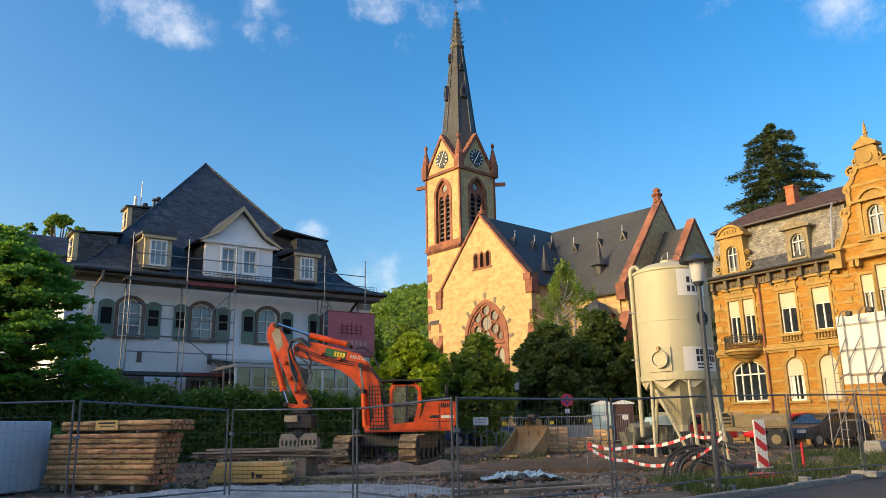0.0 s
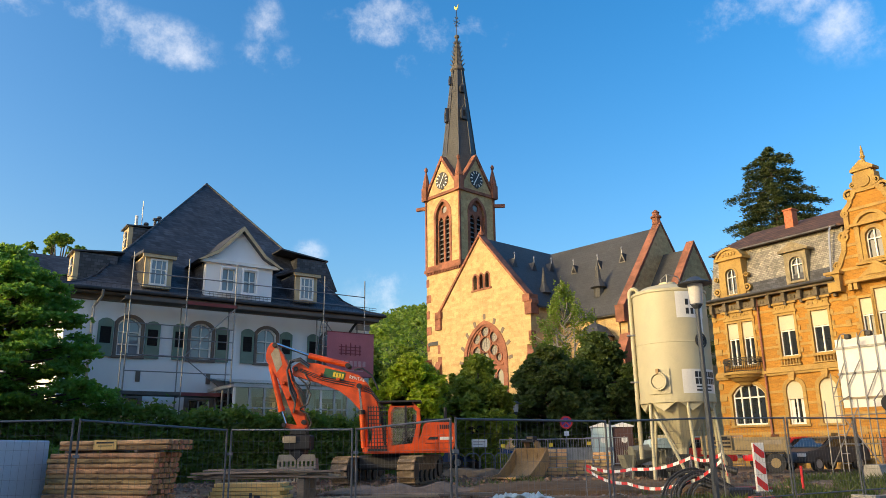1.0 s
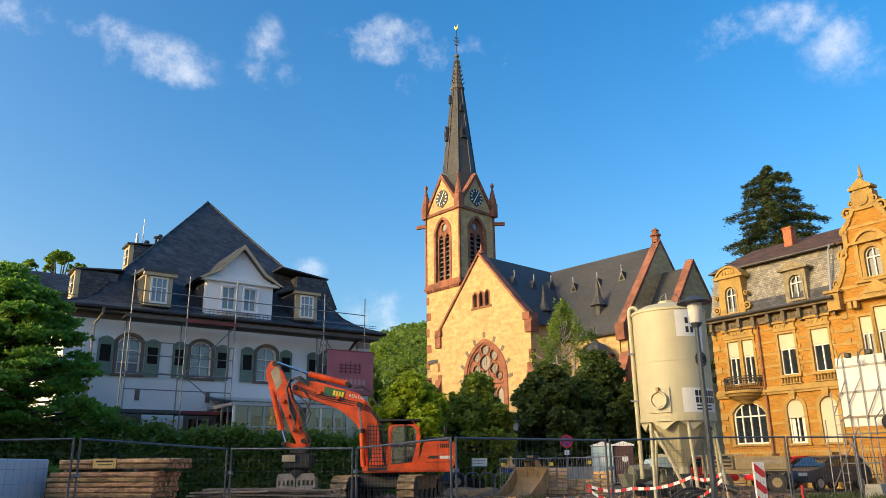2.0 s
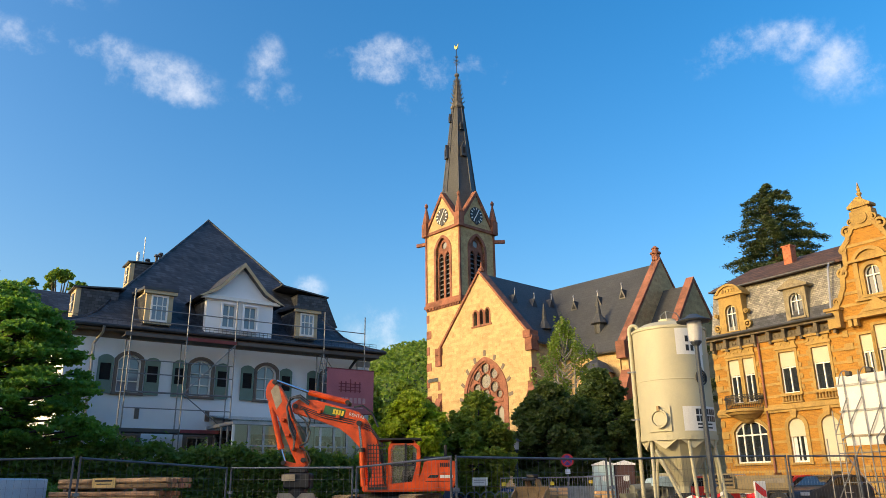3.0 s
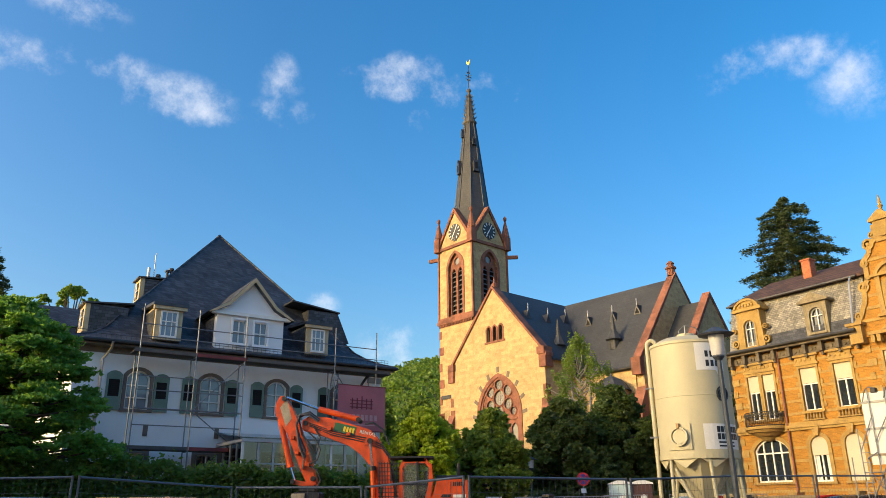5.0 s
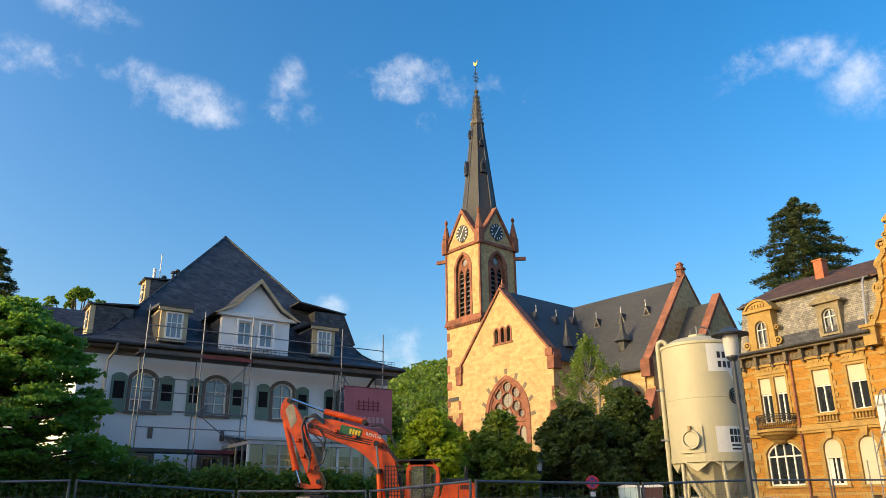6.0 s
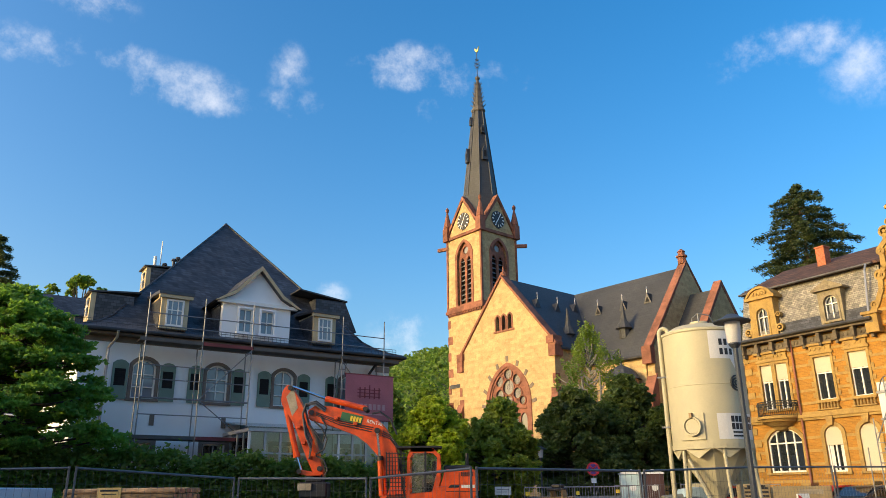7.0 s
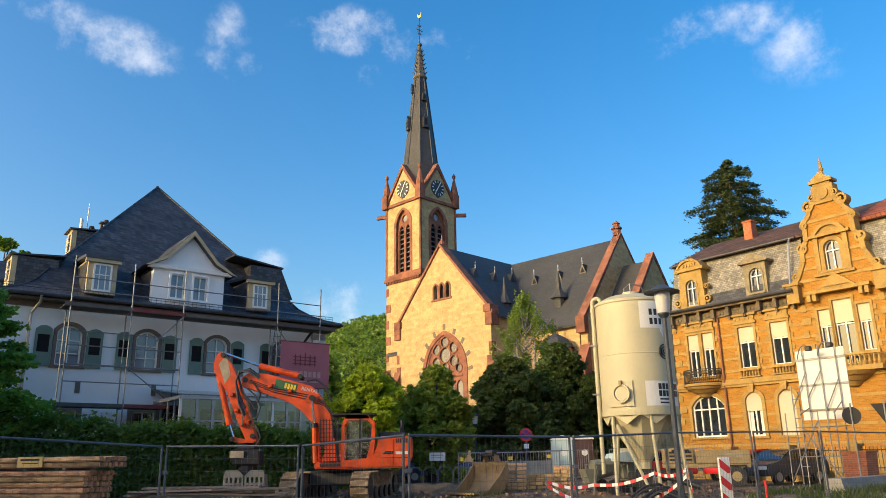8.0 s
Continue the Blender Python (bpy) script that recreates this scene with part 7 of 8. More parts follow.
    dn = [(-2.72, 1.95), (-2.85, 2.36), (-3.11, 2.8), (-3.54, 3.31), (-3.97, 3.63), (-4.82, 3.91), (-5.72, 4.17)]
    bm = slab(B(), [(x, -0.1, z) for x, z in up + dn], (0, 0.55, 0))
    bmesh.ops.bevel(bm, geom=list(bm.edges), offset=0.035, segments=2, affect="EDGES")
    boom = part("boom", bm, ORANGE, e, smooth=True)
    bm = B()
    box(bm, -4.55, -3.75, -0.115, -0.1, 4.05, 4.35)
    part("decal", bm, PRINT_GREEN, boom, "green and yellow company decal", m=pose(-4.15, 0, 4.2, 0, 13, 0) @ Matrix.Translation((4.15, 0, -4.2)))
    bm = B()
    for i in range(4):
        box(bm, -4.2 + i * 0.11, -4.12 + i * 0.11, -0.128, -0.116, 4.1, 4.28)
    part("decal_print", bm, PRINT_YELLOW, boom, m=pose(-4.15, 0, 4.2, 0, 13, 0) @ Matrix.Translation((4.15, 0, -4.2)))
    text_mesh("RENTAL", 0.17, LABEL_WHITE, boom, Matrix.Translation((-3.3, -0.112, 4.02)) @ pose(0, 0, 0, 0, 14, 0) @ UPRIGHT)
    part("pivot_bracket", slab(B(), [(-2.85, -0.25, 1.4), (-2.0, -0.25, 1.4), (-2.15, -0.25, 2.25), (-2.6, -0.25, 2.25)], (0, 0.85, 0)), ORANGE, e)
    for y in (-0.24, 0.6):
        r = part("boom_cylinder", tube(B(), (-3.0, y, 1.5), (-3.08, y, 2.75), 0.1, 10), ORANGE, e)
        part("gland", tube(B(), (-3.07, y, 2.7), (-3.085, y, 2.85), 0.115, 10), BLACK_PAINT, r)
        part("rod", tube(B(), (-3.08, y, 2.75), (-3.2, y, 3.72), 0.05, 8), CHROME, r)
    for y in (-0.16, 0.47):
        part("boom_plate", slab(B(), [(-3.45, y, 3.62), (-3.05, y, 3.55), (-2.98, y, 3.82), (-3.3, y, 3.95)], (0, 0.05, 0)), ORANGE, e)
    part("pivot_pin", tube(B(), (-3.2, -0.3, 3.74), (-3.2, 0.66, 3.74), 0.1, 12), BLACK_PAINT, e)
    part("hose", pipe(B(), [(-3.4, -0.15, 4.35), (-3.1, -0.18, 4.4), (-2.75, -0.15, 4.15), (-2.5, -0.12, 3.6)], 0.035, 6), RUBBER, e)
    for k in range(3):
        part("hose", pipe(B(), [(-2.3, -0.13, 3.0 - k * 0.05), (-2.75, -0.135, 3.6 - k * 0.07), (-3.3, -0.135, 3.85 - k * 0.08), (-4.6, -0.135, 4.12 - k * 0.07), (-5.45, -0.135, 4.42 - k * 0.05)], 0.018, 5), RUBBER, e)
    for x, z in ((-5.62, 4.42), (-2.5, 2.15), (-3.66, 4.52), (-6.45, 5.32), (-5.25, 2.45)):
        part("pivot_pin", tube(B(), (x, -0.17, z), (x, 0.5, z), 0.09, 10), BLACK_PAINT, e)
    # stick
    st = [(-6.8, 4.9), (-6.76, 5.23), (-6.6, 5.46), (-6.43, 5.4), (-6.15, 4.99), (-5.86, 4.38), (-5.62, 3.75), (-5.35, 3.03), (-5.07, 2.2), (-5.42, 2.15), (-5.72, 2.75), (-6.0, 3.4), (-6.26, 4.0), (-6.5, 4.45), (-6.74, 4.68)]
    sb = slab(B(), [(x, -0.05, z) for x, z in st], (0, 0.45, 0))
    bmesh.ops.bevel(sb, geom=list(sb.edges), offset=0.035, segments=2, affect="EDGES")
    stick = part("stick", sb, ORANGE, e, smooth=True)
    part("stick_plate", slab(B(), [(-6.6, -0.06, 5.0), (-6.35, -0.06, 5.35), (-6.15, -0.06, 4.6), (-6.35, -0.06, 4.3)], (0, 0.02, 0)), GRAB_STEEL, stick)
    c = part("stick_cylinder", tube(B(), (-3.65, 0.15, 4.55), (-5.18, 0.15, 4.95), 0.11, 12), ORANGE, e)
    part("rod", tube(B(), (-5.18, 0.15, 4.95), (-6.42, 0.15, 5.4), 0.05, 8), CHROME, c)
    c = part("bucket_cylinder", tube(B(), (-6.6, 0.05, 4.6), (-6.14, 0.05, 2.95), 0.105, 12), ORANGE, e)
    part("gland", tube(B(), (-6.16, 0.05, 3.02), (-6.11, 0.05, 2.86), 0.125, 12), ORANGE, c)
    part("rod", tube(B(), (-6.14, 0.05, 2.95), (-5.92, 0.05, 2.35), 0.05, 8), CHROME, c)
    part("hose", pipe(B(), [(-5.6, -0.15, 4.75), (-5.85, -0.2, 4.6), (-5.7, -0.2, 4.0), (-5.35, -0.2, 3.6), (-5.15, -0.2, 3.3), (-5.05, -0.15, 3.9), (-5.3, -0.12, 4.3)], 0.035, 6), RUBBER, e)
    part("hose", pipe(B(), [(-5.4, -0.12, 2.9), (-5.1, -0.2, 2.75), (-4.95, -0.2, 2.4), (-5.1, -0.15, 2.1)], 0.035, 6), RUBBER, e)
    for k in range(4):      # hoses looped round the elbow and down the stick
        y = -0.14 - 0.035 * k
        part("hose", pipe(B(), [(-5.1, y, 4.55 - k * 0.04), (-5.45, y - 0.05, 4.82 - k * 0.05), (-5.8, y - 0.08, 4.72), (-5.92, y - 0.06, 4.35), (-5.78, y - 0.04, 3.9 - k * 0.1), (-5.55, y - 0.04, 3.45 - k * 0.12), (-5.62, y, 3.1 - k * 0.1)], 0.028, 6), (RUBBER, HOSE_GREY)[k % 2], e)
    part("hose", pipe(B(), [(-5.5, -0.16, 4.1), (-5.2, -0.24, 3.85), (-5.0, -0.26, 3.45), (-5.1, -0.24, 3.1), (-5.4, -0.16, 2.95)], 0.032, 6), RUBBER, e)
    for x, z in ((-6.05, 3.9), (-5.85, 3.35), (-5.62, 2.85), (-4.7, 4.2), (-4.0, 4.0)):
        part("hose_clamp", box(B(), x - 0.07, x + 0.07, -0.24, -0.04, z - 0.06, z + 0.06, 0.015), ORANGE, e)
    part("link", bar(B(), (-6.0, 0.2, 2.36), (-5.2, 0.2, 2.2), 0.6, 0.16), ORANGE, e)
    part("link_pin", tube(B(), (-5.98, -0.2, 2.36), (-5.98, 0.6, 2.36), 0.08, 10), BLACK_PAINT, e)
    # grapple
    g = part("grapple_head", box(box(B(), -5.95, -4.95, -0.2, 0.6, 1.45, 2.0, 0.06), -5.75, -5.15, -0.1, 0.5, 2.0, 2.25, 0.03), BLACK_PAINT, e, "black grapple rotator head")
    part("valve_block", box(B(), -5.98, -5.5, -0.28, -0.1, 1.72, 1.95), GRAB_STEEL, g)
    part("neck", tube(B(), (-5.45, 0.2, 1.5), (-5.45, 0.2, 1.1), 0.35, 12), BLACK_PAINT, g)
    for s in (-1, 1):
        cx = -5.45 + s * 0.36
        holes = [[(cx - 0.27 + i * 0.155, 0.38 + k * 0.25), (cx - 0.27 + i * 0.155, 0.56 + k * 0.25), (cx - 0.19 + i * 0.155, 0.56 + k * 0.25), (cx - 0.19 + i * 0.155, 0.38 + k * 0.25)] for i in range(4) for k in range(3)]
        ol = [(cx - 0.34, 0.3), (cx + 0.34, 0.3), (cx + 0.34, 1.12), (cx + (0.2 if s < 0 else 0.34) - 0.05, 1.3), (cx - (0.2 if s > 0 else 0.34) + 0.05, 1.3), (cx - 0.34, 1.12)]
        part("grapple_jaw", wall(B(), ol, holes, -0.25, 0.06), GRAB_STEEL, e, "pale slotted steel jaw")
        part("jaw_side", slab(B(), [(cx + s * 0.33, -0.25, 0.28), (cx + s * 0.33, 0.6, 0.28), (cx + s * 0.28, 0.45, 1.15), (cx + s * 0.28, -0.1, 1.15)], (0.04, 0, 0)), GRAB_STEEL, e)
    part("mirror", box(B(), -2.35, -2.3, -1.35, -1.2, 2.3, 2.6), BLACK_PAINT, e)


build_silo()
build_excavator()

# ---- construction fence ----
POSTS = [(-10.2, 13.2), (-6.75, 13.9), (-4.7, 16.6), (-1.84, 15.5), (0.12, 12.9), (3.11, 14.6), (5.95, 17.2), (8.54, 19.2), (11.1, 20.8), (14.2, 22.6)]


def fence_panel(x0, y0, x1, y1, h0, h1):
    length, ang = math.hypot(x1 - x0, y1 - y0), math.degrees(math.atan2(y1 - y0, x1 - x0))
    f = thing("fence_panel", x0, y0, 0, ang, "galvanised mesh construction fence panel in a concrete foot", "fence", "construction fence")
    z0 = 0.12
    for x, h in ((0.06, h0), (length - 0.06, h1)):
        part("upright", tube(B(), (x, 0, 0.02), (x, 0, h), 0.021, 8), FENCE_STEEL, f)
    part("top_rail", tube(B(), (0.06, 0, h0 - 0.03), (length - 0.06, 0, h1 - 0.03), 0.02, 8), FENCE_STEEL, f)
    part("bottom_rail", tube(B(), (0.06, 0, z0 + 0.1), (length - 0.06, 0, z0 + 0.1), 0.017, 8), FENCE_STEEL, f)
    bm = B()
    n = int(length / 0.125)
    for i in range(1, n):
        x = length * i / n
        h = h0 + (h1 - h0) * i / n
        tube(bm, (x, 0, z0 + 0.1), (x, 0, h - 0.03), 0.002, 4)
    for k in range(1, 7):
        t = k / 7
        tube(bm, (0.06, 0, z0 + 0.1 + (h0 - z0 - 0.13) * t), (length - 0.06, 0, z0 + 0.1 + (h1 - z0 - 0.13) * t), 0.0025, 4)
    part("wire_mesh", bm, FENCE_STEEL, f)
    part("foot", box(B(), -0.11, 0.11, -0.36, 0.36, -0.06, 0.1, 0.02), CONCRETE, f, "grey concrete fence foot")
    part("clamp", box(B(), 0.0, 0.1, -0.03, 0.03, 1.35, 1.41), GALV, f)
    return f


for i, ((xa, ya), (xb, yb)) in enumerate(zip(POSTS, POSTS[1:])):
    hs = [2.0, 2.05, 1.91, 1.86, 1.94, 1.92, 2.04, 2.09, 2.12, 2.1]
    fence_panel(xa, ya, xb, yb, hs[i], hs[i + 1])


# ---- street lamps ----
def street_lamp(x, y, z, h, big, label):
    s = thing("street_lamp", x, y, z, 0, label, "street lamp")
    part("post", tube(B(), (0, 0, -0.2), (0, 0, h - 0.6), 0.07 * big, 10, 0.05 * big), LAMP_GREY, s)
    part("door_cover", box(B(), -0.045, 0.045, -0.09, -0.05, 0.6, 0.95), LAMP_GREY, s)
    part("glass", lathe(B(), [(0.1, h - 0.6), (0.14, h - 0.55), (0.17, h - 0.12), (0.12, h - 0.1)], 16), OPAL, s, "opal glass cylinder", smooth=True)
    part("collar", lathe(B(), [(0.07, h - 0.68), (0.13, h - 0.6), (0.12, h - 0.56)], 12), LAMP_GREY, s)
    part("hat", lathe(B(), [(0.38, h - 0.12), (0.39, h - 0.1), (0.2, h - 0.02), (0.1, h + 0.05), (0.02, h + 0.07)], 24), LAMP_GREY, s, "flat dark lamp hat", smooth=True)


street_lamp(5.78, 16.75, 0.0, 5.12, 1.0, "street lamp with a flat hat and an opal glass")
street_lamp(4.25, 46.0, 0.4, 3.7, 0.9, "small street lamp before the dark yews")


# ---- timber ----
def build_timber():
    t = thing("timber_stack", -8.6, 20.0, 0.1, -19, "stack of sawn square timbers with red-brown ends", "timber stack")
    log = mesh_of("timber", box(B(), -1.72, 1.66, -0.068, 0.068, 0, 0.117, 0.03), [PLANK])
    end = mesh_of("timber_end", box(B(), 0, 0.012, -0.05, 0.05, 0.014, 0.104), [PLANK_END])
    rnd = random.Random(4)
    for k in range(12):
        for j in range(7):
            dx = rnd.uniform(-0.035, 0.035) + (0.3 if k > 9 else 0) + (k - 5) * 0.02
            o = new("timber", log)
            o.parent, o.matrix_basis = t, pose(dx, -0.45 + j * 0.142 + rnd.uniform(-0.03, 0.012), 0.08 + k * 0.126 + (0.06 if k > 9 else 0) + rnd.uniform(-0.006, 0.006), rnd.uniform(-4, 4), rnd.uniform(-0.35, 0.35), rnd.uniform(-1.0, 1.0))
            q = new("timber_end", end)
            q.parent, q.matrix_basis = o, pose(1.652, 0, 0)
    for x in (-1.1, 0, 1.1):
        part("bearer", box(B(), x - 0.06, x + 0.06, -0.55, 0.55, -0.06, 0.075), OLD_PLANK, t)
        part("bearer", box(B(), x - 0.05, x + 0.05, -0.5, 0.5, 1.345, 1.4), OLD_PLANK, t)
    s = thing("notice_board", -8.6, 19.4, 1.52, -14, "yellow notice board with dark bars of print on the timbers", "sign")
    part("board", box(B(), -0.33, 0.33, -0.015, 0.015, 0.0, 0.24), FORM_YELLOW, s)
    part("print_bar", box(box(B(), -0.25, 0.25, -0.02, -0.016, 0.15, 0.19), -0.2, 0.22, -0.02, -0.016, 0.08, 0.1), PRINT_BLACK, s)
    p = thing("plank_pile", -5.3, 23.2, 0.1, -8, "pile of grey weathered planks laid crosswise", "plank pile")
    for k in range(14):
        bm = box(B(), -1.9 + rnd.uniform(-0.4, 0.5), 1.9 + rnd.uniform(-0.6, 0.5), -0.12, 0.12, 0, 0.045)
        part("plank", bm, OLD_PLANK, p, m=pose(rnd.uniform(-0.2, 0.2), rnd.uniform(-0.5, 0.5), 0.55 + (k // 3) * 0.055, 0, rnd.uniform(-1, 1.5), rnd.uniform(-7, 7)))
    for x in (-1.3, 1.2):
        part("bearer", box(B(), x - 0.1, x + 0.1, -0.6, 0.6, -0.1, 0.545), OLD_PLANK, p)
    f = thing("formwork_boards", -5.45, 21.4, 0.08, -6, "stack of yellow formwork boards with a dark mark", "boards")
    for k in range(5):
        part("board", box(B(), -1.0 + k * 0.05, 1.05 + (k % 2) * 0.12, -0.4, 0.4, k * 0.105, k * 0.105 + 0.095, 0.008), FORM_YELLOW, f)
    part("print_bar", box(box(B(), 0.2, 0.28, -0.409, -0.395, 0.12, 0.27), 0.33, 0.5, -0.409, -0.395, 0.12, 0.2), PRINT_BLACK, f)
    # two bundles of battens, bucket behind
    for bx, by, w, n in ((4.3, 31.5, 1.2, 8), (5.5, 31.9, 1.0, 5), (6.4, 31.6, 0.8, 7)):
        b = thing("batten_bundle", bx, by, 0.22, -8, "bundle of sawn yellow-brown battens on site", "timber stack", "batten bundles")
        for k in range(n):
            for j in range(3):
                for q in range(3):
                    o = box(B(), -w / 2 + q * w / 3 + 0.01, -w / 2 + (q + 1) * w / 3 - 0.025, -0.3 + j * 0.2, -0.12 + j * 0.2, k * 0.145, k * 0.145 + 0.118, 0.015)
                    part("batten", o, BATTEN, b, m=pose(rnd.uniform(-0.03, 0.03), rnd.uniform(-0.03, 0.03), 0, 0, 0, rnd.uniform(-1.5, 1.5)))


build_timber()


# ---- loose bucket ----
def build_bucket():
    b = thing("digger_bucket", 2.8, 29.9, 0.27, 48, "worn steel digger bucket lying on its back", "bucket")
    prof = [(-1.05, 0.06), (-0.4, -0.03), (0.2, 0.0), (0.6, 0.16), (0.88, 0.48), (0.95, 0.85), (0.86, 1.15)]
    inn = [(-1.04, 0.1), (-0.4, 0.03), (0.18, 0.06), (0.55, 0.22), (0.81, 0.52), (0.88, 0.85), (0.79, 1.13)]
    bm = ring(B(), inn, prof, -0.75, 0.75)
    part("shell", bm, RUST_STEEL, b, smooth=True)
    for y in (-0.78, 0.74):
        part("side_plate", slab(B(), [(x, y, z) for x, z in prof + [(0.42, 0.72), (-0.3, 0.2)]], (0, 0.04, 0)), RUST_STEEL, b)
    part("cutting_edge", box(B(), -1.22, -1.0, -0.78, 0.78, 0.05, 0.11), RUST_STEEL, b)
    for y in (-0.3, 0.2):
        part("ear", slab(B(), [(0.88, y, 0.55), (1.2, y, 0.9), (1.0, y, 1.4), (0.7, y, 1.45), (0.8, y, 1.1)], (0, 0.06, 0)), RUST_STEEL, b)
    part("hitch", box(box(B(), 0.6, 1.15, -0.3, 0.3, 1.36, 1.46, 0.03), 0.75, 1.05, -0.2, 0.2, 1.46, 1.6, 0.03), BLACK_PAINT, b)


build_bucket()

# ---- site clutter ----
def heap(name, x, y, rx, ry, h, mat, label, category, seed, rz=0):
    bm = B()
    n, m = 22, 44
    rows = []
    for j in range(n + 1):
        row = []
        for i in range(m):
            a, r = 2 * math.pi * i / m, 1 - j / n
            wob = 1 + 0.16 * noise.noise(Vector((math.cos(a) * 2, math.sin(a) * 2, seed)))
            px, py = rx * r * wob * math.cos(a), ry * r * wob * math.sin(a)
            z = h * min(1, (1 - r) * 2.2) ** 0.8 + 0.09 * noise.noise(Vector((px * 1.4, py * 1.4, seed + 3))) * (1 - r * r) * 2 - (0.2 if j == 0 else 0)
            row.append(bm.verts.new((px, py, z)))
        rows.append(row)
    for a, b in zip(rows, rows[1:]):
        for i in range(m):
            k = (i + 1) % m
            bm.faces.new((a[i], a[k], b[k], b[i]))
    ob = new(name, mesh_of(name, bm, mat, True))
    ob.matrix_basis = pose(x, y, ground_z(x, y), 0, 0, rz)
    return tagged(ob, label, category)


def scatter(name, mat, count, region, lo, hi, label, category, seed, keep=None):
    """Broken lumps strewn over the ground, as one mesh."""
    g = np.random.default_rng(seed)
    V, F = [], []
    cube = np.array([(x, y, z) for x in (-1, 1) for y in (-1, 1) for z in (-1, 1)], float)
    quads = [(0, 1, 3, 2), (4, 6, 7, 5), (0, 4, 5, 1), (2, 3, 7, 6), (0, 2, 6, 4), (1, 5, 7, 3)]
    while len(V) < count:
        x, y = g.uniform(*region[0]), g.uniform(*region[1])
        if keep and not keep(x, y, g):
            continue
        s = lo + (hi - lo) * g.uniform() ** 3
        c = (cube + g.normal(size=(8, 3)) * 0.28) * s * g.uniform(0.6, 1.3, 3) * [1, 1, 0.6]
        a = g.uniform(0, 6.28)
        rot = np.array([[math.cos(a), -math.sin(a), 0], [math.sin(a), math.cos(a), 0], [0, 0, 1]])
        c = c @ rot.T + [x, y, ground_z(x, y) + s * 0.25 + 0.1 * noise.noise(Vector((x * 0.55, y * 0.55, 1)))]
        F += [tuple(len(V) * 8 + i for i in q) for q in quads]
        V.append(c)
    me = bpy.data.meshes.new(name)
    me.from_pydata(np.concatenate(V).tolist(), [], F)
    me.materials.append(mat)
    ob = new(name, me)
    return tagged(ob, label, category, kind="stuff")


def grass(name, count, keep, region, lo, hi, seed, label):
    g = np.random.default_rng(seed)
    V, F = [], []
    while len(V) < count:
        x, y = g.uniform(*region[0]), g.uniform(*region[1])
        if not keep(x, y, g):
            continue
        h, a = g.uniform(lo, hi), g.uniform(0, 6.28)
        w, b = 0.012 + h * 0.02, g.normal(size=2) * h * 0.35
        z = ground_z(x, y) - 0.03
        dx, dy = w * math.cos(a), w * math.sin(a)
        V.append([(x - dx, y - dy, z), (x + dx, y + dy, z), (x + b[0] * 0.4 + dx * 0.7, y + b[1] * 0.4 + dy * 0.7, z + h * 0.6), (x + b[0], y + b[1], z + h)])
        k = (len(V) - 1) * 4
        F += [(k, k + 1, k + 2), (k, k + 2, k + 3)]
    me = bpy.data.meshes.new(name)
    me.from_pydata(np.array(V).reshape(-1, 3).tolist(), [], F)
    me.materials.append(GRASS_BLADE)
    return tagged(new(name, me), label, "grass", kind="stuff")


def car(x, y, rz, paint, label, kind="hatch"):
    c = thing("car", x, y, ground_z(x, y), rz, label, "car")
    L = 2.1
    prof = [(-L, 0.35), (-L, 0.75), (-L + 0.12, 0.95), (-L + 0.25, 1.0), (-L + 0.55, 1.42), (-0.6, 1.48), (0.25, 1.42), (0.95, 0.98), (L - 0.15, 0.82), (L, 0.6), (L, 0.35)]
    bm = slab(B(), [(a, -0.82, b) for a, b in prof], (0, 1.64, 0))
    bmesh.ops.bevel(bm, geom=list(bm.edges), offset=0.06, segments=2, affect="EDGES")
    body = part("body", bm, paint, c, smooth=True)
    for s in (-0.835, 0.825):
        part("side_window", slab(B(), [(-L + 0.45, s, 1.02), (-L + 0.68, s, 1.36), (-0.6, s, 1.4), (0.2, s, 1.35), (0.75, s, 1.02)], (0, 0.01, 0)), GLASS, body)
    part("windscreen", slab(B(), [(0.32, -0.7, 1.39), (0.95, -0.74, 1.0), (0.95, 0.74, 1.0), (0.32, 0.7, 1.39)], (0.03, 0, 0.03)), GLASS, body)
    part("rear_window", slab(B(), [(-L + 0.26, -0.68, 1.02), (-L + 0.54, -0.64, 1.4), (-L + 0.54, 0.64, 1.4), (-L + 0.26, 0.68, 1.02)], (-0.03, 0, 0.02)), GLASS, body)
    for s in (-0.6, 0.6):
        part("headlight", box(B(), L - 0.12, L + 0.015, s - 0.18, s + 0.18, 0.62, 0.76), WHITE_PLASTIC, body)
        part("tail_light", box(B(), -L - 0.015, -L + 0.1, s - 0.16, s + 0.16, 0.75, 0.92), RED_PLASTIC, body)
    for a in (-1.3, 1.3):
        for s in (-0.72, 0.72):
            w = part("wheel", tube(B(), (a, s - 0.1, 0.31), (a, s + 0.1, 0.31), 0.31, 18), RUBBER, c)
            part("rim", tube(B(), (a, s - 0.115, 0.31), (a, s + 0.115, 0.31), 0.19, 14), PALE_ZINC, w)
    return c


def hooped(name, x, y, rz, label):
    h = thing(name, x, y, ground_z(x, y), rz, label, "bike rack", "bike racks")
    a = [(-0.35, 0, -0.1), (-0.35, 0, 0.7), (-0.2, 0, 0.85), (0.2, 0, 0.85), (0.35, 0, 0.7), (0.35, 0, -0.1)]
    part("hoop", pipe(B(), a, 0.025, 7), GALV, h)


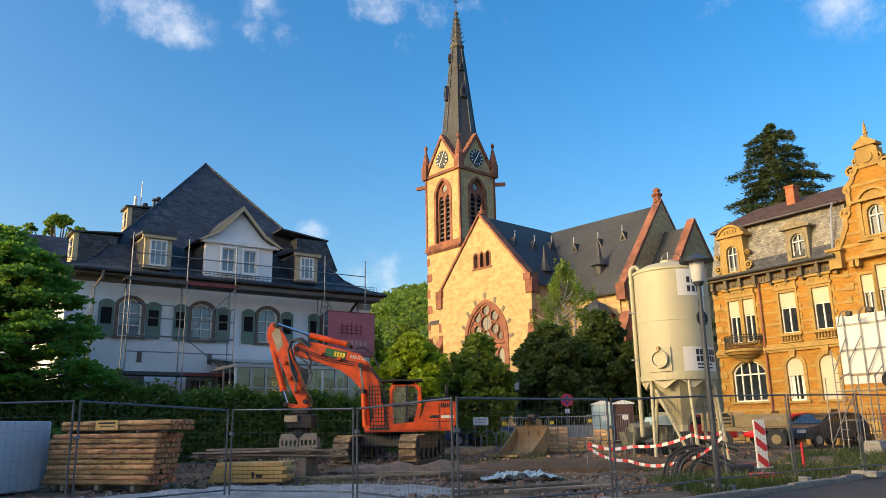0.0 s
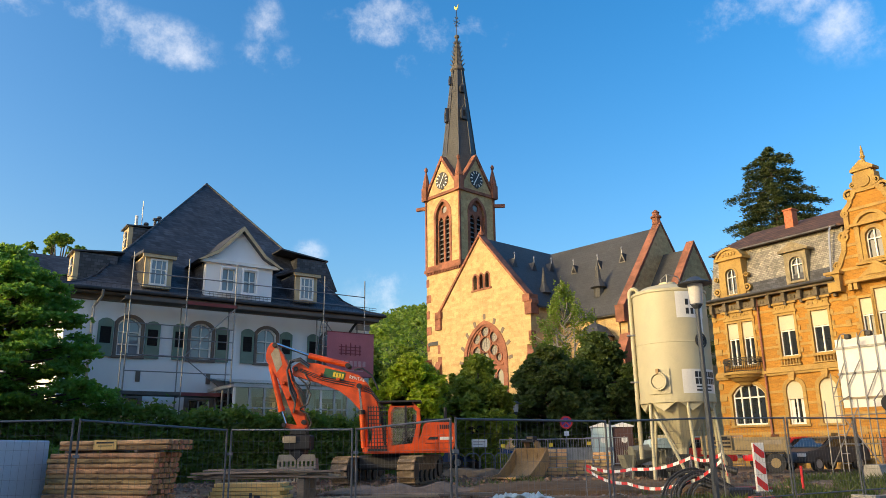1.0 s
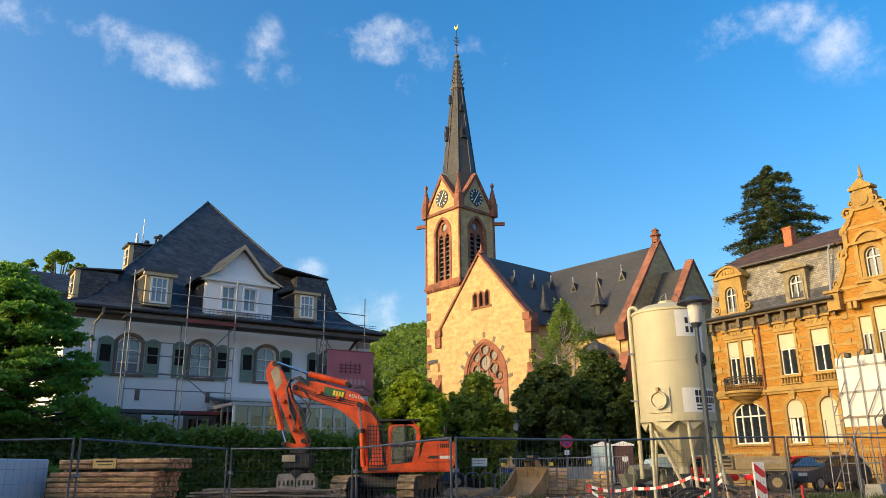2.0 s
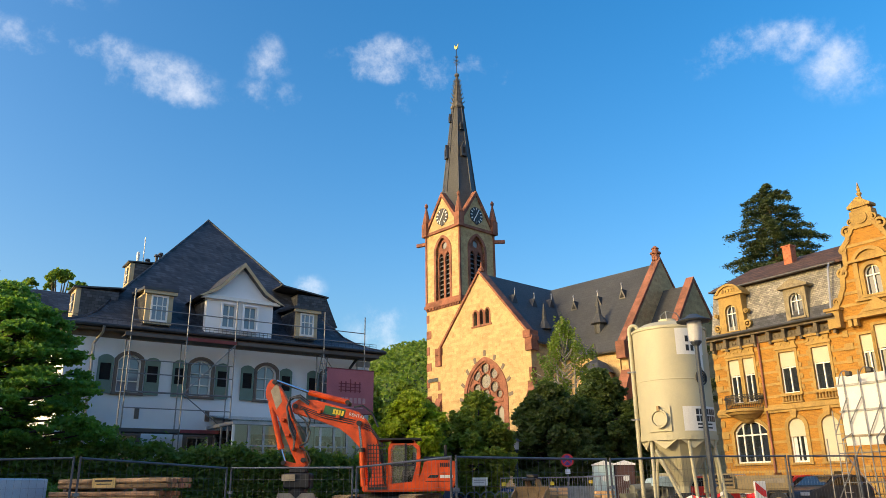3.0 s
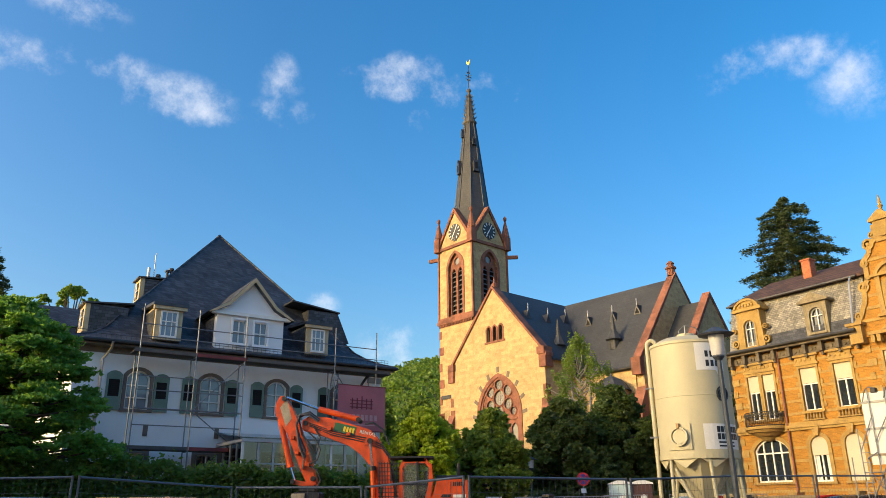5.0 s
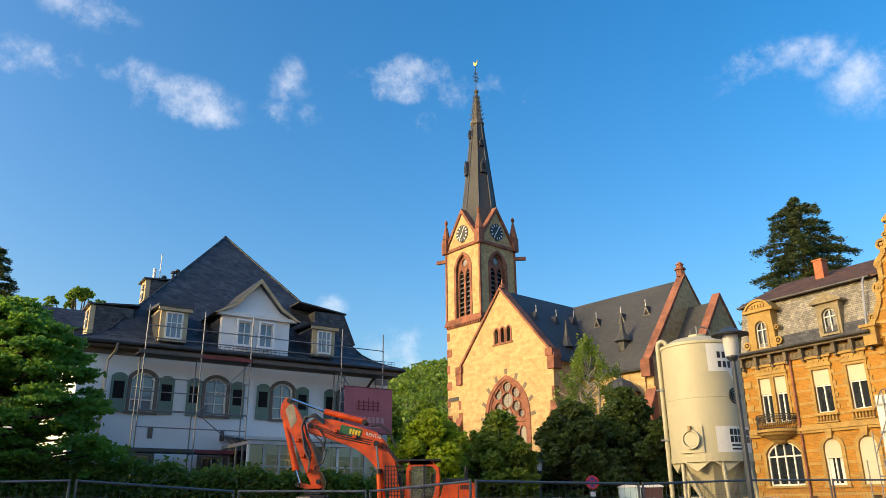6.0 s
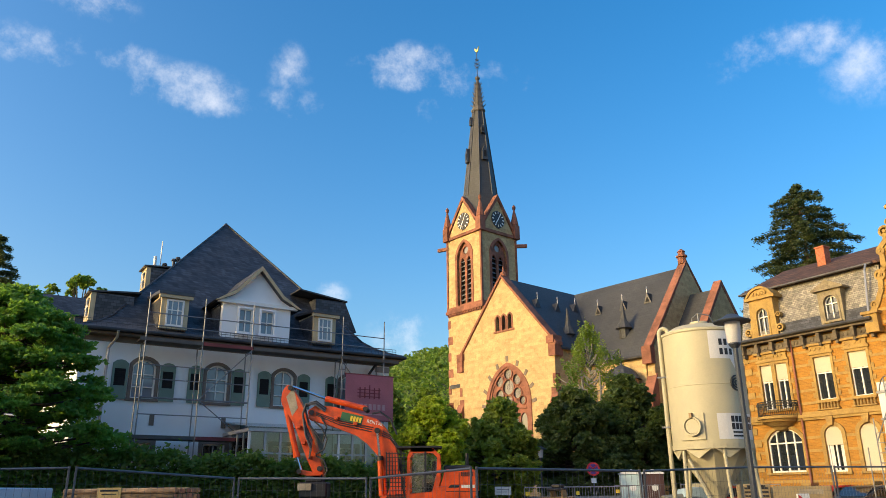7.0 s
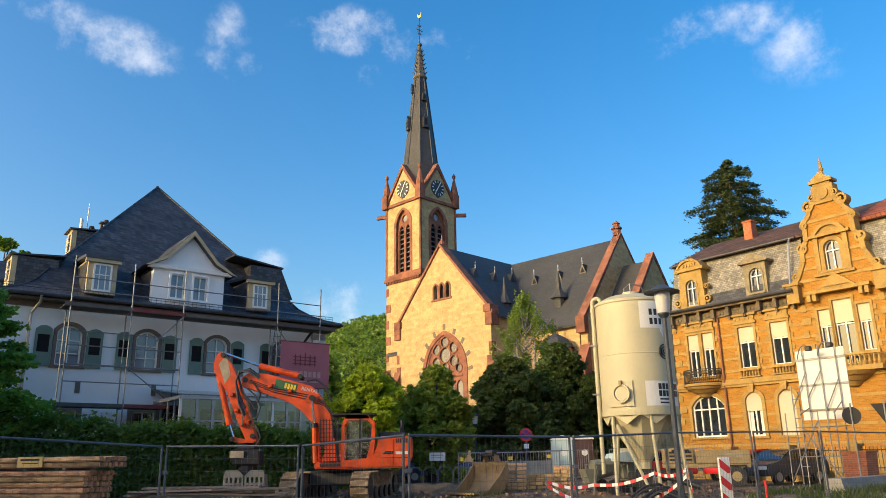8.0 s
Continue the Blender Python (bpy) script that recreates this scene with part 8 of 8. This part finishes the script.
def build_clutter():
    heap("soil_mound", 4.3, 24.6, 4.4, 1.6, 0.2, SAND_HEAP, "long low heap of brown excavated soil", "soil heap", 2, -4)
    heap("soil_mound", -1.2, 24.2, 2.6, 0.9, 0.22, RUBBLE, "low heap of broken rubble and soil", "soil heap", 6, 5)
    heap("rubble_heap", 1.0, 33.2, 1.9, 1.0, 0.3, RUBBLE, "grey-pink heap of broken masonry", "rubble heap", 9)
    heap("soil_mound", 7.1, 21.5, 1.0, 0.6, 0.3, SAND_HEAP, "small heap of dark soil with weeds", "soil heap", 12)
    heap("gravel_spread", -3.9, 17.6, 4.6, 2.3, 0.13, PALE_GRAVEL, "thin spread of pale crushed gravel", "gravel", 15, 6)
    site = lambda x, y, g: kerb_side(x, y) > 1.2
    scatter("rubble", RUBBLE, 9000, ((-13, 12), (13.5, 36)), 0.01, 0.075, "broken stones and clods strewn over the site", "rubble", 1, site)
    scatter("gravel", CONCRETE, 2600, ((-9, 8), (13, 24)), 0.008, 0.05, "loose grey gravel", "gravel", 2, site)
    grass("grass", 8000, lambda x, y, g: kerb_side(x, y) > 0.2 and kerb_side(x, y) < 3.4 + noise.noise(Vector((x * 0.5, y * 0.5, 0))) * 1.6 and noise.noise(Vector((x * 0.8, y * 0.8, 4))) > -0.15, ((5.0, 19), (16, 33)), 0.05, 0.3, 5, "rough green grass along the fence")
    grass("weeds", 1500, lambda x, y, g: noise.noise(Vector((x * 0.5, y * 0.5, 9))) > 0.25, ((-13, 6), (17, 30)), 0.05, 0.25, 6, "sparse weeds in the bare soil")
    # planks and pipes lying on the earth
    r = random.Random(8)
    for x, y, ln, a in ((-1.5, 22.5, 4.2, 4), (-0.4, 23.0, 3.6, -6), (1.6, 17.6, 3.4, 28), (2.6, 17.2, 3.0, 24), (-3.5, 22.2, 3.0, 2), (3.6, 21.4, 2.6, -4)):
        p = thing("plank", x, y, ground_z(x, y) + 0.08, a, "muddy plank lying on the bare earth", "plank", "loose planks")
        part("board", box(B(), -ln / 2, ln / 2, -0.11, 0.11, -0.02, 0.04, 0.006), OLD_PLANK, p)
    p = thing("pallet", 0.7, 21.6, ground_z(0.7, 21.6) + 0.06, 4, "dark wooden pallet on the ground", "pallet")
    for k in range(5):
        part("slat", box(B(), -0.9, 0.9, -0.42 + k * 0.2, -0.3 + k * 0.2, 0.12, 0.145), BARK, p)
    for k in (-0.8, 0, 0.75):
        part("block", box(B(), k, k + 0.12, -0.42, 0.5, 0, 0.12), BARK, p)
    # tarpaulin
    bm = B()
    g = [[bm.verts.new((-1.1 + 2.2 * i / 26 + 0.05 * noise.noise(Vector((i, j, 1))), -0.4 + 0.8 * j / 12, max(0.0, 0.13 + 0.17 * noise.noise(Vector((i * 0.45, j * 0.6, 2))) + 0.1 * noise.noise(Vector((i * 1.3, j * 1.3, 4)))) * math.sin(math.pi * (i + 0.5) / 27))) for i in range(27)] for j in range(13)]
    for j in range(12):
        for i in range(26):
            bm.faces.new((g[j][i], g[j][i + 1], g[j + 1][i + 1], g[j + 1][i]))
    ex = bmesh.ops.extrude_face_region(bm, geom=list(bm.faces))
    bmesh.ops.translate(bm, verts=[q for q in ex["geom"] if isinstance(q, bmesh.types.BMVert)], vec=(0, 0, -0.02))
    ob = new("tarpaulin", mesh_of("tarpaulin", bm, TARP))
    ob.matrix_basis = pose(2.0, 21.0, ground_z(2, 21) + 0.06, 0, 0, 6)
    tagged(ob, "crumpled pale blue tarpaulin on the ground", "tarpaulin")
    # site cabin
    c = thing("site_container", -12.6, 18.6, 0.0, -10, "pale grey metal site container behind the fence", "container")
    part("body", box(B(), -2.2, 1.7, 0, 2.2, 0.05, 1.78, 0.03), PALE_SHEET, c)
    for k in range(9):
        part("rib", box(B(), -2.1 + k * 0.45, -2.04 + k * 0.45, -0.025, 0.0, 0.15, 1.68), PALE_SHEET, c)
    part("door_bar", box(B(), 1.35, 1.39, -0.05, -0.02, 0.4, 1.6), LAMP_GREY, c)
    part("lock", box(B(), 1.15, 1.2, -0.05, 0.0, 0.5, 0.56), LAMP_GREY, c)
    # toilets
    for x, mat, lab in ((8.8, MINT, "pale mint portable toilet cabin with a white roof"), (9.95, BROWN_PLASTIC, "brown portable toilet cabin with a white roof")):
        t = thing("portable_toilet", x, 43.5, ground_z(x, 43.5), -6, lab, "portable toilet", "portable toilets")
        part("cabin", box(B(), -0.55, 0.55, -0.55, 0.55, 0, 2.05, 0.03), mat, t)
        part("roof", slab(B(), [(-0.6, -0.6, 2.05), (0.6, -0.6, 2.05), (0.6, -0.6, 2.12), (0, -0.6, 2.3), (-0.6, -0.6, 2.12)], (0, 1.2, 0)), WHITE_PLASTIC, t)
        part("door", box(B(), -0.4, 0.4, -0.575, -0.552, 0.12, 1.95), mat, t)
        part("badge", disc(B(), 0.05, 1.35, 0.17, -0.59, -0.576, 14), WHITE_PLASTIC, t)
        for k in range(4):
            part("door_rib", box(B(), -0.34 + k * 0.2, -0.3 + k * 0.2, -0.585, -0.576, 0.2, 1.1), mat, t)
    # no-stopping sign and small white board
    s = thing("road_sign", 7.0, 44.6, ground_z(7, 44.6), 0, "round blue and red no-stopping sign on a post", "road sign")
    part("post", tube(B(), (0, 0, -0.2), (0, 0, 2.7), 0.03, 8), GALV, s)
    part("plate", disc(B(), 0, 2.35, 0.36, -0.06, -0.035, 24), SIGN_BLUE, s)
    bm = annulus(B(), 0, 2.35, 0.28, 0.37, -0.068, -0.061, 24)
    for a in (45, 135):
        bar(bm, (-0.26 * math.cos(radians(a)), -0.066, 2.35 - 0.26 * math.sin(radians(a))), (0.26 * math.cos(radians(a)), -0.066, 2.35 + 0.26 * math.sin(radians(a))), 0.008, 0.07)
    part("red_mark", bm, RED_PLASTIC, s)
    part("sub_plate", box(B(), -0.14, 0.14, -0.05, -0.035, 1.6, 1.85), WHITE_PLASTIC, s)
    s = thing("notice_board", 1.75, 40.0, ground_z(1.75, 40), 0, "small white notice board with faint print on posts", "sign")
    part("board", box(B(), -0.4, 0.4, -0.03, 0.0, 1.15, 1.55), LABEL_WHITE, s)
    part("print_bar", box(box(B(), -0.32, 0.3, -0.036, -0.031, 1.4, 1.44), -0.32, 0.2, -0.036, -0.031, 1.28, 1.31), QUOIN, s)
    for k in (-0.3, 0.3):
        part("post", tube(B(), (k, 0.03, -0.2), (k, 0.03, 1.5), 0.025, 6), GALV, s)
    # pale barrier panels further back
    for x, y, a, w in ((2.7, 38.4, 3, 2.4), (5.1, 38.6, -3, 2.55), (7.6, 41.8, 4, 2.3), (11.2, 42.5, -6, 2.4), (12.8, 40.0, -20, 2.4)):
        b = thing("barrier_fence", x, y, ground_z(x, y), a, "pale galvanised barrier panel behind the site", "fence", "barrier fences")
        for k in (0, w):
            part("upright", tube(B(), (k, 0, -0.05), (k, 0, 1.55), 0.025, 6), GALV, b)
        for z in (0.15, 1.52):
            part("rail", tube(B(), (0, 0, z), (w, 0, z), 0.022, 6), PALE_ZINC, b)
        for k in range(1, 20):
            part("upright_bar", tube(B(), (w * k / 20, 0, 0.15), (w * k / 20, 0, 1.52), 0.009, 4), PALE_ZINC, b)
        part("yellow_tag", box(B(), w * 0.02, w * 0.02 + 0.2, -0.04, -0.03, 1.15, 1.32), PRINT_YELLOW, b)
    for k in range(6):
        hooped("bike_rack", 0.6 + k * 0.75, 39.2 + k * 0.1, 12, "bent steel tube bike rack")
    h = thing("low_hedge", 3.0, 41.0, ground_z(3, 41), 0, "low clipped box hedge behind the racks", "hedge")
    q = RNG.uniform(-1, 1, (2600, 3)) * [1.1, 0.35, 0.35] + [0, 0, 0.4]
    cr = new("foliage", leaf_mesh("foliage", q, 0.1, LEAF_MID))
    cr.parent = h
    part("stems", tube(B(), (0, 0, -0.1), (0, 0, 0.5), 0.08, 6), BARK, h)
    # low churchyard wall behind
    w = thing("garden_wall", -3.0, 44.5, 0.3, -4, "low grey stone wall under the trees", "wall")
    for k in range(9):
        part("wall_bay", box(box(B(), k * 2.3, k * 2.3 + 2.28, 0, 0.35, -0.3, 1.0), k * 2.3, k * 2.3 + 2.28, -0.04, 0.39, 1.0, 1.1), CONCRETE, w)
    # parked cars
    car(16.9, 38.6, 205, CAR_RED, "red hatchback parked by the railing")
    car(17.0, 35.0, 205, CAR_DARK, "dark blue hatchback parked at the kerb")
    car(12.2, 38.0, 30, CAR_RED, "red car half hidden behind the silo legs")
    car(1.8, 42.6, 8, CAR_BLUE, "blue car parked beyond the barriers")
    # khaki trailer
    t = thing("truck_trailer", 12.9, 33.4, ground_z(12.9, 33.4), -12, "dusty khaki trailer with drop sides", "trailer")
    part("bed", box(B(), -1.7, 1.6, -1.0, 1.0, 0.75, 0.92, 0.02), KHAKI, t)
    part("side_board", box(B(), -0.55, 1.6, -1.04, -0.98, 0.92, 1.45, 0.015), KHAKI, t)
    part("side_board", box(B(), -0.55, 1.6, 0.98, 1.04, 0.92, 1.45, 0.015), KHAKI, t)
    part("tail_board", box(B(), 1.57, 1.63, -0.98, 0.98, 0.92, 1.45, 0.015), KHAKI, t)
    part("pale_panel", box(B(), 0.4, 1.3, -1.05, -1.042, 1.15, 1.33), GRAB_STEEL, t)
    e = part("engine_box", box(B(), -1.7, -0.6, -0.9, 0.9, 0.92, 1.55, 0.04), KHAKI, t)
    for k in range(3):
        part("louvre", box(B(), -1.6, -0.7, -0.925, -0.9, 1.05 + k * 0.15, 1.12 + k * 0.15), BLACK_PAINT, e)
    part("grille", box(B(), -1.5, -0.8, -0.93, -0.9, 1.42, 1.5), BLACK_PAINT, e)
    for a in (-1.1, 1.0):
        for s in (-0.9, 0.9):
            w = part("wheel", tube(B(), (a, s - 0.12, 0.4), (a, s + 0.12, 0.4), 0.4, 18), RUBBER, t)
            part("rim", tube(B(), (a, s - 0.13, 0.4), (a, s + 0.13, 0.4), 0.2, 12), KHAKI, w)
    part("mudguard", slab(B(), [(0.5, -1.05, 0.6), (0.6, -1.05, 0.86), (1.4, -1.05, 0.86), (1.5, -1.05, 0.6), (1.42, -1.05, 0.6), (1.34, -1.05, 0.8), (0.66, -1.05, 0.8), (0.58, -1.05, 0.6)], (0, 0.3, 0)), BLACK_PAINT, t)
    part("tow_bar", bar(B(), (-1.7, 0, 0.65), (-2.9, 0, 0.45), 0.1, 0.1), BLACK_PAINT, t)
    # mortar mixer with a covered hopper
    m = thing("mortar_mixer", 7.25, 28.2, ground_z(7.25, 28.2), 10, "dusty grey mortar mixer with a draped cover", "mixer")
    part("drum", tube(B(), (-0.5, 0, 0.8), (0.35, 0, 0.95), 0.36, 18, 0.28), MIXER_PAINT, m)
    part("frame", pipe(pipe(B(), [(-0.7, -0.4, 0), (-0.6, -0.4, 1.0), (0.6, -0.4, 1.0), (0.7, -0.4, 0)], 0.04, 6), [(-0.7, 0.4, 0), (-0.6, 0.4, 1.0), (0.6, 0.4, 1.0), (0.7, 0.4, 0)], 0.03, 6), MIXER_PAINT, m)
    part("motor_box", box(B(), 0.45, 0.95, -0.3, 0.3, 0.5, 1.15, 0.04), MIXER_PAINT, m)
    part("cover", slab(B(), [(0.1, -0.5, 1.1), (1.1, -0.5, 1.05), (1.2, -0.5, 1.28), (0.6, -0.5, 1.42), (0.2, -0.5, 1.35)], (0, 0.9, 0)), TARP, m, "pale blue draped cover")
    part("hopper", slab(B(), [(-0.8, -0.3, 0.4), (-0.55, -0.3, 0.4), (-0.45, -0.3, 0.85), (-0.95, -0.3, 0.85)], (0, 0.6, 0)), MIXER_PAINT, m)
    for s in (-0.5, 0.5):
        part("wheel", tube(B(), (0.0, s - 0.06, 0.25), (0.0, s + 0.06, 0.25), 0.25, 14), RUBBER, m)
    b = thing("switch_cabinet", 8.35, 29.4, ground_z(8.35, 29.4), -8, "pale cream switch cabinet on short legs", "cabinet")
    part("box", box(B(), -0.35, 0.35, -0.2, 0.2, 0.4, 1.55, 0.02), SILO_PAINT, b)
    part("door", box(B(), -0.31, 0.31, -0.215, -0.202, 0.45, 1.5), SILO_PAINT, b)
    part("stand", box(B(), -0.3, 0.3, -0.15, 0.15, -0.05, 0.4), BLACK_PAINT, b)
    # hose bundle
    h = thing("hose_bundle", 6.35, 20.9, ground_z(6.35, 20.9), 15, "bundle of thick black hoses bent into arches", "hoses")
    for k in range(15):
        rad, dy = 0.38 + k * 0.05, r.uniform(-0.3, 0.3)
        pts = [(0.42 + rad * math.cos(a) * (1 if a > 1.57 else 0.45) + r.uniform(-0.012, 0.012), dy + 0.1 * math.cos(a), 0.03 + (0.6 * rad + 0.15) * math.sin(a)) for a in [math.pi * (1 - 0.62 * i / 14) for i in range(15)]] + [(0.75 + k * 0.05, dy - 0.1, 0.3), (0.9 + k * 0.04, dy - 0.15, 0.03)]
        part("hose", pipe(B(), pts, 0.026, 7), (RUBBER, HOSE_GREY)[k % 2], h)
    b = thing("rubber_mats", 7.7, 20.9, ground_z(7.7, 20.9), 20, "dark folded rubber mats and a tub", "mats")
    part("tub", box(B(), -0.45, 0.45, -0.25, 0.25, 0, 0.32, 0.05), RUBBER, b)
    part("mat", box(B(), 0.3, 1.2, -0.4, 0.3, 0.0, 0.14, 0.03), RUBBER, b)
    b = thing("board_stack", 8.5, 22.3, ground_z(8.5, 22.3), 12, "short stack of pale boards and red bricks", "boards")
    for k in range(3):
        part("board", box(B(), -0.7, 0.7, -0.3, 0.3, k * 0.09, k * 0.09 + 0.07), (OLD_PLANK, TARP, RED_BOARD)[k], b)
    # warning tape
    t = thing("barrier_tape", 0, 0, 0, 0, "red and white barrier tape strung between site posts", "tape")
    lines = [[(4.1, 22.8, 0.85), (5.4, 22.6, 0.74), (6.9, 21.8, 1.05), (7.2, 20.2, 1.15)], [(4.1, 22.8, 0.75), (5.2, 22.4, 0.35), (6.4, 21.6, 0.32), (7.2, 20.2, 1.0)], [(6.9, 21.8, 1.2), (6.6, 21.2, 0.55)], [(7.2, 20.2, 1.35), (7.25, 20.0, 0.6)]]
    n = 0
    for ln in lines:
        for p, q in zip(ln, ln[1:]):
            p, q = Vector(p), Vector(q)
            k = max(2, int((q - p).length / 0.16))
            for i in range(k):
                a, b = p.lerp(q, i / k), p.lerp(q, (i + 1) / k)
                sag = lambda v, f: v - Vector((0, 0, 0.12 * math.sin(math.pi * f)))
                a, b = sag(a, i / k), sag(b, (i + 1) / k)
                st = slab(B(), [a, b, b + Vector((0, 0.01, 0.085)), a + Vector((0, 0.01, 0.085))], (0, 0.006, 0))
                part(("red_stripe", "white_stripe")[n % 2], st, (RED_PLASTIC, WHITE_PLASTIC)[n % 2], t)
                n += 1
    for x, y, z, hh in ((4.1, 22.8, 0.3, 1.05), (7.2, 20.2, 0.0, 1.45), (6.9, 21.8, 0.15, 1.2)):
        part("stake", tube(B(), (x, y, z - 0.3), (x, y, hh), 0.014, 6), GALV, t)
    # warning beacon board
    w = thing("warning_board", 8.05, 19.9, 0.05, 12, "red and white striped warning board on a red foot", "warning board")
    x0, x1, z0, z1 = -0.16, 0.16, 0.22, 1.42
    part("panel", box(B(), x0, x1, -0.03, 0.03, z0, z1, 0.01), WHITE_PLASTIC, w)
    for k in range(3):
        z = z0 + 0.06 + k * 0.4
        part("red_stripe", slab(B(), [(x0 + 0.02, -0.036, z + 0.28), (x0 + 0.02, -0.036, z + 0.04 + 0.28 - 0.2 + 0.2), (x1 - 0.02, -0.036, z + 0.1), (x1 - 0.02, -0.036, z - 0.04), (x1 - 0.1, -0.036, z - 0.04), (x0 + 0.02, -0.036, z + 0.12)], (0, 0.005, 0)), RED_PLASTIC, w)
    part("foot", box(B(), -0.42, 0.42, -0.2, 0.2, -0.05, 0.1, 0.03), RED_PLASTIC, w)
    part("stem", box(B(), -0.03, 0.03, -0.03, 0.03, 0.1, z0), GALV, w)
    m = thing("marker_post", 10.5, 23.0, 0.05, 0, "slim orange marker post in the grass", "post")
    part("post", tube(B(), (0, 0, -0.1), (0, 0, 0.75), 0.04, 8), RED_PLASTIC, m)
    # concrete block and orange bin by the road
    b = thing("concrete_block", 16.3, 28.0, ground_z(16.3, 28.0), 38, "long grey concrete barrier block in the grass", "barrier")
    part("block", slab(B(), [(-2.2, -0.35, -0.1), (-2.2, 0.35, -0.1), (-2.2, 0.25, 0.42), (-2.2, -0.25, 0.42)], (5.0, 0, 0)), CONCRETE, b)
    b = thing("red_bin", 17.6, 30.0, ground_z(17.6, 30), 38, "red-orange plastic crate behind the barrier block", "crate")
    part("body", slab(B(), [(-0.5, -0.4, 0), (0.5, -0.4, 0), (0.56, -0.46, 1.25), (-0.56, -0.46, 1.25)], (0, 0.85, 0)), CHIMNEY_BRICK, b)
    part("rim", box(B(), -0.6, 0.6, -0.5, 0.45, 1.25, 1.32), CHIMNEY_BRICK, b)
    # billboard on a tube scaffold
    b = thing("billboard", 17.3, 33.1, 0.2, -55.5, "blank white sheet hoarding on a galvanised tube frame", "hoarding")
    part("sheet", box(B(), 0, 2.1, -0.03, 0.0, 2.7, 5.65), LABEL_WHITE, b)
    for z in (3.05, 4.1, 5.2):
        part("batten", box(B(), -0.05, 2.15, -0.075, -0.035, z, z + 0.09), OLD_PLANK if z < 4 else GALV, b)
    for x in (-0.35, 0.35, 1.05, 1.75):
        part("standard", tube(B(), (x, -0.12, -0.2), (x, -0.12, 5.8 if x > 0 else 4.2), 0.026, 7), GALV, b)
        part("standard", tube(B(), (x, -1.0, -0.2), (x, -0.9, 3.0), 0.026, 7), GALV, b)
    for p, q in (((-0.35, -0.15, 3.2), (0.4, -0.15, 4.7)), ((0.35, -0.15, 3.6), (1.05, -0.15, 4.7)), ((1.05, -0.15, 3.0), (1.75, -0.15, 4.3)), ((-0.35, -1.0, 0.2), (1.05, -1.0, 2.6)), ((1.75, -1.0, 0.3), (0.35, -1.0, 2.4)), ((0.35, -1.0, 2.9), (0.35, -0.12, 3.2)), ((1.75, -0.95, 2.9), (1.75, -0.12, 3.4)), ((-0.35, -0.14, 2.4), (1.9, -0.14, 2.4)), ((-0.35, -0.14, 1.2), (1.9, -0.14, 1.2))):
        part("brace", tube(B(), p, q, 0.024, 6), GALV, b)
    for k in range(9):
        part("rung", tube(B(), (-0.35, -0.13, 0.4 + k * 0.4), (0.02, -0.13, 0.4 + k * 0.4), 0.016, 5), GALV, b)
    for x0, z0 in ((0.1, 5.3), (1.0, 5.35)):
        pts = [(x0 + 1.0 * t, -0.1 - 0.9 * math.sin(t * 1.4), z0 + 0.45 * math.sin(t * 2.2)) for t in [i / 10 for i in range(11)]]
        a = part("lamp_arm", pipe(B(), pts, 0.022, 6), GALV, b)
        part("lamp_head", box(B(), pts[-1][0] - 0.12, pts[-1][0] + 0.12, pts[-1][1] - 0.1, pts[-1][1] + 0.1, pts[-1][2] - 0.18, pts[-1][2] + 0.02, 0.03), BLACK_PAINT, a)
    # bent street lamp and the backs of two road signs
    s = thing("street_lamp", 14.3, 22.0, 0.0, 0, "tall bent grey street lamp post", "street lamp")
    pts = [(0, 0, -0.2), (0, 0, 5.0)] + [(0.9 - 0.9 * math.cos(a), 0, 5.0 + 0.95 * math.sin(a)) for a in [math.pi / 2 * i / 8 for i in range(1, 9)]] + [(1.7, 0, 5.95)]
    part("post", pipe(B(), pts, 0.065, 9), LAMP_GREY, s, smooth=True)
    part("head", box(B(), 1.6, 2.3, -0.14, 0.14, 5.85, 6.0, 0.04), LAMP_GREY, s)
    for x, y, shape in ((16.6, 28.4, 0), (17.0, 27.0, 1)):
        s = thing("road_sign", x, y, 0.1, -30, ("round" if shape == 0 else "triangular") + " road sign seen from its dark back", "road sign")
        part("post", tube(B(), (0, 0, -0.2), (0, 0, 3.2), 0.03, 8), GALV, s)
        part("plate", disc(B(), 0, 2.75, 0.32, 0.03, 0.05, 20) if shape == 0 else slab(B(), [(-0.42, 0.03, 3.1), (0.42, 0.03, 3.1), (0, 0.03, 2.35)], (0, 0.02, 0)), BLACK_PAINT, s)


build_clutter()
